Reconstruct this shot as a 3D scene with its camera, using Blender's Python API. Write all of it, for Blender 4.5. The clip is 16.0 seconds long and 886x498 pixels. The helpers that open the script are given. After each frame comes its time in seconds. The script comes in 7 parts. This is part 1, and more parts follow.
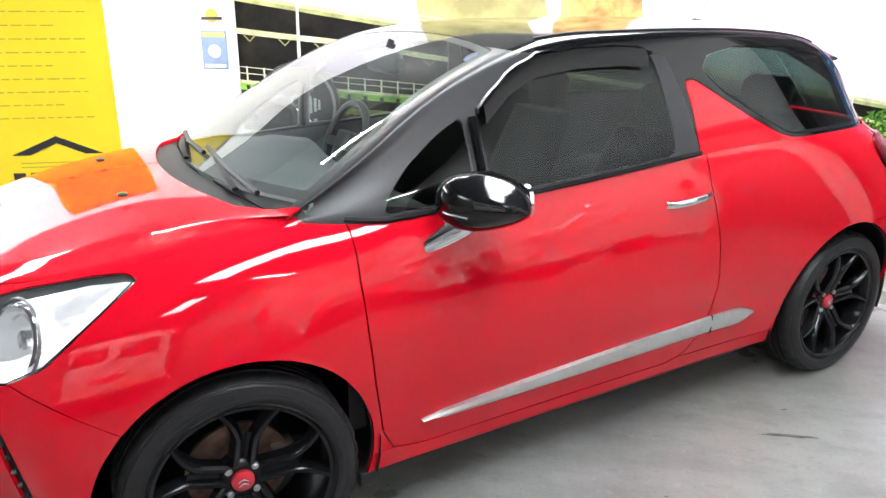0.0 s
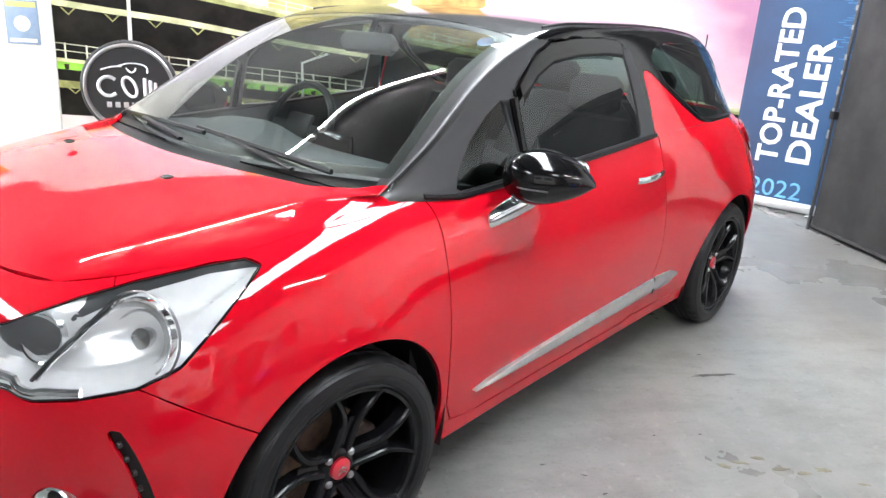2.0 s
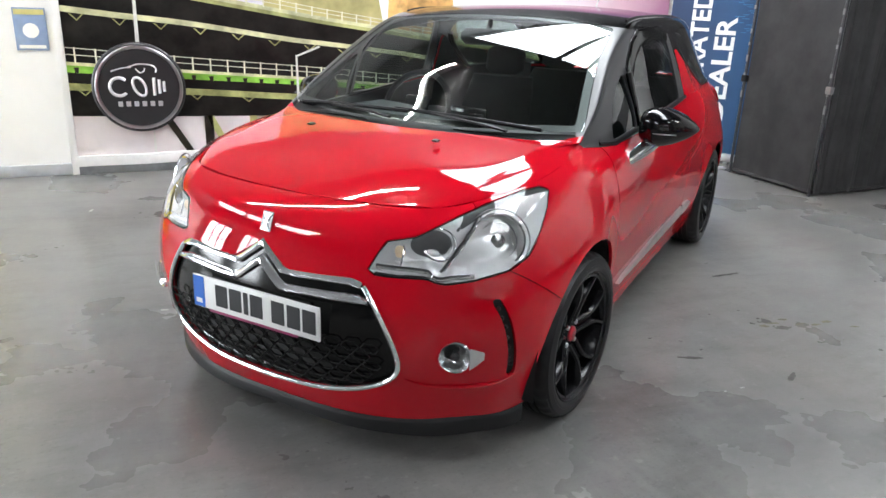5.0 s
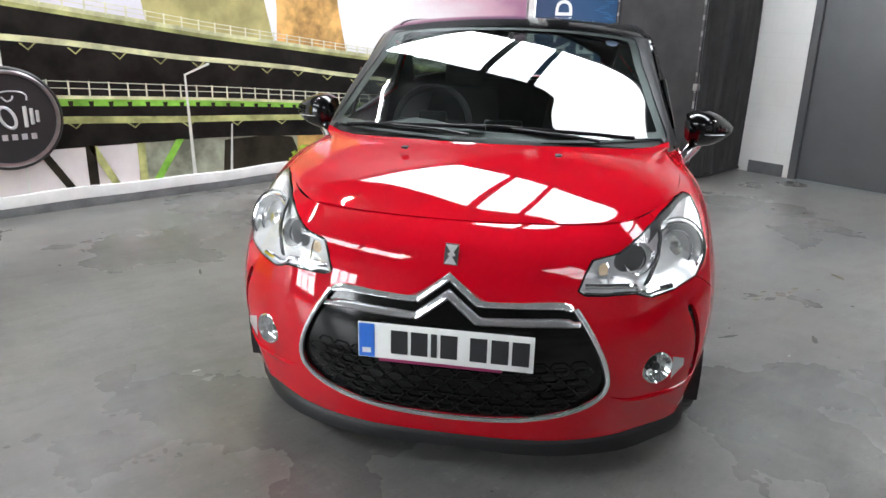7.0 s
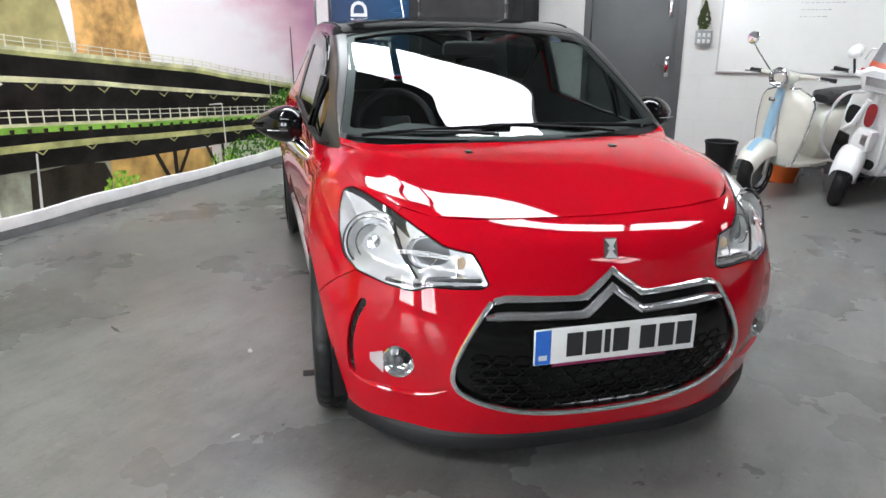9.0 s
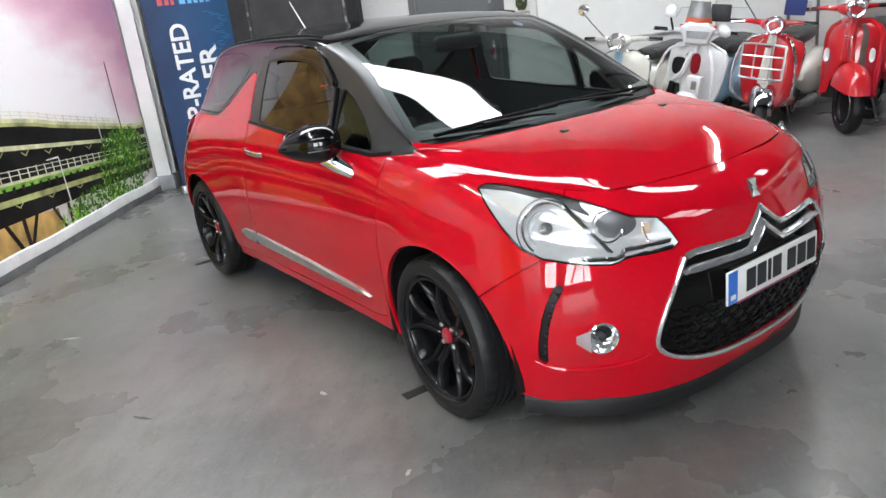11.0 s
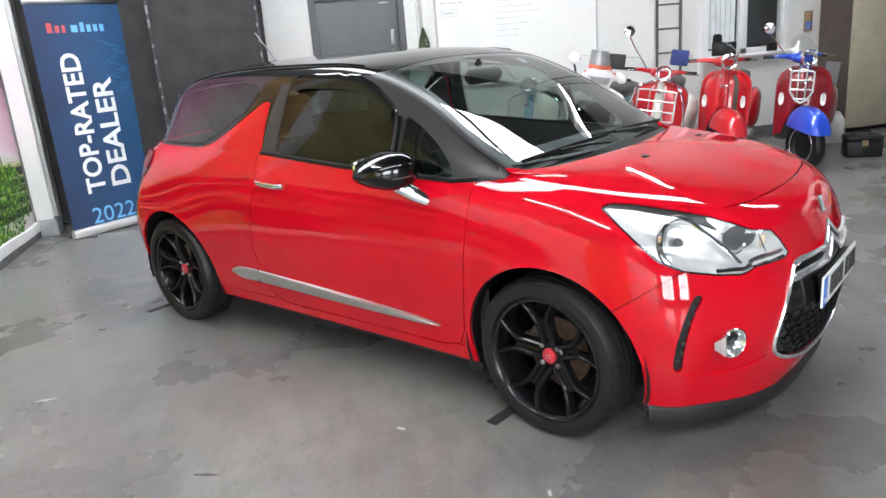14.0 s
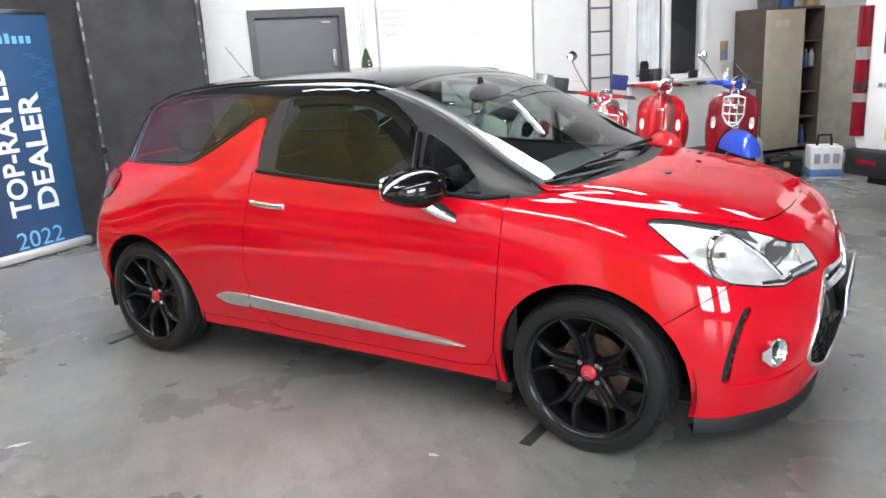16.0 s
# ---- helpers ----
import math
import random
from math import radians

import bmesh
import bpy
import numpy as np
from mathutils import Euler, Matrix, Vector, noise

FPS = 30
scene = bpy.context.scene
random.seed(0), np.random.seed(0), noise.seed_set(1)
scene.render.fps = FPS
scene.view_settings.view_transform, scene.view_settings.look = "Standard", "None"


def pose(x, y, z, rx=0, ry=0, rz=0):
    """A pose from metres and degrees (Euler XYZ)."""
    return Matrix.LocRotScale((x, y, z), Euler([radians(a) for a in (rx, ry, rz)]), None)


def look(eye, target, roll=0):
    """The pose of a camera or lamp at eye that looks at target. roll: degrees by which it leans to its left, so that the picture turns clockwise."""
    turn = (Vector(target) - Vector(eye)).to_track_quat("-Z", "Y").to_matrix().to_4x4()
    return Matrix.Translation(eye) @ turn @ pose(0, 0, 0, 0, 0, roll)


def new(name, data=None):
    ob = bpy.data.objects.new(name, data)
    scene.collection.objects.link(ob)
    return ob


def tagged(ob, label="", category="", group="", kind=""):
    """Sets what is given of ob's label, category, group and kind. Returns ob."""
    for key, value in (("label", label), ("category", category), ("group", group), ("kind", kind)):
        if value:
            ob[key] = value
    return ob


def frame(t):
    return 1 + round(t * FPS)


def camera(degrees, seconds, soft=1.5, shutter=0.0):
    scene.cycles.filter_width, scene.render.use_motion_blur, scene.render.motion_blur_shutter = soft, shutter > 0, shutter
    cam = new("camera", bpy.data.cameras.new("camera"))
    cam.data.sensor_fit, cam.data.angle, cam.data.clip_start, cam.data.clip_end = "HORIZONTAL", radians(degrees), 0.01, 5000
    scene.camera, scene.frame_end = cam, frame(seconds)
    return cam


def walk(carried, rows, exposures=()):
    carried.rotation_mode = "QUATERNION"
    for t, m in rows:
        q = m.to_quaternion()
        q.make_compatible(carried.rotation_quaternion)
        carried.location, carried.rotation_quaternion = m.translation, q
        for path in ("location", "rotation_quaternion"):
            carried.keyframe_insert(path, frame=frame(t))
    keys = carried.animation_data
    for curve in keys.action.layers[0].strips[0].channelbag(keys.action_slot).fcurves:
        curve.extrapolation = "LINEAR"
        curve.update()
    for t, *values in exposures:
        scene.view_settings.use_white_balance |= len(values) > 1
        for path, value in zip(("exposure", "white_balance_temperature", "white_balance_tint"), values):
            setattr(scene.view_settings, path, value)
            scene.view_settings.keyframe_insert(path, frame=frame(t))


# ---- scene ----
cam = camera(62.8, 16.0)
PATH = [
    (0, (0.238, -2.889, 1.47), (-0.021, -1.009, 0.839), 0.3),
    (0.5, (0.095, -2.815, 1.449), (0.004, -0.923, 0.808), 0.9),
    (1, (-0.092, -2.754, 1.425), (0.001, -0.873, 0.75), 3.2),
    (1.5, (-0.369, -2.815, 1.42), (-0.027, -0.949, 0.785), 1.0),
    (2, (-0.612, -2.946, 1.416), (-0.2, -1.092, 0.79), 4.0),
    (2.5, (-0.836, -3.116, 1.439), (-0.384, -1.265, 0.833), 4.2),
    (3, (-1.135, -3.268, 1.421), (-0.577, -1.461, 0.771), 1.8),
    (3.5, (-1.309, -3.399, 1.422), (-0.745, -1.572, 0.834), 1.7),
    (4, (-1.474, -3.521, 1.448), (-0.959, -1.689, 0.832), 1.0),
    (4.2, (-1.55, -3.531, 1.441), (-1.006, -1.709, 0.821), 1.3),
    (6.3, (-2.564, -2.966, 1.433), (-1.491, -1.41, 0.779), 1.5),
    (6.5, (-2.673, -2.91, 1.446), (-1.566, -1.37, 0.812), 1.2),
    (7, (-2.888, -2.669, 1.424), (-1.615, -1.252, 0.814), 1.4),
    (7.5, (-3.095, -2.434, 1.421), (-1.697, -1.137, 0.82), 2.8),
    (8, (-3.34, -2.18, 1.431), (-1.769, -1.103, 0.823), 1.5),
    (8.5, (-3.475, -1.889, 1.404), (-1.799, -0.975, 0.807), 0.1),
    (9, (-3.606, -1.572, 1.405), (-1.86, -0.8, 0.809), 0.0),
    (9.5, (-3.74, -1.268, 1.41), (-1.909, -0.742, 0.801), -1.3),
    (9.6, (-3.742, -1.195, 1.401), (-1.903, -0.711, 0.781), -1.6),
    (9.7, (-3.777, -1.148, 1.403), (-1.939, -0.678, 0.77), -1.7),
    (11.8, (-3.878, 0.162, 1.43), (-1.969, 0.0, 0.857), -5.7),
    (12, (-3.862, 0.252, 1.426), (-1.958, 0.025, 0.857), -4.1),
    (12.5, (-3.864, 0.48, 1.439), (-1.985, 0.119, 0.856), -6.1),
    (13, (-3.835, 0.611, 1.455), (-1.967, 0.189, 0.877), -5.8),
    (13.5, (-3.789, 0.642, 1.45), (-1.919, 0.265, 0.848), -5.7),
    (14, (-3.807, 0.712, 1.462), (-1.923, 0.329, 0.911), -4.8),
    (14.5, (-3.914, 0.844, 1.47), (-2.044, 0.371, 0.943), -4.0),
    (15, (-3.883, 0.97, 1.462), (-2.004, 0.525, 0.944), -3.0),
    (15.5, (-3.718, 1.061, 1.464), (-1.862, 0.529, 0.944), -3.5),
    (16, (-3.605, 1.178, 1.463), (-1.785, 0.523, 0.954), -3.6),
]
STOPS = [(0, 1.62), (1.5, 1.62), (2, 1.58), (3.5, 1.12), (7, 0.62), (9.5, 0.46), (12, 0.54), (12.5, 0.66), (14, 0.76), (15, 0.78), (16, 0.94)]
walk(cam, [(t, look(eye, target, roll)) for t, eye, target, roll in PATH], STOPS)

# ---- light ----
world = bpy.data.worlds.new("world")
scene.world = world
world.use_nodes = True
wn = world.node_tree.nodes
sky = wn.new("ShaderNodeTexSky")
sky.sky_type, sky.sun_disc, sky.sun_elevation, sky.sun_rotation = "NISHITA", False, radians(40), radians(200)
wn["Background"].inputs["Strength"].default_value = 0.1
world.node_tree.links.new(sky.outputs["Color"], wn["Background"].inputs["Color"])

ROOFLIGHT = 12.0      # strength of the daylight that the translucent roof sheets pass on
TUBE = 145.0          # strength of the ceiling tubes
WESTLIGHT = 15.0      # strength of the milky panes in the west wall


# ---- materials ----
def shader(name):
    m = bpy.data.materials.new(name)
    m.use_nodes = True
    nt = m.node_tree
    return m, nt, nt.nodes["Principled BSDF"]


def noise_mix(nt, a, b, scale, detail=4.0, lo=0.35, hi=0.65, coords="Object", rough=0.6):
    tc = nt.nodes.new("ShaderNodeTexCoord")
    no = nt.nodes.new("ShaderNodeTexNoise")
    no.inputs["Scale"].default_value, no.inputs["Detail"].default_value, no.inputs["Roughness"].default_value = scale, detail, rough
    nt.links.new(tc.outputs[coords], no.inputs["Vector"])
    ramp = nt.nodes.new("ShaderNodeValToRGB")
    ramp.color_ramp.elements[0].position, ramp.color_ramp.elements[1].position = lo, hi
    ramp.color_ramp.elements[0].color, ramp.color_ramp.elements[1].color = (*a, 1), (*b, 1)
    nt.links.new(no.outputs["Fac"], ramp.inputs["Fac"])
    return ramp.outputs["Color"], no


def bump(nt, bs, scale, strength, distance=0.002, detail=3.0, coords="Object"):
    tc = nt.nodes.new("ShaderNodeTexCoord")
    no = nt.nodes.new("ShaderNodeTexNoise")
    no.inputs["Scale"].default_value, no.inputs["Detail"].default_value = scale, detail
    nt.links.new(tc.outputs[coords], no.inputs["Vector"])
    bu = nt.nodes.new("ShaderNodeBump")
    bu.inputs["Strength"].default_value, bu.inputs["Distance"].default_value = strength, distance
    nt.links.new(no.outputs["Fac"], bu.inputs["Height"])
    nt.links.new(bu.outputs["Normal"], bs.inputs["Normal"])


def mat(name, col, rough=0.5, metal=0.0, coat=0.0, vary=0.12, scale=6.0, bscale=0, bstr=0.0, spec=0.5, rvary=0.0):
    m, nt, bs = shader(name)
    a, b = [max(0, c * (1 - vary)) for c in col], [min(1, c * (1 + vary)) for c in col]
    out, no = noise_mix(nt, a, b, scale)
    nt.links.new(out, bs.inputs["Base Color"])
    bs.inputs["Roughness"].default_value, bs.inputs["Metallic"].default_value = rough, metal
    bs.inputs["Coat Weight"].default_value, bs.inputs["Coat Roughness"].default_value = coat, 0.03
    bs.inputs["Specular IOR Level"].default_value = spec
    if rvary:
        mr = nt.nodes.new("ShaderNodeMapRange")
        mr.inputs["To Min"].default_value, mr.inputs["To Max"].default_value = rough - rvary, rough + rvary
        nt.links.new(no.outputs["Fac"], mr.inputs["Value"])
        nt.links.new(mr.outputs["Result"], bs.inputs["Roughness"])
    if bstr:
        bump(nt, bs, bscale, bstr)
    return m


def glass_mat(name, tint, gloss=1.0, ior=1.5, rough=0.0, faces=1.1):
    """Thin glass: tinted see-through with a mirror gloss that grows towards grazing view."""
    m, nt, bs = shader(name)
    nt.nodes.remove(bs)
    tr, gl, mx, lw, pw, ma = (nt.nodes.new("ShaderNode" + k) for k in ("BsdfTransparent", "BsdfGlossy", "MixShader", "LayerWeight", "Math", "Math"))
    tr.inputs["Color"].default_value = (*tint, 1)
    gl.inputs["Roughness"].default_value = rough
    gl.inputs["Color"].default_value = (gloss, gloss, gloss, 1)
    lw.inputs["Blend"].default_value = 0.5
    r0 = faces * ((ior - 1) / (ior + 1)) ** 2
    pw.operation, pw.inputs[1].default_value = "POWER", 4.6
    ma.operation, ma.inputs[1].default_value, ma.inputs[2].default_value = "MULTIPLY_ADD", 1 - r0, r0
    nt.links.new(lw.outputs["Facing"], pw.inputs[0])
    nt.links.new(pw.outputs[0], ma.inputs[0])
    nt.links.new(ma.outputs[0], mx.inputs["Fac"])
    nt.links.new(tr.outputs["BSDF"], mx.inputs[1])
    nt.links.new(gl.outputs["BSDF"], mx.inputs[2])
    nt.links.new(mx.outputs["Shader"], nt.nodes["Material Output"].inputs["Surface"])
    return m


def glow(name, col, strength):
    m, nt, bs = shader(name)
    bs.inputs["Base Color"].default_value = (0.8, 0.8, 0.8, 1)
    bs.inputs["Emission Color"].default_value = (*col, 1)
    bs.inputs["Emission Strength"].default_value = strength
    return m


def floor_mat():
    """Worn grey floor paint: clouds, dusty and brown patches, dark rubbed streaks, fine grain."""
    m, nt, bs = shader("painted_concrete")
    col, first = noise_mix(nt, (0.108, 0.109, 0.108), (0.205, 0.204, 0.197), 0.8, 6.0, 0.30, 0.70, rough=0.55)

    def layer(col, shade, amount, scale, lo, hi, stretch=(1, 1, 1), turn=0.0, rough=0.55):
        fac, no = noise_mix(nt, (0, 0, 0), (1, 1, 1), scale, 6.0, lo, hi, rough=rough)
        mp = nt.nodes.new("ShaderNodeMapping")
        mp.inputs["Scale"].default_value, mp.inputs["Rotation"].default_value = stretch, (0, 0, turn)
        mp.inputs["Location"].default_value = (scale * 3.1, scale * 1.7, 0)
        src = no.inputs["Vector"].links[0].from_socket
        nt.links.new(src, mp.inputs["Vector"])
        nt.links.new(mp.outputs["Vector"], no.inputs["Vector"])
        k, mx = nt.nodes.new("ShaderNodeMath"), nt.nodes.new("ShaderNodeMixRGB")
        k.operation, k.inputs[1].default_value = "MULTIPLY", amount
        mx.inputs["Color2"].default_value = (*shade, 1)
        nt.links.new(fac, k.inputs[0])
        nt.links.new(k.outputs[0], mx.inputs["Fac"])
        nt.links.new(col, mx.inputs["Color1"])
        return mx.outputs["Color"], no

    col, dusty = layer(col, (0.24, 0.235, 0.218), 0.45, 1.5, 0.42, 0.74)
    col, _ = layer(col, (0.155, 0.128, 0.108), 0.45, 1.2, 0.44, 0.76)
    col, _ = layer(col, (0.045, 0.042, 0.040), 0.42, 3.0, 0.44, 0.76, (1.0, 2.6, 1), 0.6, 0.66)
    col, _ = layer(col, (0.035, 0.032, 0.030), 0.4, 11.0, 0.56, 0.76, (1.0, 2.2, 1), -0.3, 0.7)
    col, _ = layer(col, (0.32, 0.31, 0.29), 0.3, 26.0, 0.60, 0.74)
    col, _ = layer(col, (0.05, 0.048, 0.045), 0.35, 70.0, 0.56, 0.74)
    col, _ = layer(col, (0.26, 0.25, 0.235), 0.35, 2.4, 0.46, 0.78, (2.8, 1.0, 1), 0.5, 0.62)
    nt.links.new(col, bs.inputs["Base Color"])
    mr = nt.nodes.new("ShaderNodeMapRange")
    mr.inputs["From Min"].default_value, mr.inputs["From Max"].default_value = 0.3, 0.7
    mr.inputs["To Min"].default_value, mr.inputs["To Max"].default_value = 0.20, 0.40
    nt.links.new(first.outputs["Fac"], mr.inputs["Value"])
    nt.links.new(mr.outputs["Result"], bs.inputs["Roughness"])
    bump(nt, bs, 9.0, 0.055, 0.012, 5.0)
    return m


def faceted(name, col, rough, metal):
    """Moulded lamp reflector: small ribs that break up the reflection."""
    m, nt, bs = shader(name)
    bs.inputs["Base Color"].default_value = (*col, 1)
    bs.inputs["Roughness"].default_value, bs.inputs["Metallic"].default_value = rough, metal
    tc, vo, bu = (nt.nodes.new("ShaderNode" + k) for k in ("TexCoord", "TexVoronoi", "Bump"))
    vo.inputs["Scale"].default_value = 48.0
    bu.inputs["Strength"].default_value, bu.inputs["Distance"].default_value = 0.35, 0.004
    nt.links.new(tc.outputs["Object"], vo.inputs["Vector"])
    nt.links.new(vo.outputs["Distance"], bu.inputs["Height"])
    nt.links.new(bu.outputs["Normal"], bs.inputs["Normal"])
    return m


RED = mat("red_paint", (0.515, 0.003, 0.013), 0.5, coat=1.0, vary=0.03, scale=2.0, spec=0.0)
BLACKGLOSS = mat("gloss_black_paint", (0.004, 0.004, 0.0045), 0.09, spec=0.5, vary=0.1)
SATIN = mat("satin_black_trim", (0.006, 0.006, 0.007), 0.42, vary=0.1, spec=0.16, bscale=300, bstr=0.05)
RUBBER = mat("black_rubber", (0.011, 0.011, 0.012), 0.42, vary=0.2, scale=25, bscale=60, bstr=0.1, spec=0.3)
PLASTIC = mat("black_plastic", (0.010, 0.010, 0.011), 0.5, vary=0.15, spec=0.35, bscale=400, bstr=0.12)
PILLAR = mat("satin_graphite_pillar", (0.024, 0.024, 0.026), 0.33, vary=0.1, spec=0.45, bscale=300, bstr=0.04)
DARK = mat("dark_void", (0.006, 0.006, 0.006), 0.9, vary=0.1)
CHROME = mat("chrome", (0.82, 0.82, 0.84), 0.07, 1.0, vary=0.03)
STEEL = mat("brushed_metal", (0.45, 0.45, 0.46), 0.32, 1.0, vary=0.1, scale=20)
SILVER = mat("silver_strip", (0.56, 0.56, 0.55), 0.36, 0.9, vary=0.06, scale=30)
GLASS = glass_mat("car_glass", (0.84, 0.91, 0.89), faces=1.8)
DARKGLASS = glass_mat("tinted_glass", (0.21, 0.28, 0.26), faces=0.9)
DOORGLASS = glass_mat("door_glass", (0.34, 0.40, 0.385), faces=0.9)
CLEAR = glass_mat("clear_lens", (0.93, 0.94, 0.94), ior=1.45)
LAMPRED = mat("red_lens", (0.16, 0.004, 0.010), 0.22, spec=0.3)
CLOTH = mat("dark_grey_seat_fabric", (0.022, 0.022, 0.024), 0.9, vary=0.25, scale=9)
DASH = mat("dark_grey_soft_plastic", (0.034, 0.035, 0.037), 0.65, vary=0.1, scale=40, bscale=300, bstr=0.15)
PLATEWHITE = mat("white_plate", (0.78, 0.78, 0.76), 0.3, vary=0.03)
INK = mat("black_ink", (0.02, 0.02, 0.022), 0.5)
BLUE = mat("blue_plate_band", (0.03, 0.16, 0.62), 0.4)
WHITEPAINT = mat("white_painted_wall", (0.76, 0.755, 0.74), 0.62, vary=0.05, scale=1.3, bscale=35, bstr=0.15)
GREYPAINT = mat("dark_grey_painted_skirting", (0.12, 0.125, 0.13), 0.55, vary=0.2, scale=5, bscale=40, bstr=0.15)
DOORGREY = mat("grey_painted_door", (0.105, 0.108, 0.112), 0.45, vary=0.06, scale=3, bscale=80, bstr=0.05)
FRAMEGREY = mat("grey_painted_frame", (0.085, 0.088, 0.092), 0.42, vary=0.06, scale=3)
CURTAIN = mat("black_curtain_fabric", (0.028, 0.027, 0.028), 0.85, vary=0.3, scale=4, bscale=150, bstr=0.2)
FLOOR = floor_mat()


def block_wall():
    """White painted blockwork: shallow joints under the paint, faint grime."""
    m, nt, bs = shader("white_painted_blockwork")
    out, _ = noise_mix(nt, (0.66, 0.655, 0.64), (0.73, 0.725, 0.71), 1.6, 7.0, 0.3, 0.7)
    tc, sep, com, br, bu = (nt.nodes.new("ShaderNode" + k) for k in ("TexCoord", "SeparateXYZ", "CombineXYZ", "TexBrick", "Bump"))
    nt.links.new(tc.outputs["Object"], sep.inputs["Vector"])
    nt.links.new(sep.outputs["Y"], com.inputs["X"])
    nt.links.new(sep.outputs["Z"], com.inputs["Y"])
    nt.links.new(com.outputs["Vector"], br.inputs["Vector"])
    for k, v in (("Scale", 1.0), ("Brick Width", 0.45), ("Row Height", 0.225), ("Mortar Size", 0.006), ("Mortar Smooth", 0.6)):
        br.inputs[k].default_value = v
    mx = nt.nodes.new("ShaderNodeMixRGB")
    mx.blend_type, mx.inputs["Fac"].default_value = "MULTIPLY", 1.0
    br.inputs["Color1"].default_value = br.inputs["Color2"].default_value = (1, 1, 1, 1)
    br.inputs["Mortar"].default_value = (0.965, 0.96, 0.955, 1)
    nt.links.new(out, mx.inputs["Color1"])
    nt.links.new(br.outputs["Color"], mx.inputs["Color2"])
    nt.links.new(mx.outputs["Color"], bs.inputs["Base Color"])
    bu.invert = True
    bu.inputs["Strength"].default_value, bu.inputs["Distance"].default_value = 0.2, 0.004
    nt.links.new(br.outputs["Fac"], bu.inputs["Height"])
    nt.links.new(bu.outputs["Normal"], bs.inputs["Normal"])
    bs.inputs["Roughness"].default_value = 0.6
    return m


BLOCKWALL = block_wall()
DIMWALL = mat("dull_grey_wall", (0.20, 0.20, 0.20), 0.7, vary=0.2, scale=1.0)
CEIL = mat("grey_lining_sheet", (0.085, 0.087, 0.09), 0.6, vary=0.08, scale=0.8)
BEAM = mat("dark_painted_steel", (0.05, 0.052, 0.055), 0.5, vary=0.2)
SHEET = glow("rooflight_sheet", (0.90, 0.95, 1.0), ROOFLIGHT)
# weaker glow for the unseen south sheets, dimmed only to balance the light
DIMSHEET = glow("dim_rooflight_sheet", (0.90, 0.94, 0.98), ROOFLIGHT * 0.6)
MILKY = glow("milky_pane", (0.90, 0.95, 1.0), WESTLIGHT)
TUBEGLOW = glow("tube_glow", (1.0, 0.98, 0.95), TUBE)
# glow turned down for the two south tubes to balance the room's light
DIMTUBE = glow("dim_tube_glow", (1.0, 0.98, 0.95), TUBE * 0.4)


# ---- building helpers ----
def mesh_of(name, geo, material, smooth=True, normals=None):
    vs, fs = geo
    me = bpy.data.meshes.new(name)
    me.from_pydata([tuple(v) for v in vs], [], [tuple(f) for f in fs])
    me.materials.append(material)
    me.validate()
    if smooth:
        me.polygons.foreach_set("use_smooth", [True] * len(me.polygons))
        if normals is None:
            me.set_sharp_from_angle(angle=radians(38))
        else:
            me.normals_split_custom_set_from_vertices([tuple(n) for n in normals])
    me.update()
    return me


def part(name, geo, material, parent, label="", smooth=True, normals=None, m=None):
    ob = new(name, mesh_of(name, geo, material, smooth, normals))
    ob.parent = parent
    if m is not None:
        ob.matrix_basis = m
    if label:
        ob["label"] = label
    return ob


def thing(name, m, label, category, group="", kind=""):
    return tagged(new(name), label, category, group, kind) if m is None else placed(tagged(new(name), label, category, group, kind), m)


def placed(ob, m):
    ob.matrix_basis = m
    return ob


def solid(name, geo, material, label, category, kind="", m=None, smooth=True, group=""):
    ob = new(name, mesh_of(name, geo, material, smooth))
    if m is not None:
        ob.matrix_basis = m
    return tagged(ob, label, category, group, kind)


def join(*geos):
    vs, fs = [], []
    for v, f in geos:
        n = len(vs)
        vs += [tuple(p) for p in v]
        fs += [tuple(i + n for i in q) for q in f]
    return vs, fs


def moved(geo, m):
    return [tuple(m @ Vector(v)) for v in geo[0]], geo[1]


def box(x0, x1, y0, y1, z0, z1, bev=0.0, seg=2):
    bm = bmesh.new()
    bmesh.ops.create_cube(bm, size=1)
    for v in bm.verts:
        v.co = Vector(((x0 + x1) / 2 + v.co.x * (x1 - x0), (y0 + y1) / 2 + v.co.y * (y1 - y0), (z0 + z1) / 2 + v.co.z * (z1 - z0)))
    if bev:
        bmesh.ops.bevel(bm, geom=bm.edges[:], offset=bev, segments=seg, affect="EDGES", profile=0.5)
    return from_bm(bm)


def from_bm(bm):
    bm.verts.index_update()
    geo = [tuple(v.co) for v in bm.verts], [tuple(v.index for v in f.verts) for f in bm.faces]
    bm.free()
    return geo


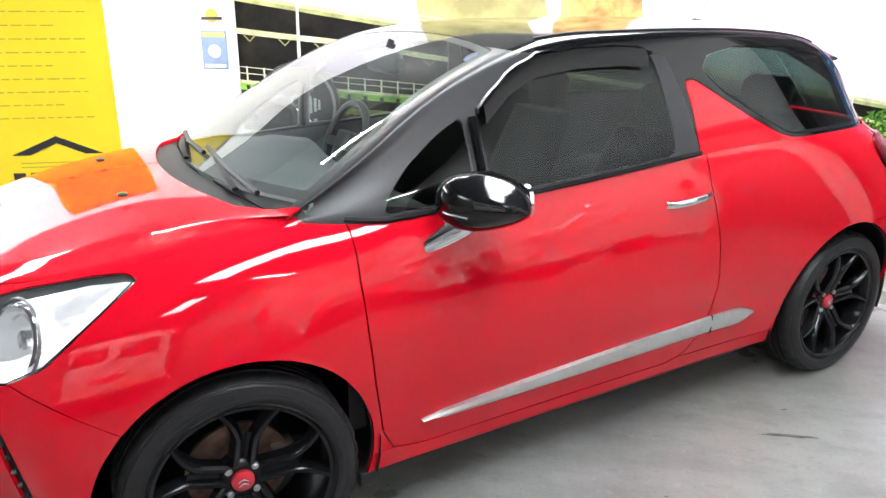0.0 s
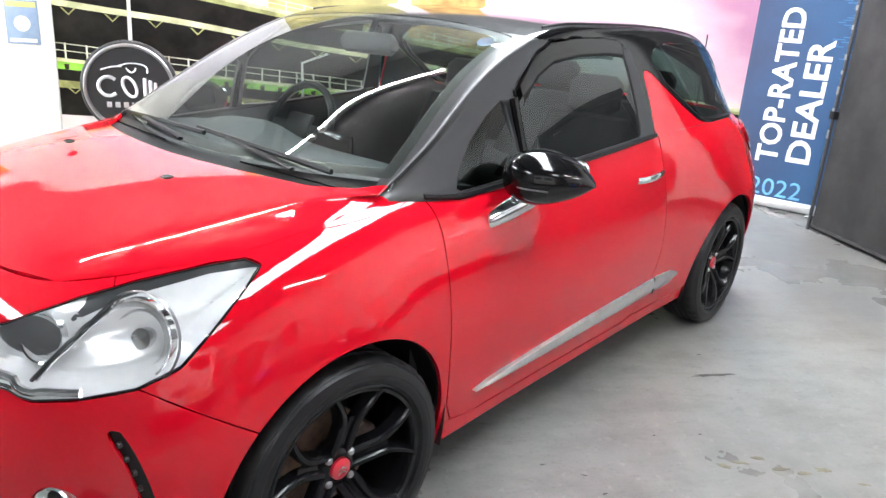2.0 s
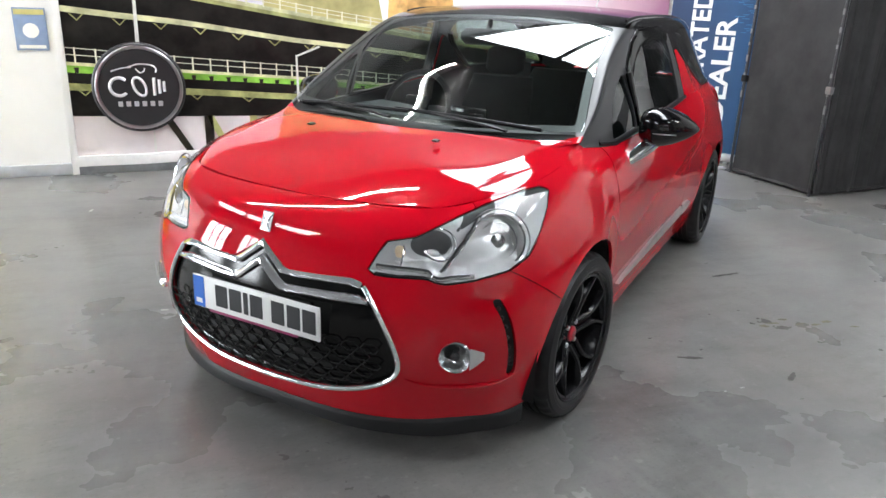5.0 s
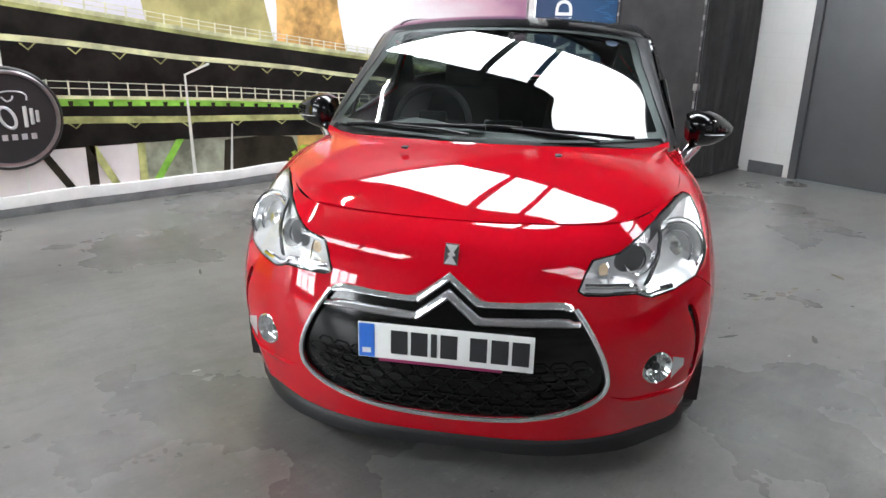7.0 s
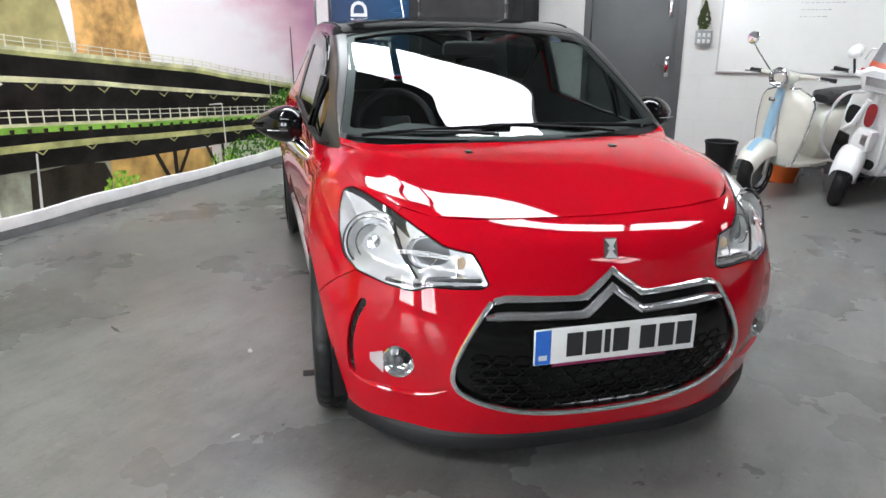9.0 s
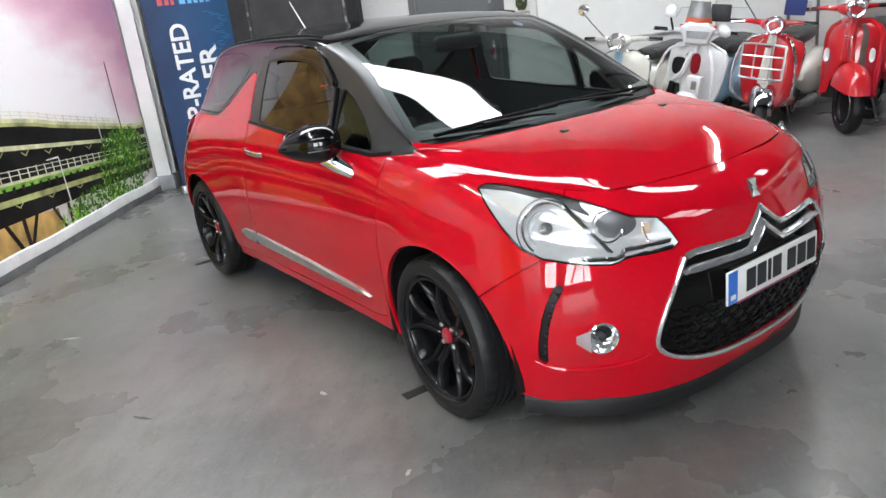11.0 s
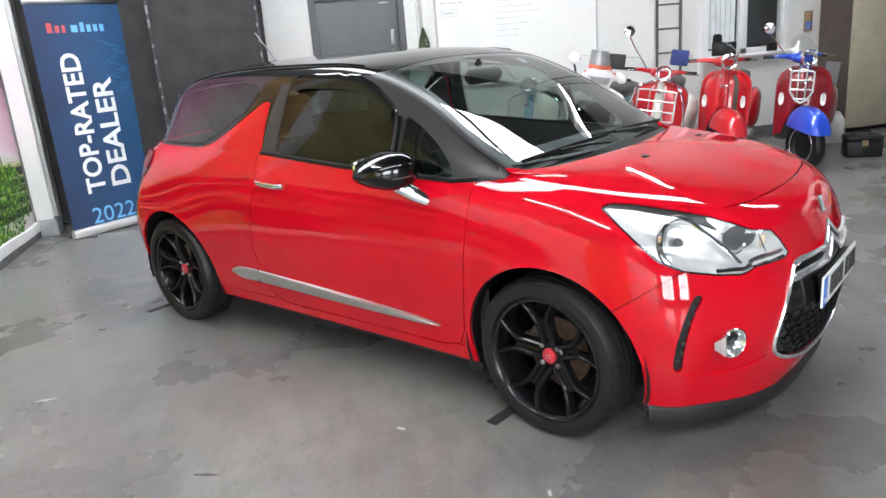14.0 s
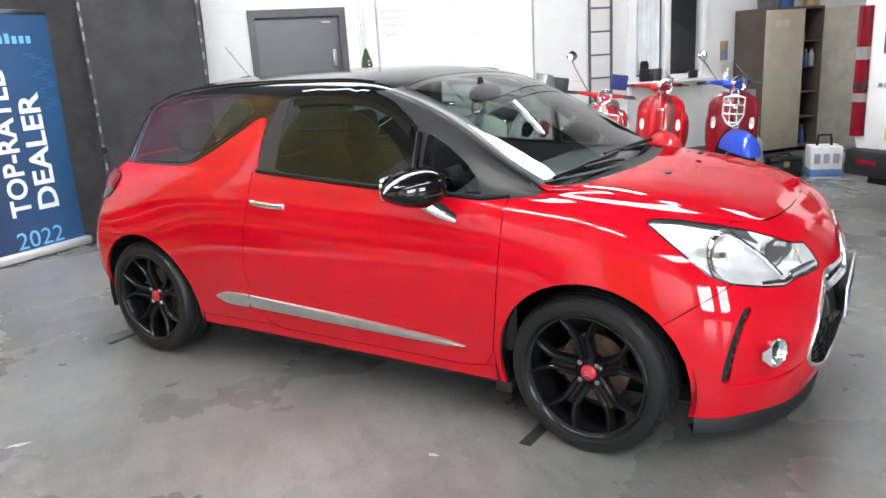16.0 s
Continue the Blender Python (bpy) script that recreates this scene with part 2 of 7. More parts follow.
def tube(pts, r, n=8, closed=False, squash=1.0):
    pts = [Vector(p) for p in pts]
    k = len(pts)
    vs, fs = [], []
    up = None
    for i, p in enumerate(pts):
        a = pts[(i - 1) % k] if closed or i else pts[0]
        b = pts[(i + 1) % k] if closed or i < k - 1 else pts[-1]
        d = (b - a).normalized()
        if up is None:
            up = Vector((0, 0, 1)) if abs(d.z) < 0.9 else Vector((1, 0, 0))
        side = d.cross(up).normalized()
        up = side.cross(d).normalized()
        rr = r[i] if isinstance(r, (list, tuple)) else r
        for j in range(n):
            t = 2 * math.pi * j / n
            vs.append(tuple(p + side * (rr * math.cos(t)) + up * (rr * squash * math.sin(t))))
    for i in range(k if closed else k - 1):
        for j in range(n):
            fs.append((i * n + j, i * n + (j + 1) % n, ((i + 1) % k) * n + (j + 1) % n, ((i + 1) % k) * n + j))
    if not closed:
        fs.append(tuple(range(n))[::-1])
        fs.append(tuple((k - 1) * n + j for j in range(n)))
    return vs, fs


def lathe(profile, n=32, axis="y"):
    """Turns (radius, along) pairs round an axis."""
    vs, fs = [], []
    k = len(profile)
    for j in range(n):
        t = 2 * math.pi * j / n
        for r, a in profile:
            c, s = r * math.cos(t), r * math.sin(t)
            vs.append({"y": (c, a, s), "z": (c, s, a), "x": (a, c, s)}[axis])
    for j in range(n):
        for i in range(k - 1):
            q = (j * k + i, j * k + i + 1, ((j + 1) % n) * k + i + 1, ((j + 1) % n) * k + i)
            fs.append(q)
    return vs, fs


def prism(poly, depth, place):
    """A flat polygon (a, b) with thickness; place(a, b, d) gives its points."""
    n = len(poly)
    vs = [place(a, b, 0.0) for a, b in poly] + [place(a, b, depth) for a, b in poly]
    fs = [tuple(range(n)), tuple(range(2 * n - 1, n - 1, -1))] + [(i, (i + 1) % n, n + (i + 1) % n, n + i) for i in range(n)]
    return vs, fs


def grid(rows, close_u=False, close_v=False):
    """Quads between rows of points."""
    nu, nv = len(rows), len(rows[0])
    vs = [tuple(p) for r in rows for p in r]
    fs = []
    for i in range(nu if close_u else nu - 1):
        for j in range(nv if close_v else nv - 1):
            fs.append((i * nv + j, i * nv + (j + 1) % nv, ((i + 1) % nu) * nv + (j + 1) % nv, ((i + 1) % nu) * nv + j))
    return vs, fs


def spline(pts, n=8, closed=False):
    """Catmull-Rom points through pts."""
    P = [np.array(p, float) for p in pts]
    k = len(P)
    out = []
    for i in range(k if closed else k - 1):
        p1, p2 = P[i], P[(i + 1) % k]
        p0 = P[i - 1] if (closed or i) else 2 * p1 - p2
        p3 = P[(i + 2) % k] if (closed or i < k - 2) else 2 * p2 - p1
        for j in range(n):
            t = j / n
            out.append(0.5 * (2 * p1 + (p2 - p0) * t + (2 * p0 - 5 * p1 + 4 * p2 - p3) * t * t + (3 * p1 - p0 - 3 * p2 + p3) * t ** 3))
    if not closed:
        out.append(P[-1])
    return out


def loft(sections):
    """Skin over closed sections with capped ends."""
    vs, fs = grid(sections, close_v=True)
    n, k = len(sections[0]), len(sections)
    return vs, fs + [tuple(range(n))[::-1], tuple((k - 1) * n + j for j in range(n))]


def ring(cx, cy, cz, ry, rz, n=16, p=2.4, axis="x"):
    """A rounded-rectangle ring across an axis."""
    out = []
    for j in range(n):
        t = 2 * math.pi * j / n
        c, s = math.cos(t), math.sin(t)
        a = ry * math.copysign(abs(c) ** (2 / p), c)
        b = rz * math.copysign(abs(s) ** (2 / p), s)
        out.append({"x": (cx, cy + a, cz + b), "y": (cx + a, cy, cz + b), "z": (cx + a, cy + b, cz)}[axis])
    return out


def lettering(body, size, depth=0.001, weight=0.0):
    cu = bpy.data.curves.new("lettering", "FONT")
    cu.body, cu.size, cu.align_x, cu.extrude, cu.resolution_u = body, size, "LEFT", depth, 3
    cu.offset = weight
    cu.offset = weight
    ob = bpy.data.objects.new("lettering", cu)
    scene.collection.objects.link(ob)
    bpy.context.view_layer.update()
    me = bpy.data.meshes.new_from_object(ob)
    geo = [tuple(v.co) for v in me.vertices], [tuple(p.vertices) for p in me.polygons]
    bpy.data.objects.remove(ob)
    bpy.data.curves.remove(cu)
    bpy.data.meshes.remove(me)
    return geo


# ---- the room ----
X0, X1, Y0, Y1, H = -8.5, 4.27, -9.5, 3.08, 4.4
solid("floor", box(X0 - 0.2, X1 + 0.2, Y0 - 0.2, Y1 + 0.2, -0.2, 0.0), FLOOR, "worn grey painted concrete workshop floor", "floor", "structure", smooth=False)
DOOR_Y0, DOOR_Y1, DOOR_H = -0.72, 0.29, 2.04
WIN_Y0, WIN_Y1, WIN_Z0, WIN_Z1 = -5.42, -4.28, 1.02, 2.25
solid("wall_east", join(
    box(X1, X1 + 0.2, DOOR_Y1, Y1, 0, H), box(X1, X1 + 0.2, DOOR_Y0, DOOR_Y1, DOOR_H, H), box(X1, X1 + 0.2, WIN_Y1, DOOR_Y0, 0, H),
    box(X1, X1 + 0.2, WIN_Y0, WIN_Y1, 0, WIN_Z0), box(X1, X1 + 0.2, WIN_Y0, WIN_Y1, WIN_Z1, H), box(X1, X1 + 0.2, Y0, WIN_Y0, 0, H)),
    BLOCKWALL, "white painted workshop wall with door and window", "wall", "structure", smooth=False)
solid("wall_north", box(X0, X1 + 0.2, Y1, Y1 + 0.2, 0, H), WHITEPAINT, "white painted wall behind the printed mural", "wall", "structure", smooth=False)
# out of view: dark sheet added so windscreen and bonnet reflect less haze
solid("reflection_mask_north", box(X0, X1, Y1 - 0.012, Y1 - 0.001, 2.72, H - 0.001), CEIL, "unseen dark grey sheet added above the mural to darken reflections", "wall lining", "structure", smooth=False)
solid("wall_south", box(X0, X1 + 0.2, Y0 - 0.2, Y0, 0, H), DIMWALL, "plain grey painted workshop wall", "wall", "structure", smooth=False)
WW = [(-0.9, 0.3), (1.1, 2.6)]      # milky windows in the west wall
WZ0, WZ1 = 0.5, 2.7
solid("wall_west", join(box(X0 - 0.2, X0, Y0, Y1, 0, WZ0), box(X0 - 0.2, X0, Y0, Y1, WZ1, H), box(X0 - 0.2, X0, Y0, WW[0][0], WZ0, WZ1), box(X0 - 0.2, X0, WW[0][1], WW[1][0], WZ0, WZ1), box(X0 - 0.2, X0, WW[1][1], Y1, WZ0, WZ1)), DIMWALL, "plain grey painted workshop wall", "wall", "structure", smooth=False)
solid("baseboard", join(box(X1 - 0.012, X1 - 0.001, DOOR_Y1 + 0.06, 0.70, 0, 0.12), box(X1 - 0.012, X1 - 0.001, WIN_Y0 - 3, DOOR_Y0 - 0.06, 0, 0.12)), GREYPAINT,
      "dark grey painted skirting band along the white wall", "baseboard", "structure", smooth=False)
for k, (a, b) in enumerate(WW):
    w = thing("window_%d" % (k + 2), None, "milky factory window with dark steel bars", "window", kind="structure")
    for i in range(3):
        for j in range(2):
            y0, z0 = a + (b - a) * i / 3, WZ0 + (WZ1 - WZ0) * j / 2
            part("pane", box(X0 - 0.12, X0 - 0.10, y0 + 0.03, y0 + (b - a) / 3 - 0.03, z0 + 0.03, z0 + (WZ1 - WZ0) / 2 - 0.03), MILKY, w, smooth=False)
    part("window_frame", join(*[box(X0 - 0.14, X0 - 0.06, a + (b - a) * i / 3 - 0.03 * (i > 0), a + (b - a) * i / 3 + 0.03 * (i < 3), WZ0, WZ1) for i in range(4)], *[box(X0 - 0.135, X0 - 0.065, a, b, z - 0.03, z + 0.03) for z in (WZ0 + 0.03, (WZ0 + WZ1) / 2, WZ1 - 0.03)]), BEAM, w, smooth=False)
# roof lining with translucent sheets between steel beams
# (x0, x1, y0, y1 and the bars across each sheet)
# the last sheet is an unseen addition that lights the van and cabinet
LIGHTS = [(-6.7, -5.5, -1.8, 2.9, (-0.25, 1.3)), (-4.1, -2.95, -9.0, -5.8, (-7.4,)), (0.35, 2.3, -3.9, 3.0, ()), (1.9, 2.6, -7.4, -5.9, ())]
xs = sorted({X0, X1, *[v for l in LIGHTS for v in l[:2]]})
ys = sorted({Y0, Y1, *[v for l in LIGHTS for v in l[2:4]]})
cells = []
for xa, xb in zip(xs, xs[1:]):
    for ya, yb in zip(ys, ys[1:]):
        if not any(l[0] <= xa and xb <= l[1] and l[2] <= ya and yb <= l[3] for l in LIGHTS):
            cells.append(box(xa, xb, ya, yb, H, H + 0.1))
solid("ceiling", join(*cells), CEIL, "grey lined industrial ceiling", "ceiling", "structure", smooth=False)
for a, b, c, d, bars in LIGHTS:
    rl = thing("rooflight", None, "translucent roof sheet letting daylight through", "rooflight", "rooflights", "structure")
    part("sheet", box(a, b, c, d, H + 0.08, H + 0.1), DIMSHEET if c < -5 else SHEET, rl, smooth=False)
    for y in bars:
        part("glazing_bar", box(a, b, y - 0.05, y + 0.05, H - 0.02, H + 0.06), BEAM, rl, "dark metal bar", smooth=False)
    if a == 0.35:   # added unseen masks narrow the sheet over the car southwards, its bars run askew
        up = lambda p, q, d: (p, q, H + 0.01 + d)
        part("sheet_mask", prism([(a, c), (0.66, c), (0.68, -0.9), (0.40, d), (a, d)], 0.05, up), CEIL, rl, "unseen grey mask added to narrow the glowing sheet", smooth=False)
        part("sheet_mask", prism([(1.56, c), (b, c), (b, d), (2.22, d), (1.50, -0.9)], 0.05, up), CEIL, rl, "unseen grey mask added to narrow the glowing sheet", smooth=False)
        for y in (-2.4, 0.38, 1.06):
            part("glazing_bar", prism([(a, y - 0.05), (b, y + 0.55 * (b - a) - 0.05), (b, y + 0.55 * (b - a) + 0.05), (a, y + 0.05)], 0.03, lambda p, q, d: (p, q, H - 0.03 + d)), BEAM, rl, "dark metal bar", smooth=False)
for x in (-7.4, -2.4, 3.0):
    solid("roof_beam", join(box(x - 0.07, x + 0.07, Y0, Y1, H - 0.3, H - 0.28), box(x - 0.07, x + 0.07, Y0, Y1, H - 0.03, H - 0.01), box(x - 0.01, x + 0.01, Y0, Y1, H - 0.28, H - 0.03)),
          BEAM, "dark painted steel roof beam", "beam", "structure", smooth=False)
TUBES = [(-1.2, 1.95, H), (-2.75, 1.95, H), (2.65, -3.35, 3.45), (-6.0, -1.5, H)]
for x, y, z in TUBES:
    lf = thing("tube_light", pose(x, y, z - 0.11, 0, 0, 90), "slim white ceiling tube light, lit", "ceiling light", "ceiling tubes")
    part("housing", box(-0.04, 0.04, -0.75, 0.75, 0.0, 0.11, 0.01), WHITEPAINT, lf)
    part("lamp_tube", lathe([(0.0, -0.74), (0.016, -0.74), (0.016, 0.74), (0.0, 0.74)], 10), TUBEGLOW if y > 0 else DIMTUBE, lf, "glowing tube", m=pose(0, 0, -0.02))
    if z < H:
        for k in (-0.6, 0.6):
            part("hanger", tube([(0, k, 0.1), (0, k, H - z + 0.11)], 0.004, 6), STEEL, lf)

# grey door in the white wall
door = thing("door_1", None, "closed grey painted door with keypad lock and lever handle", "door", kind="structure")
part("door_frame", join(box(X1 - 0.02, X1 + 0.1, DOOR_Y0, DOOR_Y0 + 0.07, 0, DOOR_H), box(X1 - 0.02, X1 + 0.1, DOOR_Y1 - 0.07, DOOR_Y1, 0, DOOR_H), box(X1 - 0.02, X1 + 0.1, DOOR_Y0 + 0.07, DOOR_Y1 - 0.07, DOOR_H - 0.08, DOOR_H)), FRAMEGREY, door, smooth=False)
part("door_leaf", box(X1 + 0.012, X1 + 0.055, DOOR_Y0 + 0.074, DOOR_Y1 - 0.074, 0.008, DOOR_H - 0.084, 0.003), DOORGREY, door)
hy = -0.575
part("door_handle", join(box(X1 + 0.004, X1 + 0.012, hy - 0.02, hy + 0.02, 0.87, 1.07, 0.003), tube([(X1 + 0.006, hy, 1.0), (X1 - 0.045, hy, 1.0), (X1 - 0.05, hy + 0.02, 1.0), (X1 - 0.05, hy + 0.12, 0.998)], 0.009)), CHROME, door, "silver lever handle on a long plate")
kp = part("keypad_lock", box(X1 - 0.012, X1 + 0.012, hy - 0.018, hy + 0.018, 1.45, 1.62, 0.005), STEEL, door, "silver mechanical keypad")
for i in range(5):
    part("key_button", lathe([(0.0, -0.004), (0.005, -0.004), (0.005, 0.002), (0.0, 0.002)], 8, "x"), CHROME, kp, m=pose(X1 - 0.013, hy, 1.59 - i * 0.02))
part("door_closer", box(X1 - 0.004, X1 + 0.012, -0.56, -0.46, 1.885, 1.905, 0.003), STEEL, door)

# whiteboard
wb = thing("whiteboard", None, "large whiteboard with faint handwriting on the white wall", "whiteboard")
part("board", box(X1 - 0.016, X1 - 0.002, -2.92, -1.07, 0.95, 2.28), mat("whiteboard_enamel", (0.78, 0.78, 0.765), 0.22, vary=0.03, scale=2), wb, smooth=False)
part("board_frame", join(box(X1 - 0.024, X1 - 0.002, -2.94, -1.05, 0.925, 0.95, 0.003), box(X1 - 0.024, X1 - 0.002, -2.94, -1.05, 2.28, 2.3, 0.003), box(X1 - 0.022, X1 - 0.002, -1.07, -1.052, 0.95, 2.28), box(X1 - 0.022, X1 - 0.002, -2.938, -2.92, 0.95, 2.28)), mat("grey_aluminium", (0.5, 0.5, 0.5), 0.4, 0.8), wb)
rng = random.Random(4)
SCRIBBLE = mat("faint_marker", (0.42, 0.44, 0.47), 0.6)
rows = []
for k in range(13):
    y = -1.72 - rng.uniform(0, 0.03)
    z = 2.2 - k * 0.062
    end = y - rng.uniform(0.22, 0.5)
    while y > end:
        w = rng.uniform(0.012, 0.045)
        rows.append(box(X1 - 0.0185, X1 - 0.0165, y - w, y, z - 0.003, z + rng.uniform(0.001, 0.005)))
        y -= w + 0.012
for k in range(3):
    y = -1.12
    for _ in range(5):
        w = rng.uniform(0.02, 0.06)
        rows.append(box(X1 - 0.0185, X1 - 0.0165, y - w, y, 1.98 - k * 0.07 - 0.006, 1.98 - k * 0.07 + 0.006))
        y -= w + 0.012
tagged(part("handwriting", join(*rows), SCRIBBLE, wb, "faint grey handwritten lines", smooth=False), kind="stuff")
part("note_card", join(box(X1 - 0.0185, X1 - 0.0165, -1.3, -1.12, 1.70, 1.703), box(X1 - 0.0185, X1 - 0.0165, -1.3, -1.12, 1.77, 1.773), box(X1 - 0.0185, X1 - 0.0165, -1.3, -1.297, 1.70, 1.77), box(X1 - 0.0185, X1 - 0.0165, -1.123, -1.12, 1.70, 1.77), box(X1 - 0.0185, X1 - 0.0165, -1.27, -1.15, 1.73, 1.742)), SCRIBBLE, wb, smooth=False)

# switch box with a plant clump and cable conduits
sw = thing("switch_box", None, "grey metal double switch box on the wall", "switch box")
part("body", box(X1 - 0.05, X1 - 0.001, -0.985, -0.83, 1.19, 1.33, 0.006), mat("grey_metal_box", (0.33, 0.34, 0.34), 0.45, 0.3), sw)
for i in range(3):
    for j in range(2):
        part("rocker", box(X1 - 0.056, X1 - 0.05, -0.97 + i * 0.045, -0.945 + i * 0.045, 1.21 + j * 0.06, 1.245 + j * 0.06, 0.002), mat("white_rocker", (0.7, 0.7, 0.68), 0.4), sw)
solid("wall_conduit", join(*[tube([(X1 - 0.014, y, 1.33), (X1 - 0.014, y, H - 0.05)], 0.011) for y in (-0.86, -0.92)]), WHITEPAINT, "white painted cable conduits above the switch box", "conduit", "structure")


# ---- the car: its skin is two smooth patches, cut into panels ----
# lines round the lower body from the nose's middle along one side to the tail's middle, from the sill up to the shoulder
LOWER = [
    [(-1.93, 0, .168), (-1.915, .28, .168), (-1.842, .50, .172), (-1.745, .64, .182), (-1.60, .755, .190), (-1.232, .80, .21), (-1.0, .785, .20), (-.8, .775, .198), (-.4, .77, .20),
     (0, .77, .203), (.4, .772, .207), (.8, .78, .21), (1.232, .80, .225), (1.58, .75, .25), (1.76, .60, .27), (1.83, .34, .28), (1.85, 0, .28)],
    [(-1.99, 0, .30), (-1.97, .28, .30), (-1.885, .51, .305), (-1.775, .655, .31), (-1.62, .785, .325), (-1.232, .835, .34), (-1.0, .81, .31), (-.8, .79, .295), (-.4, .785, .295),
     (0, .785, .298), (.4, .79, .30), (.8, .80, .31), (1.232, .84, .34), (1.60, .80, .36), (1.80, .65, .38), (1.90, .37, .39), (1.925, 0, .39)],
    [(-2.025, 0, .46), (-1.998, .28, .46), (-1.91, .53, .46), (-1.795, .675, .46), (-1.63, .80, .475), (-1.232, .852, .50), (-1.0, .83, .48), (-.8, .815, .46), (-.4, .81, .46),
     (0, .81, .46), (.4, .815, .465), (.8, .825, .48), (1.232, .856, .51), (1.60, .82, .52), (1.81, .67, .53), (1.905, .38, .54), (1.93, 0, .54)],
    [(-1.995, 0, .62), (-1.97, .28, .62), (-1.893, .53, .615), (-1.785, .675, .61), (-1.61, .795, .62), (-1.232, .85, .655), (-1.0, .835, .63), (-.8, .825, .615), (-.4, .82, .61),
     (0, .82, .615), (.4, .825, .62), (.8, .835, .64), (1.232, .853, .67), (1.58, .81, .68), (1.77, .67, .69), (1.85, .38, .70), (1.87, 0, .70)],
    [(-1.945, 0, .755), (-1.915, .28, .755), (-1.845, .52, .75), (-1.735, .665, .745), (-1.56, .765, .76), (-1.232, .81, .80), (-1.0, .815, .78), (-.8, .813, .76), (-.4, .811, .765),
     (0, .813, .775), (.4, .819, .79), (.8, .829, .81), (1.2, .82, .83), (1.50, .775, .84), (1.69, .65, .85), (1.765, .37, .86), (1.785, 0, .86)],
    [(-1.87, 0, .81), (-1.85, .28, .812), (-1.79, .51, .812), (-1.67, .635, .825), (-1.50, .72, .845), (-1.232, .76, .885), (-1.0, .765, .89), (-.8, .78, .88), (-.4, .785, .885),
     (0, .788, .90), (.4, .795, .92), (.8, .80, .935), (1.18, .785, .945), (1.47, .735, .945), (1.65, .62, .945), (1.735, .35, .95), (1.755, 0, .95)],
    [(-1.81, 0, .832), (-1.795, .28, .835), (-1.745, .49, .845), (-1.61, .60, .867), (-1.44, .675, .893), (-1.232, .70, .922), (-1.0, .69, .942), (-.8, .745, .928), (-.4, .765, .95),
     (0, .765, .978), (.4, .765, 1.008), (.8, .765, 1.018), (1.15, .74, 1.022), (1.40, .685, 1.022), (1.58, .57, 1.022), (1.68, .32, 1.022), (1.70, 0, 1.022)],
]
# lines over bonnet, windscreen and roof, from the shoulder to the middle
_b = LOWER[-1]
UPPER = [
    [_b[2], _b[3], _b[4], _b[5], _b[6], _b[7], (-.56, .757, .941), (-.25, .765, .961), (.1, .766, .986), (.5, .766, 1.012), (.9, .76, 1.02), (1.2, .735, 1.022), (1.40, .685, 1.022), _b[14]],
    [(-1.758, .45, .847), (-1.63, .565, .88), (-1.455, .64, .91), (-1.235, .665, .94), (-1.01, .682, .951), (-.81, .722, .985), (-.565, .72, 1.06), (-.25, .715, 1.12), (.1, .715, 1.15), (.5, .715, 1.165), (.9, .705, 1.155), (1.2, .675, 1.13), (1.41, .63, 1.10), (1.61, .54, 1.03)],
    [(-1.772, .39, .844), (-1.645, .50, .89), (-1.47, .575, .925), (-1.245, .61, .955), (-1.025, .672, .96), (-.815, .672, 1.07), (-.575, .645, 1.205), (-.26, .64, 1.32), (.1, .64, 1.352), (.5, .64, 1.357), (.9, .625, 1.34), (1.2, .595, 1.295), (1.42, .57, 1.19), (1.63, .49, 1.035)],
    [(-1.786, .32, .840), (-1.655, .42, .893), (-1.48, .50, .933), (-1.26, .54, .963), (-1.05, .63, .968), (-.835, .622, 1.095), (-.59, .585, 1.242), (-.255, .565, 1.372), (.1, .56, 1.402), (.5, .56, 1.406), (.9, .545, 1.392), (1.23, .52, 1.345), (1.46, .50, 1.215), (1.64, .44, 1.035)],
    [(-1.803, .16, .837), (-1.67, .22, .893), (-1.50, .27, .94), (-1.29, .29, .972), (-1.105, .36, .98), (-.885, .34, 1.105), (-.62, .32, 1.252), (-.235, .31, 1.396), (.1, .305, 1.425), (.5, .30, 1.431), (.9, .29, 1.42), (1.30, .28, 1.376), (1.53, .27, 1.225), (1.675, .24, 1.035)],
    [(-1.81, 0, .836), (-1.675, 0, .89), (-1.505, 0, .938), (-1.30, 0, .972), (-1.125, 0, .983), (-.90, 0, 1.105), (-.63, 0, 1.253), (-.225, 0, 1.402), (.1, 0, 1.432), (.5, 0, 1.439), (.9, 0, 1.43), (1.33, 0, 1.388), (1.57, 0, 1.23), (1.69, 0, 1.035)],
]


def basis(n, dense):
    """Cubic B-spline weights for n control points, with natural ends, at dense samples a span."""
    t = np.linspace(0, n - 1, (n - 1) * dense + 1)
    W = np.zeros((len(t), n))
    for r, v in enumerate(t):
        i = min(int(v), n - 2)
        f = v - i
        for k, w in zip((i - 1, i, i + 1, i + 2), ((1 - f) ** 3 / 6, (3 * f ** 3 - 6 * f ** 2 + 4) / 6, (-3 * f ** 3 + 3 * f ** 2 + 3 * f + 1) / 6, f ** 3 / 6)):
            if k < 0:
                W[r, 0] += 2 * w
                W[r, 1] -= w
            elif k >= n:
                W[r, n - 1] += 2 * w
                W[r, n - 2] -= w
            else:
                W[r, k] += w
    return W


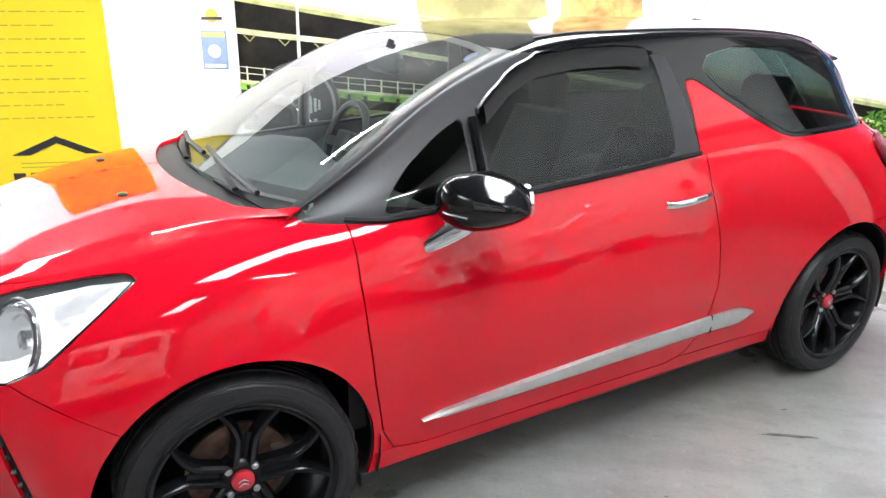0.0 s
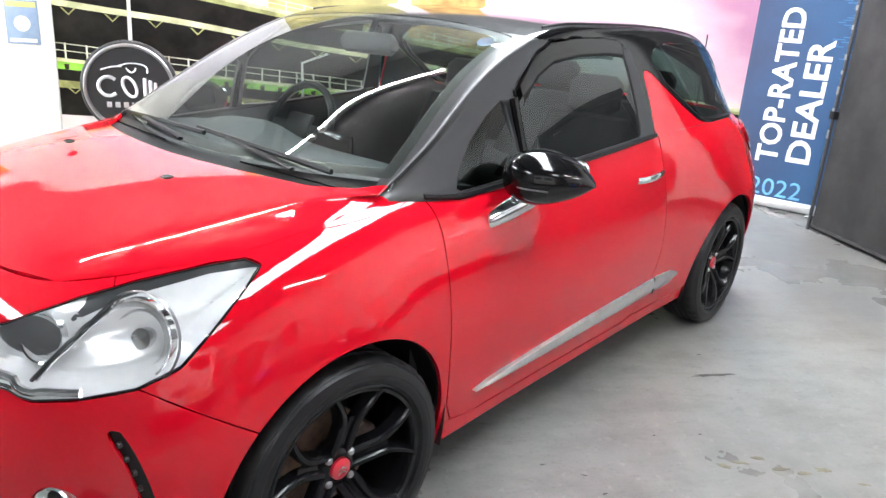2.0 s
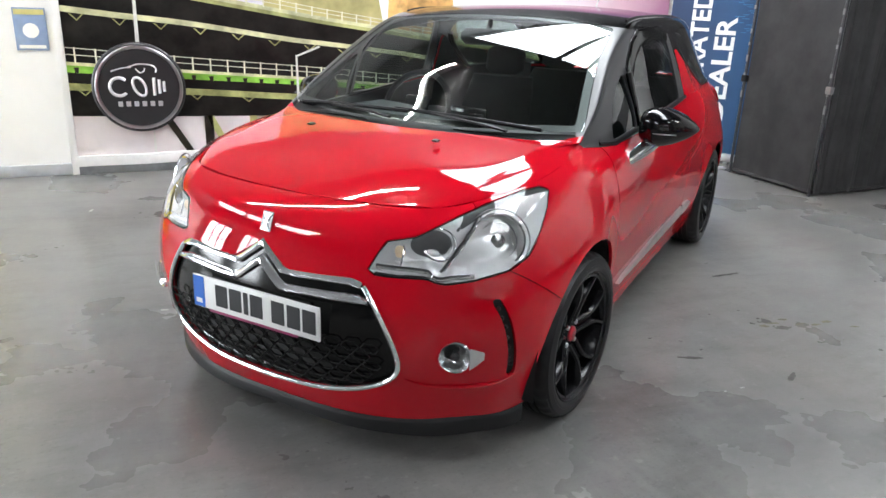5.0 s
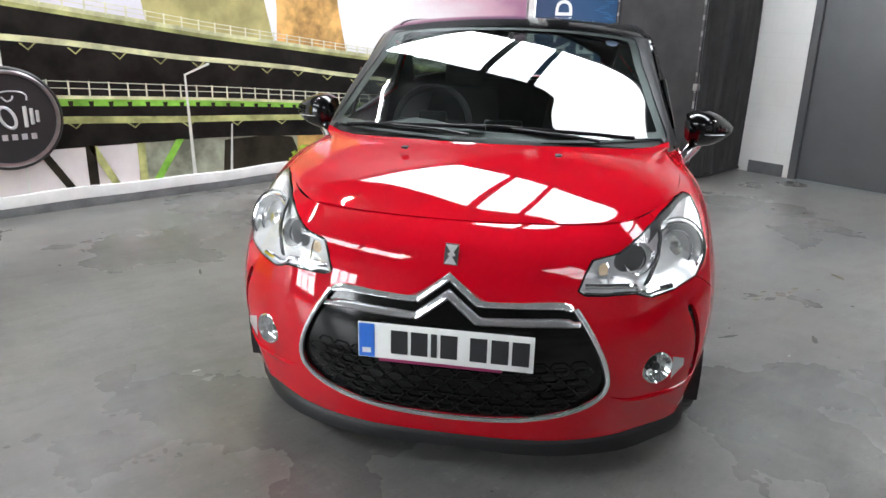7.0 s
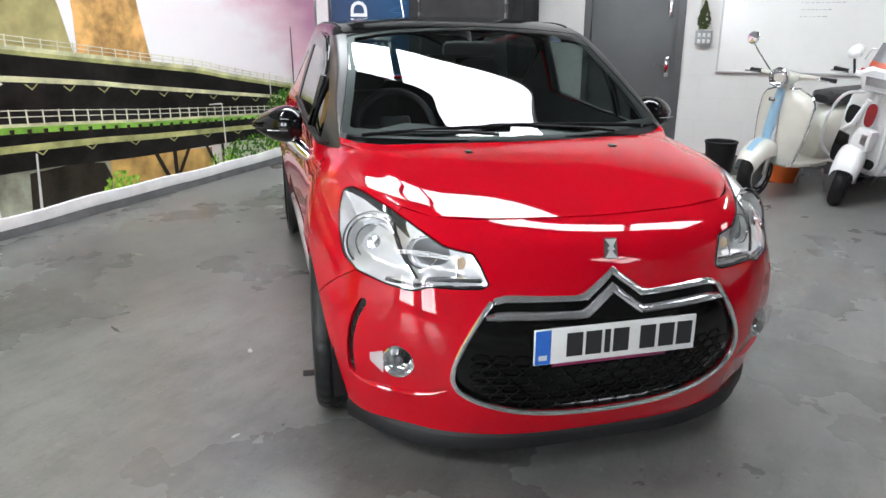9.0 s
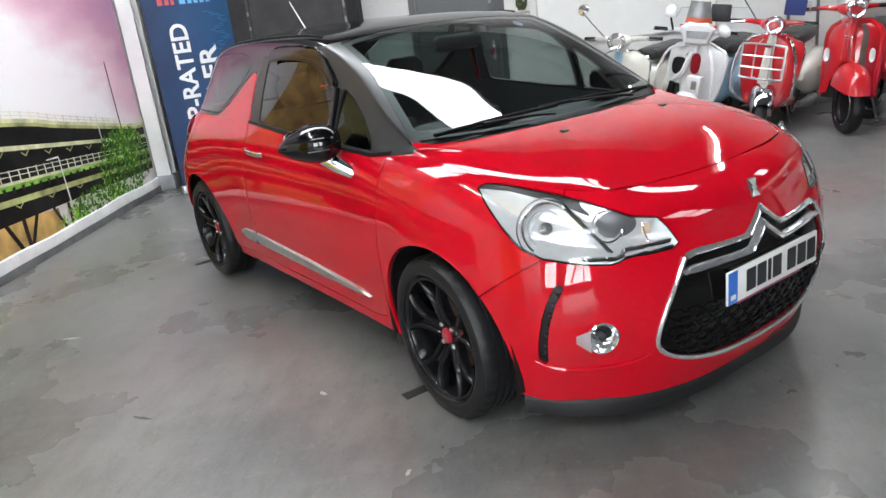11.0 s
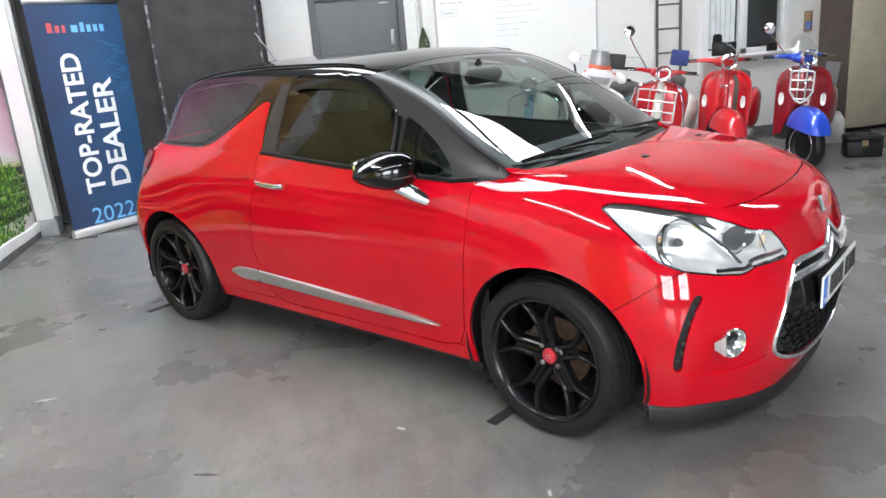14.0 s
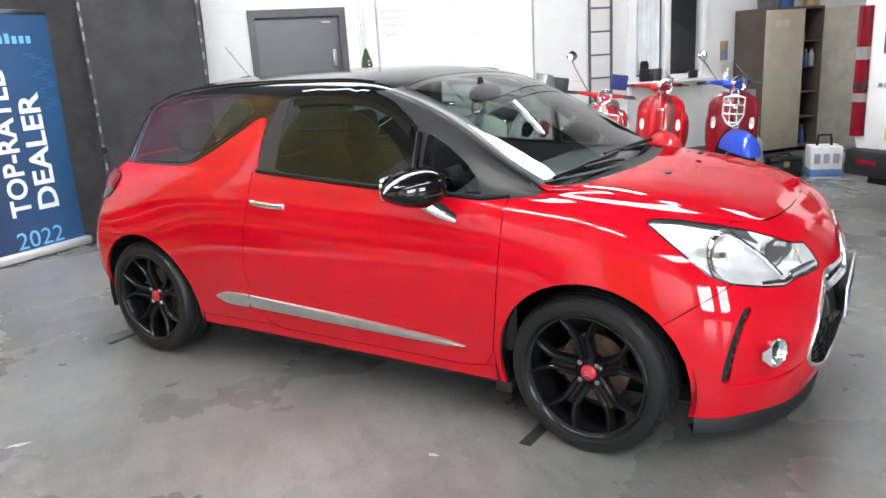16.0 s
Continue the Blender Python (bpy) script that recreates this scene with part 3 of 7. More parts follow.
def patch(G, du, dv):
    """A smooth surface near a grid of points (u, v, 3): points and normals."""
    B1, B2 = basis(G.shape[0], 1), basis(G.shape[1], 1)
    P = G.copy()
    for _ in range(4):
        P += 0.85 * (G - np.einsum("iu,jv,uvk->ijk", B1, B2, P))
    S = np.einsum("iu,jv,uvk->ijk", basis(G.shape[0], du), basis(G.shape[1], dv), P)
    N = np.cross(np.gradient(S, axis=0), np.gradient(S, axis=1))
    N /= np.linalg.norm(N, axis=2, keepdims=True) + 1e-12
    return S, N


def tris_of(S, N):
    nu, nv = S.shape[:2]
    i = np.arange(nu * nv).reshape(nu, nv)
    a, b, c, d = i[:-1, :-1].ravel(), i[1:, :-1].ravel(), i[1:, 1:].ravel(), i[:-1, 1:].ravel()
    T = np.concatenate([np.stack([a, b, c], 1), np.stack([a, c, d], 1)])
    V = np.concatenate([S.reshape(-1, 3), N.reshape(-1, 3)], 1)
    turned = np.cross(V[T[:, 1], :3] - V[T[:, 0], :3], V[T[:, 2], :3] - V[T[:, 0], :3])
    back = (turned * V[T[:, 0], 3:]).sum(1) < 0
    T[back] = T[back][:, ::-1]
    return V, T


def clip(surf, fn):
    """Cuts a skin along fn = 0: what lies below zero, and what lies above."""
    V, T = surf
    if len(T) == 0:
        return surf, surf
    g = fn(V)
    g = np.where(np.abs(g) < 1e-7, 1e-7, g)
    pos = g[T] > 0
    cnt = pos.sum(1)
    extra, cache = [], {}

    def cross(i, j):
        key = (min(i, j), max(i, j))
        if key not in cache:
            f = g[i] / (g[i] - g[j])
            p = V[i] + f * (V[j] - V[i])
            p[3:] /= np.linalg.norm(p[3:]) + 1e-12
            cache[key] = len(V) + len(extra)
            extra.append(p)
        return cache[key]

    lo, hi = [T[cnt == 0]], [T[cnt == 3]]
    L, Hh = [], []
    for tri, ps, c in zip(T[(cnt == 1) | (cnt == 2)], pos[(cnt == 1) | (cnt == 2)], cnt[(cnt == 1) | (cnt == 2)]):
        k = int(np.argmax(ps)) if c == 1 else int(np.argmin(ps))
        a, b, d = tri[k], tri[(k + 1) % 3], tri[(k + 2) % 3]
        ab, ad = cross(a, b), cross(a, d)
        one, two = (Hh, L) if c == 1 else (L, Hh)
        one.append((a, ab, ad))
        two += [(ab, b, d), (ab, d, ad)]
    V2 = np.concatenate([V, np.array(extra)]) if extra else V
    pack = lambda q, r: (V2, np.concatenate([*q, np.array(r, int).reshape(-1, 3)]))
    return tidy(pack(lo, L)), tidy(pack(hi, Hh))


def tidy(surf):
    V, T = surf
    used, inv = np.unique(T, return_inverse=True)
    return V[used], inv.reshape(-1, 3)


def pick(surf, fn):
    """The triangles whose middle passes a test."""
    V, T = surf
    return tidy((V, T[fn(V[T].mean(1))]))


def poly_dist(a, b, poly):
    """Signed distance from a closed outline, below zero inside."""
    P = np.array(poly, float)
    best = np.full(a.shape, 1e9)
    inside = np.zeros(a.shape, bool)
    for p, q in zip(P, np.roll(P, -1, 0)):
        d = q - p
        t = np.clip(((a - p[0]) * d[0] + (b - p[1]) * d[1]) / (d @ d + 1e-12), 0, 1)
        best = np.minimum(best, np.hypot(a - p[0] - t * d[0], b - p[1] - t * d[1]))
        hit = (p[1] > b) != (q[1] > b)
        xx = p[0] + (b - p[1]) * d[0] / (d[1] if abs(d[1]) > 1e-12 else 1e-12)
        inside ^= hit & (a < xx)
    return np.where(inside, -best, best)


def shape(fa, fb, poly, smooth=0):
    poly = spline(poly, smooth, True) if smooth else poly
    return lambda V: poly_dist(fa(V), fb(V), poly)


def cut(surf, fn, gap=0.0025):
    """Lifts a panel out of a skin along an outline and leaves a joint all round."""
    return clip(surf, lambda V: fn(V) + gap)[0], clip(surf, lambda V: fn(V) - gap)[1]


def panel(name, surf, material, parent, label="", thick=0.012, offset=0.0):
    """A sheet with turned-in edges."""
    V, T = surf
    P, N = V[:, :3] + offset * V[:, 3:], V[:, 3:]
    E = np.sort(np.concatenate([T[:, [0, 1]], T[:, [1, 2]], T[:, [2, 0]]]), 1)
    D = np.concatenate([T[:, [0, 1]], T[:, [1, 2]], T[:, [2, 0]]])
    _, first, count = np.unique(E, axis=0, return_index=True, return_counts=True)
    rim = D[first[count == 1]]
    n = len(P)
    ids, inv = np.unique(rim, return_inverse=True)
    inv = inv.reshape(-1, 2)
    vs = np.concatenate([P, P[ids], P[ids] - thick * N[ids]])
    ns = np.concatenate([N, N[ids], N[ids]])
    fs = [tuple(t) for t in T]
    m = len(ids)
    if thick:
        fs += [(n + b, n + a, n + m + a, n + m + b) for a, b in inv]
    return part(name, (vs, fs), material, parent, label, True, ns if not thick else None) if not thick else skin(name, vs, fs, ns, len(T), material, parent, label)


def skin(name, vs, fs, ns, smooth_count, material, parent, label):
    me = bpy.data.meshes.new(name)
    me.from_pydata([tuple(v) for v in vs], [], fs)
    me.materials.append(material)
    me.polygons.foreach_set("use_smooth", [i < smooth_count for i in range(len(fs))])
    loops = np.empty((len(me.loops), 3))
    vi = np.empty(len(me.loops), int)
    me.loops.foreach_get("vertex_index", vi)
    loops[:] = np.array(ns)[vi]
    for p in me.polygons[smooth_count:]:
        loops[p.loop_start:p.loop_start + p.loop_total] = p.normal
    me.normals_split_custom_set([tuple(v) for v in loops])
    me.update()
    ob = new(name, me)
    ob.parent = parent
    if label:
        ob["label"] = label
    return ob


X_, Y_, Z_ = (lambda V: V[:, 0]), (lambda V: V[:, 1]), (lambda V: V[:, 2])
AY = lambda V: np.abs(V[:, 1])
Q_ = lambda V: 0.83 * V[:, 0] + 0.56 * np.abs(V[:, 1])
mirror_y = lambda L: [(x, -y, z) for x, y, z in L]

for r, row in enumerate(UPPER[1:]):
    for c, dz in ((1, .010), (2, .012), (3, .008)):
        x, y, z = row[c]
        row[c] = (x, y, z - dz * (.6 if r == 0 else 1))
# the windscreen's lower corners reach well out
for row, y3 in zip(UPPER, (None, None, None, .022, None, None)):
    if y3:
        for c, k in ((4, 1.4), (5, 1.0), (6, .5)):
            row[c] = (row[c][0], row[c][1] + y3 * k, row[c][2])
half = np.array(LOWER, float).transpose(1, 0, 2)
G = np.concatenate([half[:0:-1] * (1, -1, 1), half])
S, N = patch(G, 12, 12)
N *= np.sign((N[:, :, 1] * S[:, :, 1]).sum())
lower = tris_of(S, N)
upper_half = np.array(UPPER, float)
G = np.concatenate([upper_half[:-1] * (1, -1, 1), upper_half[::-1]])
# bonnet and cabin are two patches, so that the bend at the foot of the windscreen stays crisp
pieces = []
for piece in (G[:, :5], G[:, 4:]):
    S, N = patch(piece, 14, 14)
    N *= np.sign(N[:, :, 2].sum())
    pieces.append(tris_of(S, N))
upper = np.concatenate([pieces[0][0], pieces[1][0]]), np.concatenate([pieces[0][1], pieces[1][1] + len(pieces[0][0])])

car = thing("car", pose(0, 0, 0, 0, 0, 38.0), "shiny red three-door hatchback with black roof and black alloy wheels", "car")
ARCH = 0.366
arch = lambda V: np.minimum(np.hypot(V[:, 0] + 1.232, V[:, 2] - 0.30), np.hypot(V[:, 0] - 1.232, V[:, 2] - 0.30)) - ARCH
lower = clip(lower, arch)[1]
liner = lower

HEADLIGHT = [(-.77, .873), (-.81, .832), (-.868, .775), (-.93, .715), (-1.01, .683), (-1.12, .662), (-1.205, .652), (-1.232, .657), (-1.255, .668), (-1.34, .666), (-1.388, .668), (-1.396, .68), (-1.365, .728), (-1.335, .763), (-1.265, .777), (-1.20, .804), (-1.12, .831), (-1.02, .855), (-.875, .879), (-.80, .884)]
GRILLE = [(0, .255), (.15, .258), (.28, .272), (.40, .305), (.465, .35), (.48, .40), (.462, .475), (.41, .57), (.365, .632), (.34, .648), (.30, .652), (.13, .638), (.09, .655), (0, .715)]
GRILLE = GRILLE + [(-a, b) for a, b in GRILLE[-2:0:-1]]
SLOT = [(-1.064, .604), (-1.046, .602), (-1.018, .55), (-.996, .48), (-.982, .41), (-.978, .35), (-.993, .335), (-1.006, .345), (-1.010, .41), (-1.023, .48), (-1.044, .545), (-1.068, .59)]
DOOR = [(-.894, 1.3), (-.896, .80), (-.886, .66), (-.868, .50), (-.838, .33), (-.80, .262), (-.70, .245), (.30, .25), (.385, .275), (.435, .34), (.468, .45), (.478, .54), (.455, .70), (.405, .90), (.385, 1.3)]
front = lambda V: np.where(V[:, 0] < -1.3, 0, 1.0)
lamps, lower = cut(lower, lambda V: shape(Q_, Z_, HEADLIGHT)(V) + front(V), 0.0016)
mouth, lower = cut(lower, lambda V: shape(Y_, Z_, GRILLE)(V) + front(V), 0.002)
slots, lower = cut(lower, lambda V: shape(Q_, Z_, SLOT, 4)(V) + front(V), 0.001)
liner = clip(clip(clip(liner, lambda V: shape(Q_, Z_, HEADLIGHT)(V) + front(V))[1], lambda V: shape(Y_, Z_, GRILLE)(V) + front(V))[1], lambda V: shape(Q_, Z_, SLOT, 4)(V) + front(V))[1]
side = lambda V: np.where(np.abs(V[:, 1]) > 0.6, 0, 1.0)
doors, lower = cut(lower, lambda V: shape(X_, Z_, DOOR)(V) + side(V), 0.0022)
sills, lower = cut(lower, lambda V: np.maximum(np.maximum(V[:, 2] - 0.262, V[:, 0] - 0.9), -0.95 - V[:, 0]), 0.0015)
# front bumper: ahead of a line from the lamp to the wheel opening
fogs, lower = cut(lower, lambda V: np.sqrt((V[:, 0] + 1.842) ** 2 + (np.abs(V[:, 1]) - .625) ** 2 + (V[:, 2] - .425) ** 2) - .052, 0.0005)
nose, lower = cut(lower, lambda V: np.maximum(V[:, 0] + 1.40, np.minimum((V[:, 2] - 0.60) * 0.8 - (V[:, 0] + 1.585) * -0.55, Q_(V) + 1.06)), 0.0015)
rear_bumper, lower = cut(lower, lambda V: np.maximum(1.35 - V[:, 0], V[:, 2] - 0.66 - 0.0 * V[:, 0]), 0.002)
tailgate, lower = cut(lower, lambda V: np.maximum(1.3 - V[:, 0], np.abs(V[:, 1]) - 0.60), 0.002)
TAIL = [(1.42, .962), (1.62, .972), (1.74, .905), (1.66, .83), (1.50, .848)]
tails, lower = cut(lower, lambda V: shape(X_, Z_, TAIL, 4)(V) + np.where(V[:, 0] > 1.2, 0, 1.0), 0.002)
fenders, quarters = pick(lower, lambda c: c[:, 0] < -0.5), pick(lower, lambda c: c[:, 0] >= -0.5)
for sgn, word in ((-1, "near"), (1, "off")):
    sidep = lambda s: pick(s, lambda c: c[:, 1] * sgn > 0)
    panel("front_wing", sidep(fenders), RED, car)
    dr = panel("door", sidep(doors), RED, car)
    panel("rear_side_panel", sidep(quarters), RED, car)
    panel("sill", sidep(sills), RED, car)
    lens, foot_ = clip(sidep(tails), lambda V: 0.888 - V[:, 2])
    tl = panel("tail_lamp", lens, LAMPRED, car, "red tail lamp", offset=0.012)
    panel("lower_lens", foot_, BLACKGLOSS, tl, "gloss black lower part", offset=0.006)
panel("front_bumper", nose, RED, car, "red front bumper")
panel("rear_bumper", rear_bumper, RED, car)
panel("tailgate", tailgate, RED, car)
panel("inner_body", liner, DARK, car, "dark inner structure behind the panel joints", thick=0, offset=-0.02)

# the upper skin
SCREEN_LO = lambda V: V[:, 0] + 1.03 + 0.13 * (1 - (np.abs(V[:, 1]) / 0.66) ** 2)
bonnet, upper = clip(upper, lambda V: SCREEN_LO(V) + 0.06 - 0.5 * np.maximum(0, np.abs(V[:, 1]) - 0.54))
bonnet = clip(bonnet, lambda V: np.abs(V[:, 1]) - 10)[0]
panel("bonnet", bonnet, RED, car, "red bonnet")
belt = lambda x: np.interp(x, [-1.0, -.8, -.4, 0, .4, .8, 1.4], [.95, .93, .951, .979, 1.01, 1.02, 1.024])
# red fin behind the door window
FIN = [(.30, .9), (.372, 1.02), (.362, 1.15), (.345, 1.235), (.36, 1.252), (.40, 1.243), (.50, 1.19), (.66, 1.105), (.80, 1.042), (.87, 1.026), (1.0, 1.02), (1.0, .9)]
fins, upper = cut(upper, lambda V: shape(X_, Z_, FIN)(V) + side(V), 0.002)
for sgn in (-1, 1):
    panel("shark_fin", pick(fins, lambda c: c[:, 1] * sgn > 0), RED, car, "red shark-fin pillar")
    panel("pillar_trim", pick(fins, lambda c: c[:, 1] * sgn > 0), DASH, car, "dark inner pillar trim", thick=0, offset=-0.022)
# windscreen: between the pillars
crest = lambda V: np.interp(V[:, 0], [-1.05, -.95, -.8, -.6, -.25], [.690, .672, .634, .590, .553])
top_x = lambda V: -0.285 + 0.045 * (np.abs(V[:, 1]) / 0.5) ** 2 * -1
screen_fn = lambda V: np.maximum(np.maximum(-(SCREEN_LO(V) - 0.03), V[:, 0] - top_x(V)), np.abs(V[:, 1]) - crest(V))
screen, upper = cut(upper, screen_fn, 0.0015)
glass_in = clip(screen, lambda V: screen_fn(V) + 0.035)
panel("windscreen", screen, GLASS, car, "windscreen glass", thick=0, offset=-0.001)
# dark enamel border round the glass
panel("screen_border", glass_in[1], mat("black_enamel_border", (0.008, 0.008, 0.008), 0.35), car, thick=0, offset=-0.004)
WINDOW = [(-.455, .975), (-.462, 1.06), (-.47, 1.17), (-.455, 1.195), (-.36, 1.275), (-.27, 1.318), (-.15, 1.338), (.05, 1.345), (.17, 1.337), (.215, 1.322), (.235, 1.25), (.255, 1.12), (.262, 1.02), (.255, 1.012), (.0, .995), (-.3, .975)]
QUARTER = [(-.51, .965), (-.775, .948), (-.79, .955), (-.775, .99), (-.70, 1.065), (-.60, 1.135), (-.53, 1.172), (-.515, 1.165)]
wins, upper = cut(upper, lambda V: shape(X_, Z_, WINDOW)(V) + side(V), 0.001)
qwins, upper = cut(upper, lambda V: shape(X_, Z_, QUARTER)(V) + side(V), 0.001)
REARWIN = [(.435, 1.275), (.475, 1.322), (.62, 1.346), (.95, 1.340), (1.2, 1.308), (1.38, 1.225), (1.585, 1.055), (1.56, 1.031), (.90, 1.033), (.84, 1.043), (.68, 1.118), (.53, 1.195)]
rwins, upper = cut(upper, lambda V: shape(X_, Z_, REARWIN)(V) + np.where(np.abs(V[:, 1]) > 0.465, 0, 1.0), 0.001)
hatch, upper = cut(upper, lambda V: np.maximum(1.42 - V[:, 0] - 0.10 * (np.abs(V[:, 1]) / .5) * -1, np.abs(V[:, 1]) - 0.46), 0.002)
panel("rear_window", hatch, DARKGLASS, car, "dark tailgate window", thick=0, offset=-0.002)
for sgn in (-1, 1):
    sidep = lambda s: pick(s, lambda c: c[:, 1] * sgn > 0)
    panel("door_window", sidep(wins), DOORGLASS, car, "tinted door window", thick=0, offset=-0.004)
    panel("quarter_light", sidep(qwins), DOORGLASS, car, thick=0, offset=-0.004)
    panel("rear_side_window", sidep(rwins), DARKGLASS, car, "privacy-tinted rear side window", thick=0, offset=-0.001)
# satin pillars, gloss roof
SATINZONE = lambda V: np.maximum(V[:, 0] - np.interp(V[:, 2], [.94, 1.0, 1.20, 1.33, 1.345, 1.40], [.385, .38, .33, .275, -.30, -.42]), np.where(np.abs(V[:, 1]) > 0.46, -1.0, 1.0))
pillars, roof = cut(upper, SATINZONE, 0.0005)
cowl, pillars = clip(pillars, lambda V: SCREEN_LO(V) - 0.03 + 3 * np.maximum(0, np.abs(V[:, 1]) - 0.655))
cowl2, roof = clip(roof, lambda V: SCREEN_LO(V) - 0.03)
panel("scuttle", (np.concatenate([cowl[0], cowl2[0]]), np.concatenate([cowl[1], cowl2[1] + len(cowl[0])])), SATIN, car, "black plastic scuttle panel", offset=-0.014)
for sgn in (-1, 1):
    panel("window_surround", pick(pillars, lambda c: c[:, 1] * sgn > 0), PILLAR, car, "satin black pillar and window surround")
panel("roof", roof, BLACKGLOSS, car, "gloss black roof")


def on_skin(surf, fa, fb, pts, off=0.0):
    """Points of the skin where two of its measures take the given values."""
    V = surf[0]
    A, B = fa(V), fb(V)
    out = []
    for a, b in pts:
        d = (A - a) ** 2 + (B - b) ** 2
        k = np.argsort(d)[:6]
        w = 1 / (d[k] + 1e-6)
        p = (V[k, :3] * w[:, None]).sum(0) / w.sum()
        n = (V[k, 3:] * w[:, None]).sum(0)
        out.append(p + off * n / np.linalg.norm(n))
    return out


def both(name, geo, material, label="", **kw):
    """A part on each side of the car."""
    a = part(name, geo, material, car, label, **kw)
    b = part(name, ([(x, -y, z) for x, y, z in geo[0]], [tuple(reversed(f)) for f in geo[1]]), material, car, label, **kw)
    return a, b


# dark seal round the lower edge of the rear side windows
rs = on_skin(rwins, lambda V: V[:, 0] + 10 * (V[:, 1] < 0.4), Z_, spline([(.455, 1.255), (.53, 1.200), (.68, 1.122), (.84, 1.047), (.92, 1.038), (1.15, 1.036), (1.50, 1.036)], 4), -0.009)
both("rear_window_seal", tube(rs, 0.0105, 7), SATIN)
# window weatherstrip and bright upper edge
wl = [(x, float(np.interp(x, [-.9, -.8, -.4, 0, .4], [.715, .747, .768, .768, .768])), float(belt(x)) + 0.004) for x in np.linspace(-.9, .37, 24)]
both("window_seal", tube(wl, 0.009, 6), SATIN)
up_off = [p for p in on_skin((np.concatenate([s[0] for s in (pillars, roof)]), None), lambda V: V[:, 0] + 10 * (V[:, 1] < 0.5), Z_, [(a, b + 0.012) for a, b in spline(WINDOW[2:10], 4)], 0.003)]
both("window_trim", tube(up_off, 0.007, 6), BLACKGLOSS, "gloss black window trim")
both("window_divider", tube([(-.483, .757, .965), (-.488, .725, 1.07), (-.492, .69, 1.18)], 0.014, 8), BLACKGLOSS)
dv = on_skin(wins, lambda V: V[:, 0] + 10 * (V[:, 1] < 0), Z_, [(-.45, 1.2), (-.36, 1.278), (-.26, 1.322), (-.1, 1.34), (.08, 1.342), (.18, 1.335)], 0.012)
both("wind_deflector", grid([[p + np.array((0, 0.0, 0.012)) for p in dv], [p + np.array((0, 0.016, -0.022)) for p in dv], [p + np.array((0, 0.020, -0.045)) for p in dv]]), mat("smoked_acrylic", (0.006, 0.006, 0.006), 0.10, spec=0.3), "smoked acrylic wind deflector")

# silver side strip with pointed front end
st_x = np.linspace(-.715, .705, 40)
strip = []
for x in st_x:
    f = (x + .715) / 1.42
    zc = .333 + .054 * min(f, .85)
    hgt = (0.008 + 0.034 * f ** 0.6) * min(1, .15 + f / .06) * (1 if f < .94 else max(0.05, ((1 - f) / .06)) ** 0.45)
    y = .792 + .008 * f
    strip.append([(x, y - .004, zc + hgt), (x, y + .016, zc + hgt * .72), (x, y + .020, zc), (x, y + .012, zc - hgt * .8), (x, y - .004, zc - hgt)])
both("side_strip", grid(strip), SILVER, "brushed silver door strip")
both("strip_joint", box(.476, .480, .797, .8165, .343, .412), DARK, smooth=False)
# door handles
both("door_handle", loft([ring(x, .802 + .022 * math.sin(math.pi * k / 8) ** .5 if 0 < k < 8 else .80, .875 - (0.41 - x) * .07, .009, .013, 12) for k, x in enumerate(np.linspace(.195, .405, 9))]), CHROME, "chrome door handle")

# front lip, black strips and end pieces below the sills
lip = []
for x, y, z in spline(mirror_y(LOWER[0][5:0:-1]) + LOWER[0][:5], 6):
    d = np.array((x + 1.1, y * 1.0)) / (np.hypot(x + 1.1, y) + 1e-9)
    if x < -1.585:
        lip.append([(x - .012 * d[0], y - .012 * d[1], z + .012), (x + .004 * d[0], y + .004 * d[1], z - .006), (x + .008 * d[0], y + .008 * d[1], z - .014), (x + .004 * d[0], y + .004 * d[1], z - .062 + .018 * max(0, 1 - abs(y) / .6)), (x - .05 * d[0], y - .05 * d[1], z - .05)])
part("front_lip", grid(lip), PLASTIC, car, "dark grey plastic front lip")
both("under_sill_strip", box(-.86, .83, .62, .715, .150, .205, .008), PLASTIC, "black strip set in below the sill")
both("sill_end", box(-.905, -.83, .68, .778, .150, .199, .010), PLASTIC, "black plastic end of the sill")
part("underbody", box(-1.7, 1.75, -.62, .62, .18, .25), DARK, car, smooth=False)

LAMPSILVER = mat("lamp_silver", (0.90, 0.90, 0.91), 0.24, 0.48, vary=0.05, scale=30)
LAMPCHROME = mat("lamp_chrome", (0.74, 0.74, 0.75), 0.14, 0.85, vary=0.05, scale=40)
SHROUD = mat("lamp_shroud_grey", (0.035, 0.036, 0.038), 0.3, vary=0.1)
POCKET = mat("lamp_pocket_grey", (0.13, 0.13, 0.134), 0.3, 0.4, vary=0.1)
FACET = faceted("faceted_reflector", (0.88, 0.88, 0.88), 0.14, 0.6)
BULBCAP = mat("bulb_cap", (0.6, 0.6, 0.6), 0.2, 0.9)
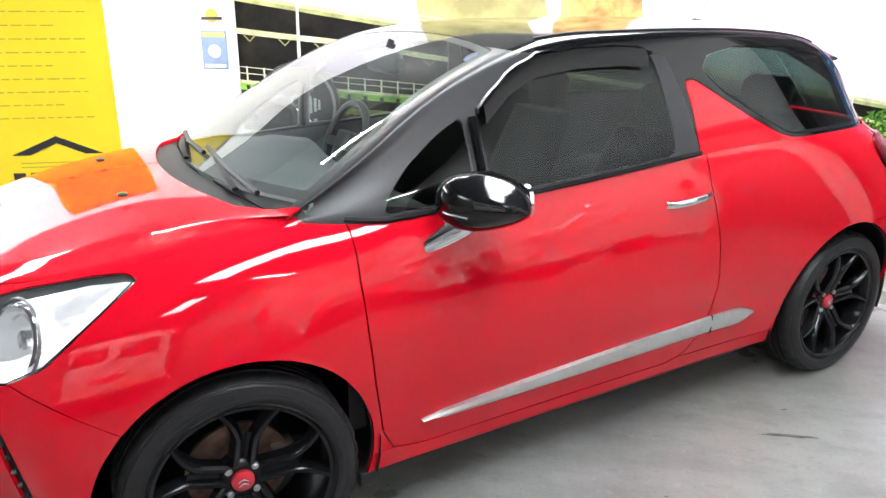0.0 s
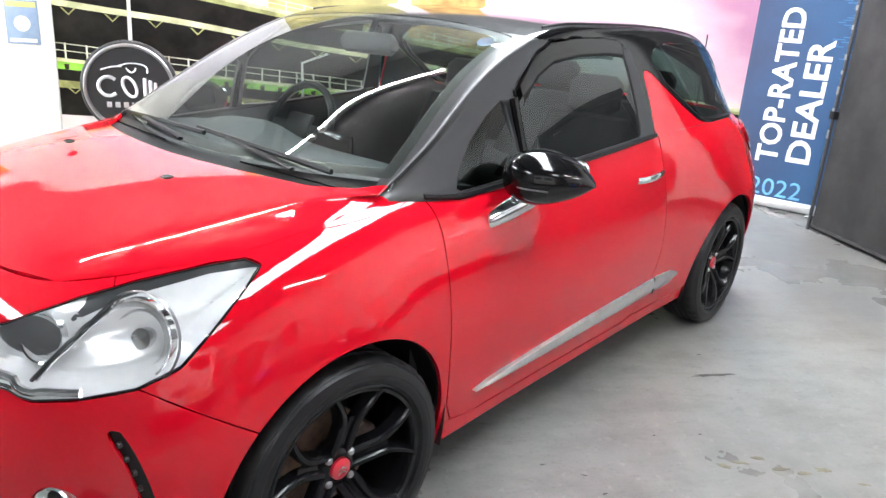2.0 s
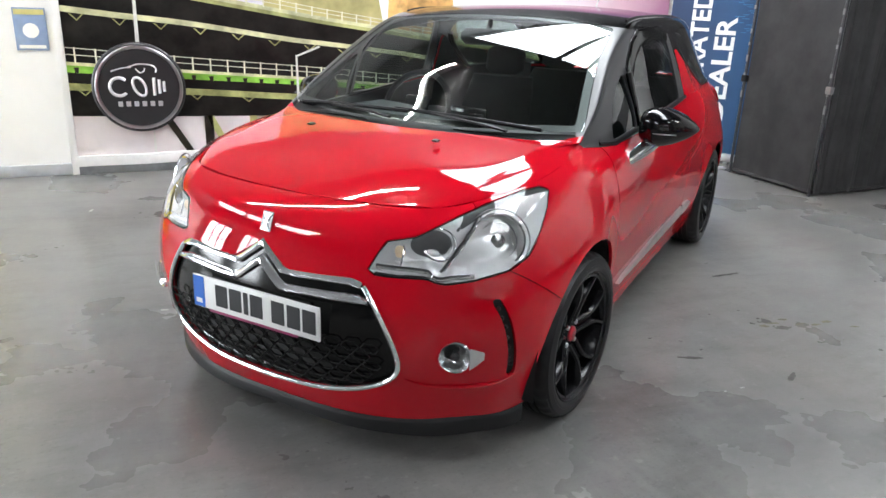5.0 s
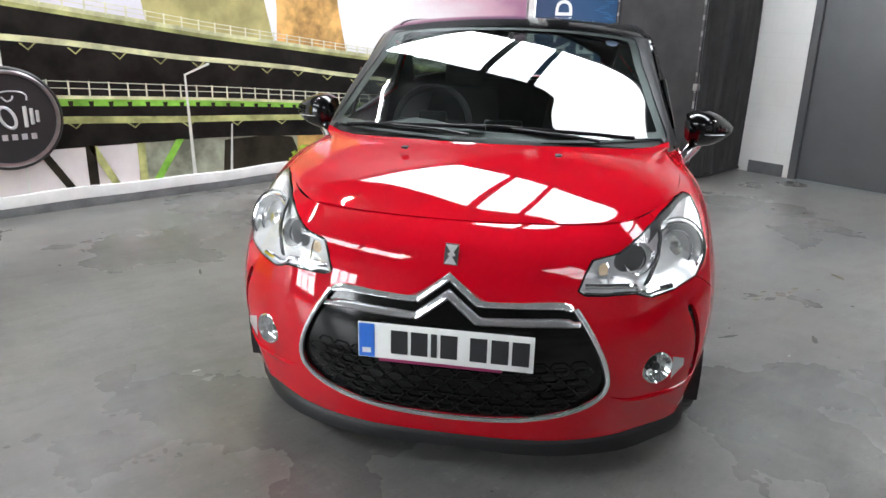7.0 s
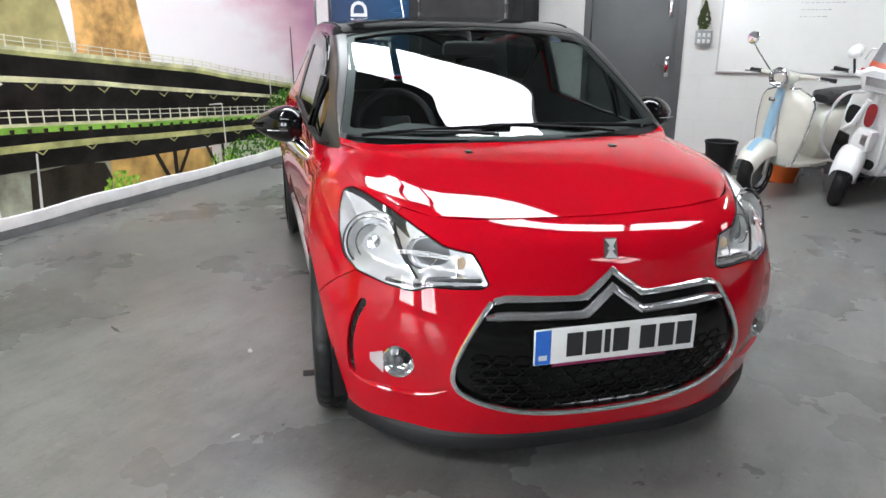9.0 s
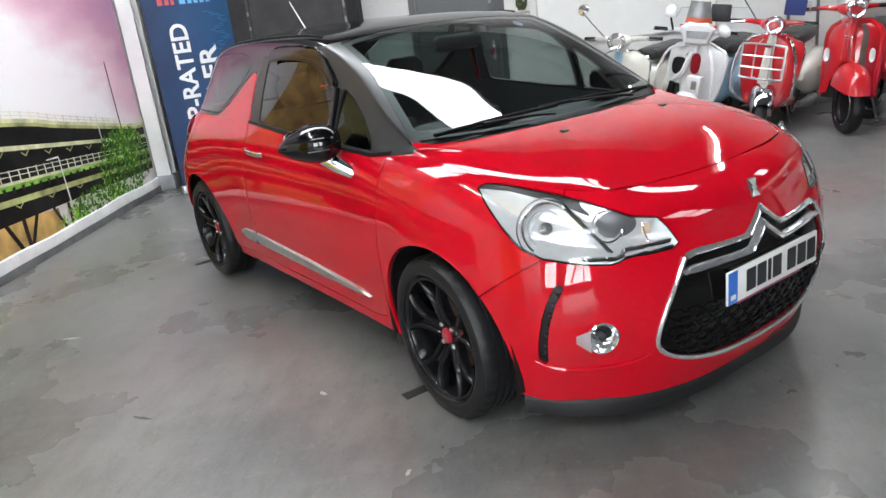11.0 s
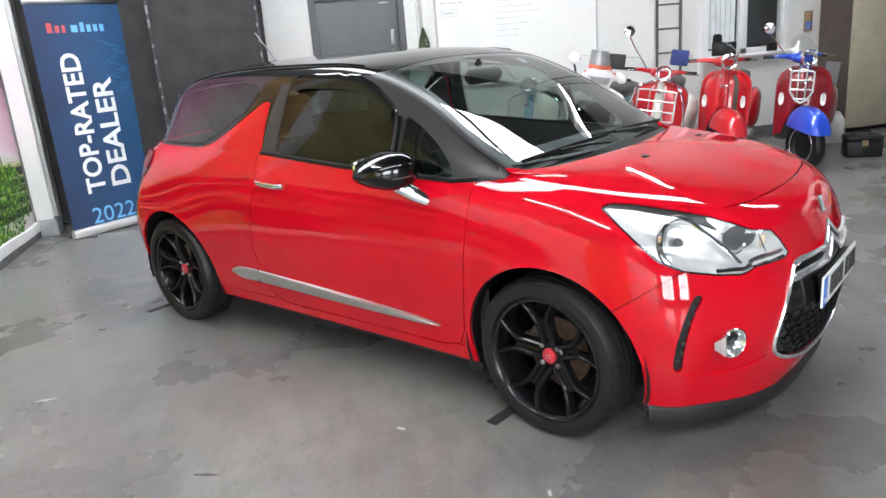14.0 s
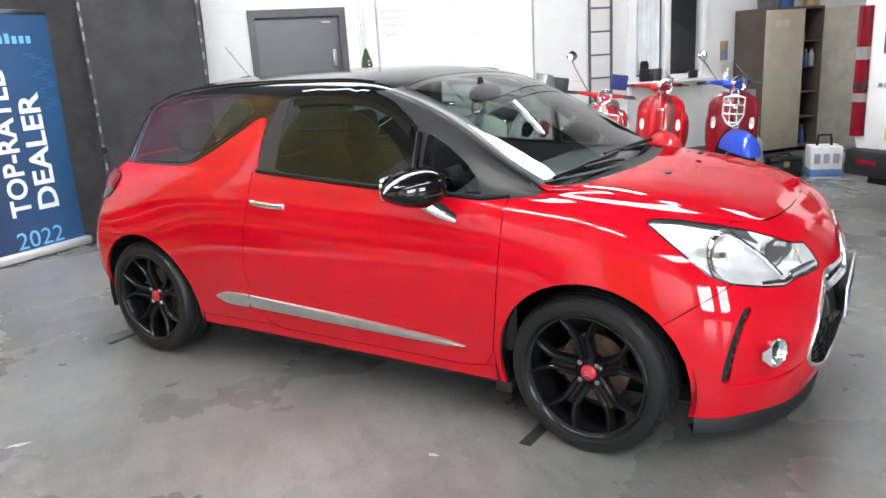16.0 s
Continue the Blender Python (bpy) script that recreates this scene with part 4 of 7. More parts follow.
# headlamps: clear cover, chrome bowls behind
for sgn in (-1, 1):
    cover = pick(lamps, lambda c: c[:, 1] * sgn > 0)
    lamp = panel("headlamp", cover, CLEAR, car, "clear headlamp with chrome reflectors", thick=0, offset=0.002)
    back = (cover[0].copy(), cover[1])
    bk = back[0]
    depth = 0.045 * np.clip(-shape(Q_, Z_, HEADLIGHT)(bk) / 0.05, 0.05, 1)
    bk[:, :3] -= bk[:, 3:] * depth[:, None]
    top = lambda V: np.interp(-Q_(V), [.77, .88, 1.0, 1.06, 1.085, 1.3], [.868, .860, .836, .822, 1.0, 1.0]) - V[:, 2]
    pocket = lambda V: np.hypot((Q_(V) + 1.215) / .060, (V[:, 2] - .755) / .042) - 1
    wedge = shape(Q_, Z_, [(-1.025, .86), (-1.028, .833), (-1.155, .778), (-1.115, .815), (-1.10, .85)])
    shroud, rest = clip((bk, back[1]), lambda V: np.minimum(top(V), wedge(V)))
    dark, rest = clip(rest, pocket)
    part("lamp_bowl", (rest[0][:, :3], [tuple(t) for t in rest[1]]), LAMPSILVER, lamp)
    part("lamp_shroud", (shroud[0][:, :3], [tuple(t) for t in shroud[1]]), SHROUD, lamp, "grey inner shroud")
    part("lamp_pocket", (dark[0][:, :3], [tuple(t) for t in dark[1]]), POCKET, lamp)
    for q, z, r, nm in ((-1.03, .766, .078, "main_reflector"), (-1.205, .760, .046, "side_reflector")):
        p, = on_skin(cover, Q_, Z_, [(q, z)])
        nrm = Vector((-.86, sgn * .42, .28)).normalized()
        mm = Matrix.Translation(Vector(p) - nrm * 0.028) @ nrm.to_track_quat("Y", "Z").to_matrix().to_4x4()
        part(nm, lathe([(r, .004), (r * .97, -.004), (r * .8, -.03), (r * .45, -.05), (r * .2, -.055), (0, -.055)], 28), FACET, lamp, m=mm)
        part("bulb_shield", lathe([(0, -.01), (r * .28, -.014), (r * .3, -.05)], 16), BULBCAP, lamp, m=mm)
        part("bezel", lathe([(r, .004), (r * 1.07, .006), (r * 1.1, -.01)], 28), CHROME, lamp, m=mm)
        part("inner_ring", lathe([(r * .70, -.014), (r * .74, -.008), (r * .78, -.014), (r * .76, -.03)], 28), LAMPCHROME, lamp, m=mm)
        if r > .06:
            part("outer_ring", lathe([(r * 1.20, -.004), (r * 1.23, .003), (r * 1.26, -.004)], 32), POCKET, lamp, "grey moulded ring", m=mm)
    for pts, r, mt, nm in (([(-1.12, .676), (-1.225, .670), (-1.26, .690), (-1.375, .694)], 0.009, CHROME, "lower_bar"), ([(-1.245, .669), (-1.32, .671), (-1.385, .675)], 0.007, PLASTIC, "black_strip"),
                           ([(-1.055, .838), (-1.13, .775), (-1.215, .69)], 0.0045, SHROUD, "divider"), ([(-1.045, .838), (-1.12, .775), (-1.205, .69)], 0.003, CHROME, "divider_trim"),
                           ([(-1.295, .758), (-1.315, .70)], 0.003, CHROME, "indicator_frame"), ([(-1.325, .758), (-1.372, .70)], 0.003, CHROME, "indicator_frame")):
        part(nm, tube(on_skin(cover, Q_, Z_, spline(pts, 5), -0.010 if r > .005 else -0.014), r, 7), mt, lamp)
    p, = on_skin(cover, Q_, Z_, [(-1.325, .73)])
    part("indicator_bulb", lathe([(0, -.012), (.018, -.008), (.022, .0), (.0, .006)], 14, "x"), mat("amber_bulb", (0.80, 0.62, 0.42), 0.25), lamp, "amber indicator bulb", m=Matrix.Translation(Vector(p) + Vector((.03, 0, 0))))
    edge = on_skin(cover, Q_, Z_, [(-1.08 + (q + 1.08) * .99, .77 + (z - .77) * .97) for q, z in HEADLIGHT], 0.001)
    part("lamp_rim", tube(edge, 0.0018, 6, True), SATIN, lamp)

# grille
BRIGHTBAR = mat("bright_chrome_bar", (0.84, 0.84, 0.85), 0.16, 0.85, vary=0.04)
gr = panel("grille", (mouth[0], mouth[1]), mat("grille_gloss_black", (0.003, 0.003, 0.003), 0.12, spec=0.35), car, "gloss black grille insert", thick=0, offset=-0.013)
edge = on_skin((np.concatenate([nose[0]]), None), Y_, lambda V: V[:, 2] + 5 * (V[:, 0] > -1.7), spline(GRILLE[:9], 4) + [np.array(p) for p in ()], 0.002)
for _ in range(6):
    edge = [edge[0]] + [(np.array(p) + 2 * np.array(q) + np.array(r)) / 4 for p, q, r in zip(edge, edge[1:], edge[2:])] + [edge[-1]]
edge_r = [np.array((p[0], -p[1], p[2])) for p in edge]
part("grille_surround", tube(edge_r[:0:-1] + edge, 0.008, 8, squash=1.0), BRIGHTBAR, car, "chrome grille surround")
nose_x = lambda y, z: float(np.interp(z, [.26, .30, .46, .62, .70, .755], [-1.975, -1.99, -2.025, -1.995, -1.972, -1.945])) + .30 * y * y
GRILLEBLACK = mat("grille_mesh_black", (0.004, 0.004, 0.004), 0.5, spec=0.12)
cells = []
for r in range(6):
    z = .292 + r * .031
    hw = float(np.interp(z, [.28, .33, .40, .47], [.30, .42, .455, .44]))
    for k in range(-8, 9):
        y = k * .062 + (.031 if r % 2 else 0)
        if abs(y) > hw - .03 or (z > .43 and abs(y) < .27):
            continue
        hexa = [(y + a * .0295, z + b * .0150) for a, b in ((-1, 0), (-.55, 1), (.55, 1), (1, 0), (.55, -1), (-.55, -1))]
        cells.append([(nose_x(a, b) + .004, a, b) for a, b in hexa])
for c in cells:
    part("grille_cell", tube(c, 0.0026, 5, closed=True), GRILLEBLACK, gr)


def chevron(z0, lift, wid, end_y, end_drop):
    """A bar across the grille that rises to a peak in the middle."""
    out = []
    pts = [(-end_y, z0 - end_drop), (-.33, z0), (-.105, z0 - .004), (-.085, z0), (0, z0 + lift), (.085, z0), (.105, z0 - .004), (.33, z0), (end_y, z0 - end_drop)]
    dense = []
    for (a, b), (c, d) in zip(pts, pts[1:]):
        for k in range(5):
            dense.append((a + (c - a) * k / 5, b + (d - b) * k / 5))
    dense.append(pts[-1])
    rows = []
    for y, z in dense:
        x = nose_x(y, z)
        w = wid * (1.35 if abs(y) < .09 else 1.0) * (0.6 if abs(y) > .36 else 1)
        rows.append([(x + .016, y, z + w), (x + .001, y, z + w * .6), (x - .008, y, z - w * .25), (x - .004, y, z - w * .8), (x + .012, y, z - w)])
    return grid(rows)


part("upper_chevron_bar", chevron(.642, .066, .0115, .362, .008), BRIGHTBAR, car, "chrome upper chevron bar")
part("lower_chevron_bar", chevron(.590, .066, .0115, .385, .004), BRIGHTBAR, car, "chrome lower chevron bar")
badge_at = lambda a, b, d: (-1.947 - d + (b - .755) * .35, a, b)
bd = part("nose_badge", prism([(-.019, .738), (.021, .740), (.019, .798), (-.021, .796)], .003, badge_at), mat("badge_grey", (0.16, 0.16, 0.165), 0.3, 0.8), car, "small chrome nose badge with a zigzag")
for poly in ([(-.017, .741), (.019, .743), (.002, .768)], [(-.019, .794), (.017, .795), (-.002, .768)], [(.004, .760), (-.012, .766), (-.004, .776), (.012, .770)]):
    part("badge_facet", prism(poly, .004, lambda a, b, d: badge_at(a, b, d + .003)), mat("badge_bright", (0.80, 0.80, 0.80), 0.3, 0.35), bd, smooth=False)
pl = part("number_plate", box(-2.024, -2.016, -.26, .26, .4525, .5635, .002), PLATEWHITE, car, "white number plate with a blue end band")
part("plate_band", box(-2.0255, -2.0235, .21, .257, .455, .561), BLUE, pl, smooth=False)
for y, w in ((.16, .05), (.10, .05), (.04, .018), (.012, .05), (-.075, .05), (-.137, .05), (-.197, .05)):
    part("plate_bar", box(-2.0255, -2.0235, y - w, y, .472, .546), INK, pl, smooth=False)
part("band_bar", box(-2.0262, -2.0256, .221, .247, .468, .484), PLATEWHITE, pl, smooth=False)
part("plate_screw", lathe([(0, -.0015), (.004, -.001), (.004, 0)], 10, "x"), STEEL, pl, m=pose(-2.024, -.245, .508))
part("plate_holder", box(-2.019, -2.010, -.17, .20, .440, .4535, .003), mat("plum_red_holder", (0.25, 0.02, 0.09), 0.4), pl)
part("plate_backing", box(-2.016, -1.985, -.20, .20, .455, .555, .003), PLASTIC, pl)

# ledge below the fog lamps
ledge = on_skin(nose, lambda V: V[:, 1] + 10 * (V[:, 0] > -1.3), Z_, spline([(.765, .345), (.72, .318), (.64, .306), (.54, .318), (.49, .345)], 5), 0.0)
for _ in range(4):
    ledge = [ledge[0]] + [(p + 2 * q + r) / 4 for p, q, r in zip(ledge, ledge[1:], ledge[2:])] + [ledge[-1]]
both("bumper_ledge", tube(ledge, [.002 + .008 * math.sin(math.pi * k / (len(ledge) - 1)) for k in range(len(ledge))], 8), RED, "raised crease in the red bumper")
# fog lamps and running-light slots
for sgn in (-1, 1):
    c = Vector((-1.842, sgn * .625, .425))
    nrm = Vector((-.90, sgn * .44, .02)).normalized()
    mm = Matrix.Translation(c) @ nrm.to_track_quat("Y", "Z").to_matrix().to_4x4()
    fog = part("fog_lamp", lathe([(.050, -.012), (.0515, .002), (.048, .005), (.0455, .002), (.040, -.012), (.024, -.026), (0, -.030)], 32), LAMPCHROME, car, "round clear fog lamp with a chrome wing", m=mm)
    part("fog_lens", lathe([(.043, .004), (.025, .011), (0, .013)], 24), CLEAR, fog)
    part("fog_bulb", lathe([(0, -.002), (.014, -.006), (.015, -.025)], 16), mat("fog_bulb_grey", (0.10, 0.10, 0.105), 0.25, 0.5), fog)
    t = Vector((sgn * -0.0 + .02, 0, 0))
    part("fog_wing", loft([[(.045 * sgn * (1 + .32 * k), .010 - .002 * k, .004 * k + h * (.036 - .008 * k)) for h in (-1, -.5, .5, 1, .5, -.5)] for k in range(4)]), LAMPSILVER, fog)
    sl = panel("light_slot", pick(slots, lambda q: q[:, 1] * sgn > 0), PLASTIC, car, "dark vertical running-light slot", thick=0, offset=-0.012)
    for q, z in spline([(-1.050, .577), (-1.026, .512), (-1.006, .44), (-.994, .375)], 2):
        p, = on_skin(slots, lambda V: Q_(V) + 5 * (V[:, 1] * sgn < 0), Z_, [(q, z)], -.008)
        part("running_light", lathe([(0, -.006), (.0065, -.004), (.0065, .004), (0, .004)], 10, "x"), mat("dim_led", (0.03, 0.03, 0.032), 0.4), sl, m=Matrix.Translation(p))

# mirrors
for sgn in (-1, 1):
    secs = []
    for k in range(11):
        f = k / 10
        y = sgn * (.805 + .205 * f)
        r = math.sin(math.pi * min(1, .12 + f * .88) ** .8) ** .55 if f < 1 else .05
        secs.append(ring(-.592 + .03 * f + .035 * f * f, y, .990 - .008 * f, .114 * max(r, .12) * (1 - .2 * f * f), .080 * max(r, .12) * (1 - .30 * f * f), 20, 2.5, "y"))
    mir = part("door_mirror", loft(secs), BLACKGLOSS, car, "gloss black door mirror")
    part("mirror_glass", loft([ring(-.480 + x, sgn * .895, .987, .066, .050, 20, 3) for x in (0, .012)]), mat("mirror_silver", (0.85, 0.86, 0.87), 0.02, 1.0, vary=0.0), mir)
    part("mirror_seam", tube([(-.693 + .03 * abs(y - .88) / .08, sgn * y, .972) for y in np.linspace(.83, .95, 7)], 0.002, 5), STEEL, mir)
    part("mirror_foot", loft([ring(-.712 + .146 * f, sgn * (.766 + .118 * f), .842 + .112 * f, .026 * math.sin(math.pi * (.10 + .70 * f)) ** .6, .031 * math.sin(math.pi * (.10 + .74 * f)) ** .6, 16, 2.2) for f in np.linspace(0, 1, 9)]), CHROME, mir, "chrome mirror foot")
# wipers, washers, aerial
for arm, blade in (([(-1.10, -.42, .985), (-1.095, -.30, 1.0), (-1.07, -.08, 1.012)], [(-1.075, -.55, 1.0), (-1.075, -.25, 1.012), (-1.055, .10, 1.016)]), ([(-1.13, .08, .99), (-1.11, .22, 1.004), (-1.075, .40, 1.006)], [(-1.085, .02, 1.014), (-1.075, .30, 1.012), (-1.03, .60, .995)])):
    wp = part("wiper", tube(spline(arm, 5), 0.010, 7, squash=.6), SATIN, car, "black windscreen wiper")
    part("wiper_blade", tube(spline(blade, 5), 0.008, 6), SATIN, wp)
for y in (-.275, .275):
    part("washer_jet", loft([ring(-1.378 + x, y, .972, .012, .007 * k, 10) for x, k in ((-.012, .4), (0, 1), (.014, .5))]), PLASTIC, car)
part("aerial_base", loft([ring(x, 0, z, w, .008, 12) for x, z, w in ((1.10, 1.415, .006), (1.13, 1.422, .018), (1.19, 1.416, .02), (1.21, 1.408, .008))]), PLASTIC, car)
part("aerial", tube([(1.13, 0, 1.425), (1.30, 0, 1.60)], [.0045, .003], 6), STEEL, car, "thin grey roof aerial")
both("roof_channel", tube(on_skin(roof, lambda V: V[:, 0] + 10 * (V[:, 1] < 0), AY, [(x, y) for x, y in spline([(-.2, .575), (.1, .585), (.5, .585), (.9, .57), (1.2, .545)], 5)], 0.001), 0.005, 5), SATIN)
part("spoiler", loft([ring(1.33 + .0 * k, y, 1.372 - .11 * (abs(y) / .55) ** 2.2, .11, .012, 16, 2.2, "y") for k, y in enumerate(np.linspace(-.52, .52, 17))]), BLACKGLOSS, car, "gloss black roof spoiler")
# tax disc sticker on the glass
part("screen_sticker", lathe([(0, 0), (.028, 0), (.028, .001), (0, .001)], 18), mat("sticker_blue", (0.35, 0.42, 0.62), 0.5), car, m=Matrix.Translation((-.35, -.46, 1.325)) @ Vector((-.45, -.1, .88)).to_track_quat("Y", "Z").to_matrix().to_4x4())

# wheels
TYRE_R = 0.308
prof = [(.222, -.09), (.242, -.101), (.268, -.104), (.289, -.098), (.301, -.086), (TYRE_R, -.072)]
for y in (-.045, -.015, .015, .045):
    prof += [(TYRE_R, y - .005), (TYRE_R - .007, y - .004), (TYRE_R - .007, y + .004), (TYRE_R, y + .005)]
prof += [(TYRE_R, .072), (.301, .086), (.296, .0915), (.294, .0905), (.289, .098), (.268, .1035), (.266, .1025), (.260, .104), (.252, .103), (.246, .098), (.240, .096), (.222, .088)]


def tread(geo, step):
    """Cuts cross grooves into the shoulders of a tyre."""
    k = len(prof)
    out = []
    for n, (x, y, z) in enumerate(geo[0]):
        r = math.hypot(x, z)
        if r > .297 and .046 < abs(y) < .09 and (n // k) % step == 0:
            f = (r - .004) / r
            x, z = x * f, z * f
        out.append((x, y, z))
    return out, geo[1]


TYRE = tread(lathe(prof, 144), 4)
RIM = lathe([(.20, -.08), (.218, -.08), (.222, .066), (.232, .082), (.240, .090), (.2435, .0975), (.239, .100), (.231, .093), (.222, .068), (.212, .03), (.205, -.03), (.20, -.08)], 96)
RIMMAT = mat("gloss_black_alloy", (0.005, 0.005, 0.006), 0.2, vary=0.15, spec=0.28)


def spoke_geo(k, n):
    """A forked spoke: a webbed double stem at the hub, two arms that part towards the rim."""
    a0 = 2 * math.pi * k / n
    out = []
    up = np.array((0, 1.0, 0))
    at = lambda r, ang, y: np.array((math.cos(ang) * r, y, math.sin(ang) * r))
    lift = lambda f: .044 + .026 * math.sin(f * math.pi * .5) + .014 * f
    for s in (-1, 1):
        rows = []
        for f in np.linspace(0, 1, 11):
            r = .045 + f * .183
            ang = a0 + s * (math.asin(min(.9, .021 / r)) + 0.235 * max(0.0, (r - .130) / .098) ** 1.1)
            w = .0155 - .0025 * f
            c = at(r, ang, lift(f))
            t = np.array((-math.sin(ang), 0, math.cos(ang)))
            rows.append([c - t * w - up * .030, c - t * w * .8, c - t * w * .35 + up * .007, c + t * w * .35 + up * .007, c + t * w * .8, c + t * w - up * .030])
        out.append(grid(rows))
    web = []
    for f in np.linspace(0, .56, 6):
        r = .045 + f * .183
        h = math.asin(min(.9, .016 / r))
        web.append([at(r, a0 - h, lift(f) - .004), at(r, a0, lift(f) - .010), at(r, a0 + h, lift(f) - .004)])
    return join(*out, grid(web))


def wheel(x, y, steer):
    s = 1 if y > 0 else -1
    w = part("wheel", TYRE, RUBBER, car, "black tyre on a gloss black alloy wheel", m=pose(x, y, TYRE_R - .002, 0, 0, steer) @ Matrix.Diagonal((1, s, 1, 1)))
    part("rim", RIM, RIMMAT, w)
    for k in range(5):
        part("spoke", spoke_geo(k + .15, 5), RIMMAT, w)
    part("hub", lathe([(.062, .0), (.060, .036), (.05, .048), (.034, .052), (.031, .044), (0, .044)], 32), RIMMAT, w)
    part("centre_cap", lathe([(.030, .046), (.029, .056), (.024, .060), (0, .061)], 24), mat("red_cap", (0.5, 0.012, 0.03), 0.3, coat=0.6), w, "red centre cap")
    part("cap_emblem", join(*[prism([(-.013, a), (0, a + .008), (.013, a), (.013, a - .004), (0, a + .003), (-.013, a - .004)], .002, lambda p, q, d: (p, .0605 + d, q)) for a in (.003, -.008)]), CHROME, w)
    for k in range(4):
        t = math.pi / 4 + k * math.pi / 2
        part("wheel_bolt", lathe([(.010, .03), (.010, .052), (.007, .056), (0, .056)], 10), STEEL, w, m=pose(.048 * math.cos(t), 0, .048 * math.sin(t)))
    part("brake_disc", lathe([(.05, -.02), (.135, -.02), (.135, -.008), (.05, -.008)], 40), mat("rusty_disc", (0.20, 0.13, 0.10), 0.45, 0.7, vary=0.3, scale=30), w)
    part("caliper", box(.085, .15, -.045, .012, -.05, .05, .01), mat("cast_iron", (0.10, 0.075, 0.065), 0.6, 0.4, vary=0.3, scale=40), w)
    liner_geo = []
    for k in range(25):
        t = -.25 + (math.pi + .5) * k / 24
        liner_geo.append([(x + .385 * math.cos(t), s * yy, .30 + .385 * math.sin(t)) for yy in (.40, .62, .80)])
    part("arch_liner", grid(liner_geo), PLASTIC, car)
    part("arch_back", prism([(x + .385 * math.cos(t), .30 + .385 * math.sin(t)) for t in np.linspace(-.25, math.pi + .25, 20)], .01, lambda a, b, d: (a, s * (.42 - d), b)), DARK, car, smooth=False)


for x, y, st in ((-1.232, .736, -4), (-1.232, -.736, -4), (1.232, .736, 0), (1.232, -.736, 0)):
    wheel(x, y, st)

# cabin
part("cabin_floor", join(box(-1.15, 1.5, -.66, .66, .27, .31), box(-1.25, -1.1, -.66, .66, .27, .80)), DARK, car, smooth=False)
dash_rows = []
for y in np.linspace(-.66, .66, 15):
    hump = .05 * math.exp(-((y - .36) / .17) ** 2)
    dash_rows.append([(-1.10, y, .94), (-.92, y, .955), (-.74, y, .945 + hump), (-.60, y, .92 + hump), (-.56, y, .86), (-.60, y, .72), (-.64, y, .55)])
dash = part("dashboard", grid(dash_rows), DASH, car, "dark grey dashboard")
part("centre_screen", box(-.60, -.57, -.09, .09, .90, .98, .01), BLACKGLOSS, dash)
sw_m = Matrix.Translation((-.45, .36, .93)) @ pose(0, 0, 0, 0, -68, 0)
swl = part("steering_wheel", moved(tube([(.18 * math.cos(t), .18 * math.sin(t), 0) for t in np.linspace(0, 2 * math.pi, 36, endpoint=False)], .016, 8, True), sw_m), PLASTIC, car, "black steering wheel")
part("wheel_boss", moved(join(box(-.06, .06, -.07, .07, -.02, .02, .015), box(-.02, .02, -.17, .17, -.008, .008, .005), box(-.17, 0, -.018, .018, -.008, .008, .005)), sw_m), PLASTIC, swl)


def seat(x, y, w, rear=False):
    st = part("rear_seat" if rear else "front_seat", loft([ring(x + dx, y, z, w, h, 20, 3.2) for dx, z, h in ((-.30, .50, .05), (-.26, .50, .09), (0, .49, .09), (.22, .47, .07))]), CLOTH, car, "dark grey fabric seat")
    part("seat_back", loft([[(x + .20 + .25 * f + .06 * math.sin(t), y + w * (1 - .22 * f ** 2) * math.copysign(abs(math.cos(t)) ** .6, math.cos(t)), .46 + .56 * f) for t in np.linspace(0, 2 * math.pi, 20, endpoint=False)] for f in np.linspace(0, 1, 7)]), CLOTH, st)
    for yy in ((-.28, .28) if rear else (0,)):
        part("headrest", loft([[(x + .47 + .02 * f + .05 * math.sin(t) * s, y + yy + .125 * s * math.copysign(abs(math.cos(t)) ** .6, math.cos(t)), 1.03 + .16 * f) for t in np.linspace(0, 2 * math.pi, 18, endpoint=False)] for f, s in ((0, .7), (.15, 1), (.8, 1), (1, .7))]), CLOTH, st)


seat(.12, .36, .25), seat(.12, -.36, .25), seat(.85, 0, .58, True)
rm = part("rear_view_mirror", loft([ring(-.43, y, 1.285, .018, .038 * k, 14, 2.6, "y") for y, k in ((-.13, .5), (-.11, 1), (.11, 1), (.13, .5))]), PLASTIC, car, "black interior mirror")
part("mirror_stem", tube([(-.43, 0, 1.30), (-.40, 0, 1.36)], .012), PLASTIC, rm)
part("headlining", grid([[(x, y * (.56 - .04 * (x > .8)), float(np.interp(x, [-.2, .1, .5, .9, 1.3], [1.355, 1.385, 1.39, 1.38, 1.335])) - .05 * abs(y) ** 3) for y in np.linspace(-1, 1, 9)] for x in np.linspace(-.2, 1.3, 9)]), mat("grey_headlining", (0.25, 0.25, 0.25), 0.9), car)
card_y = lambda x: float(np.interp(x, [-.9, -.7, 1.0, 1.2, 1.4, 1.52], [.70, .742, .742, .705, .645, .57]))
both("door_card", grid([[(x, min(.70, card_y(x)), .30) if k == 0 else (x, min(.715, card_y(x)), .70) if k == 1 else (x, card_y(x), float(belt(x)) - .02) if k == 2 else (x, card_y(x) - .004, float(belt(x)) + .004) for k in range(4)] for x in np.linspace(-.9, 1.52, 22)]), DASH, "dark grey inner side trim")


# ---- along the mural wall ----
MY = Y1 - 0.012


def flat(poly, lift, x_shift=0.0):
    """A thin printed shape on the mural: (x, z) outline."""
    return prism(poly, 0.0016, lambda a, b, d: (a + x_shift, MY - lift - d, b))


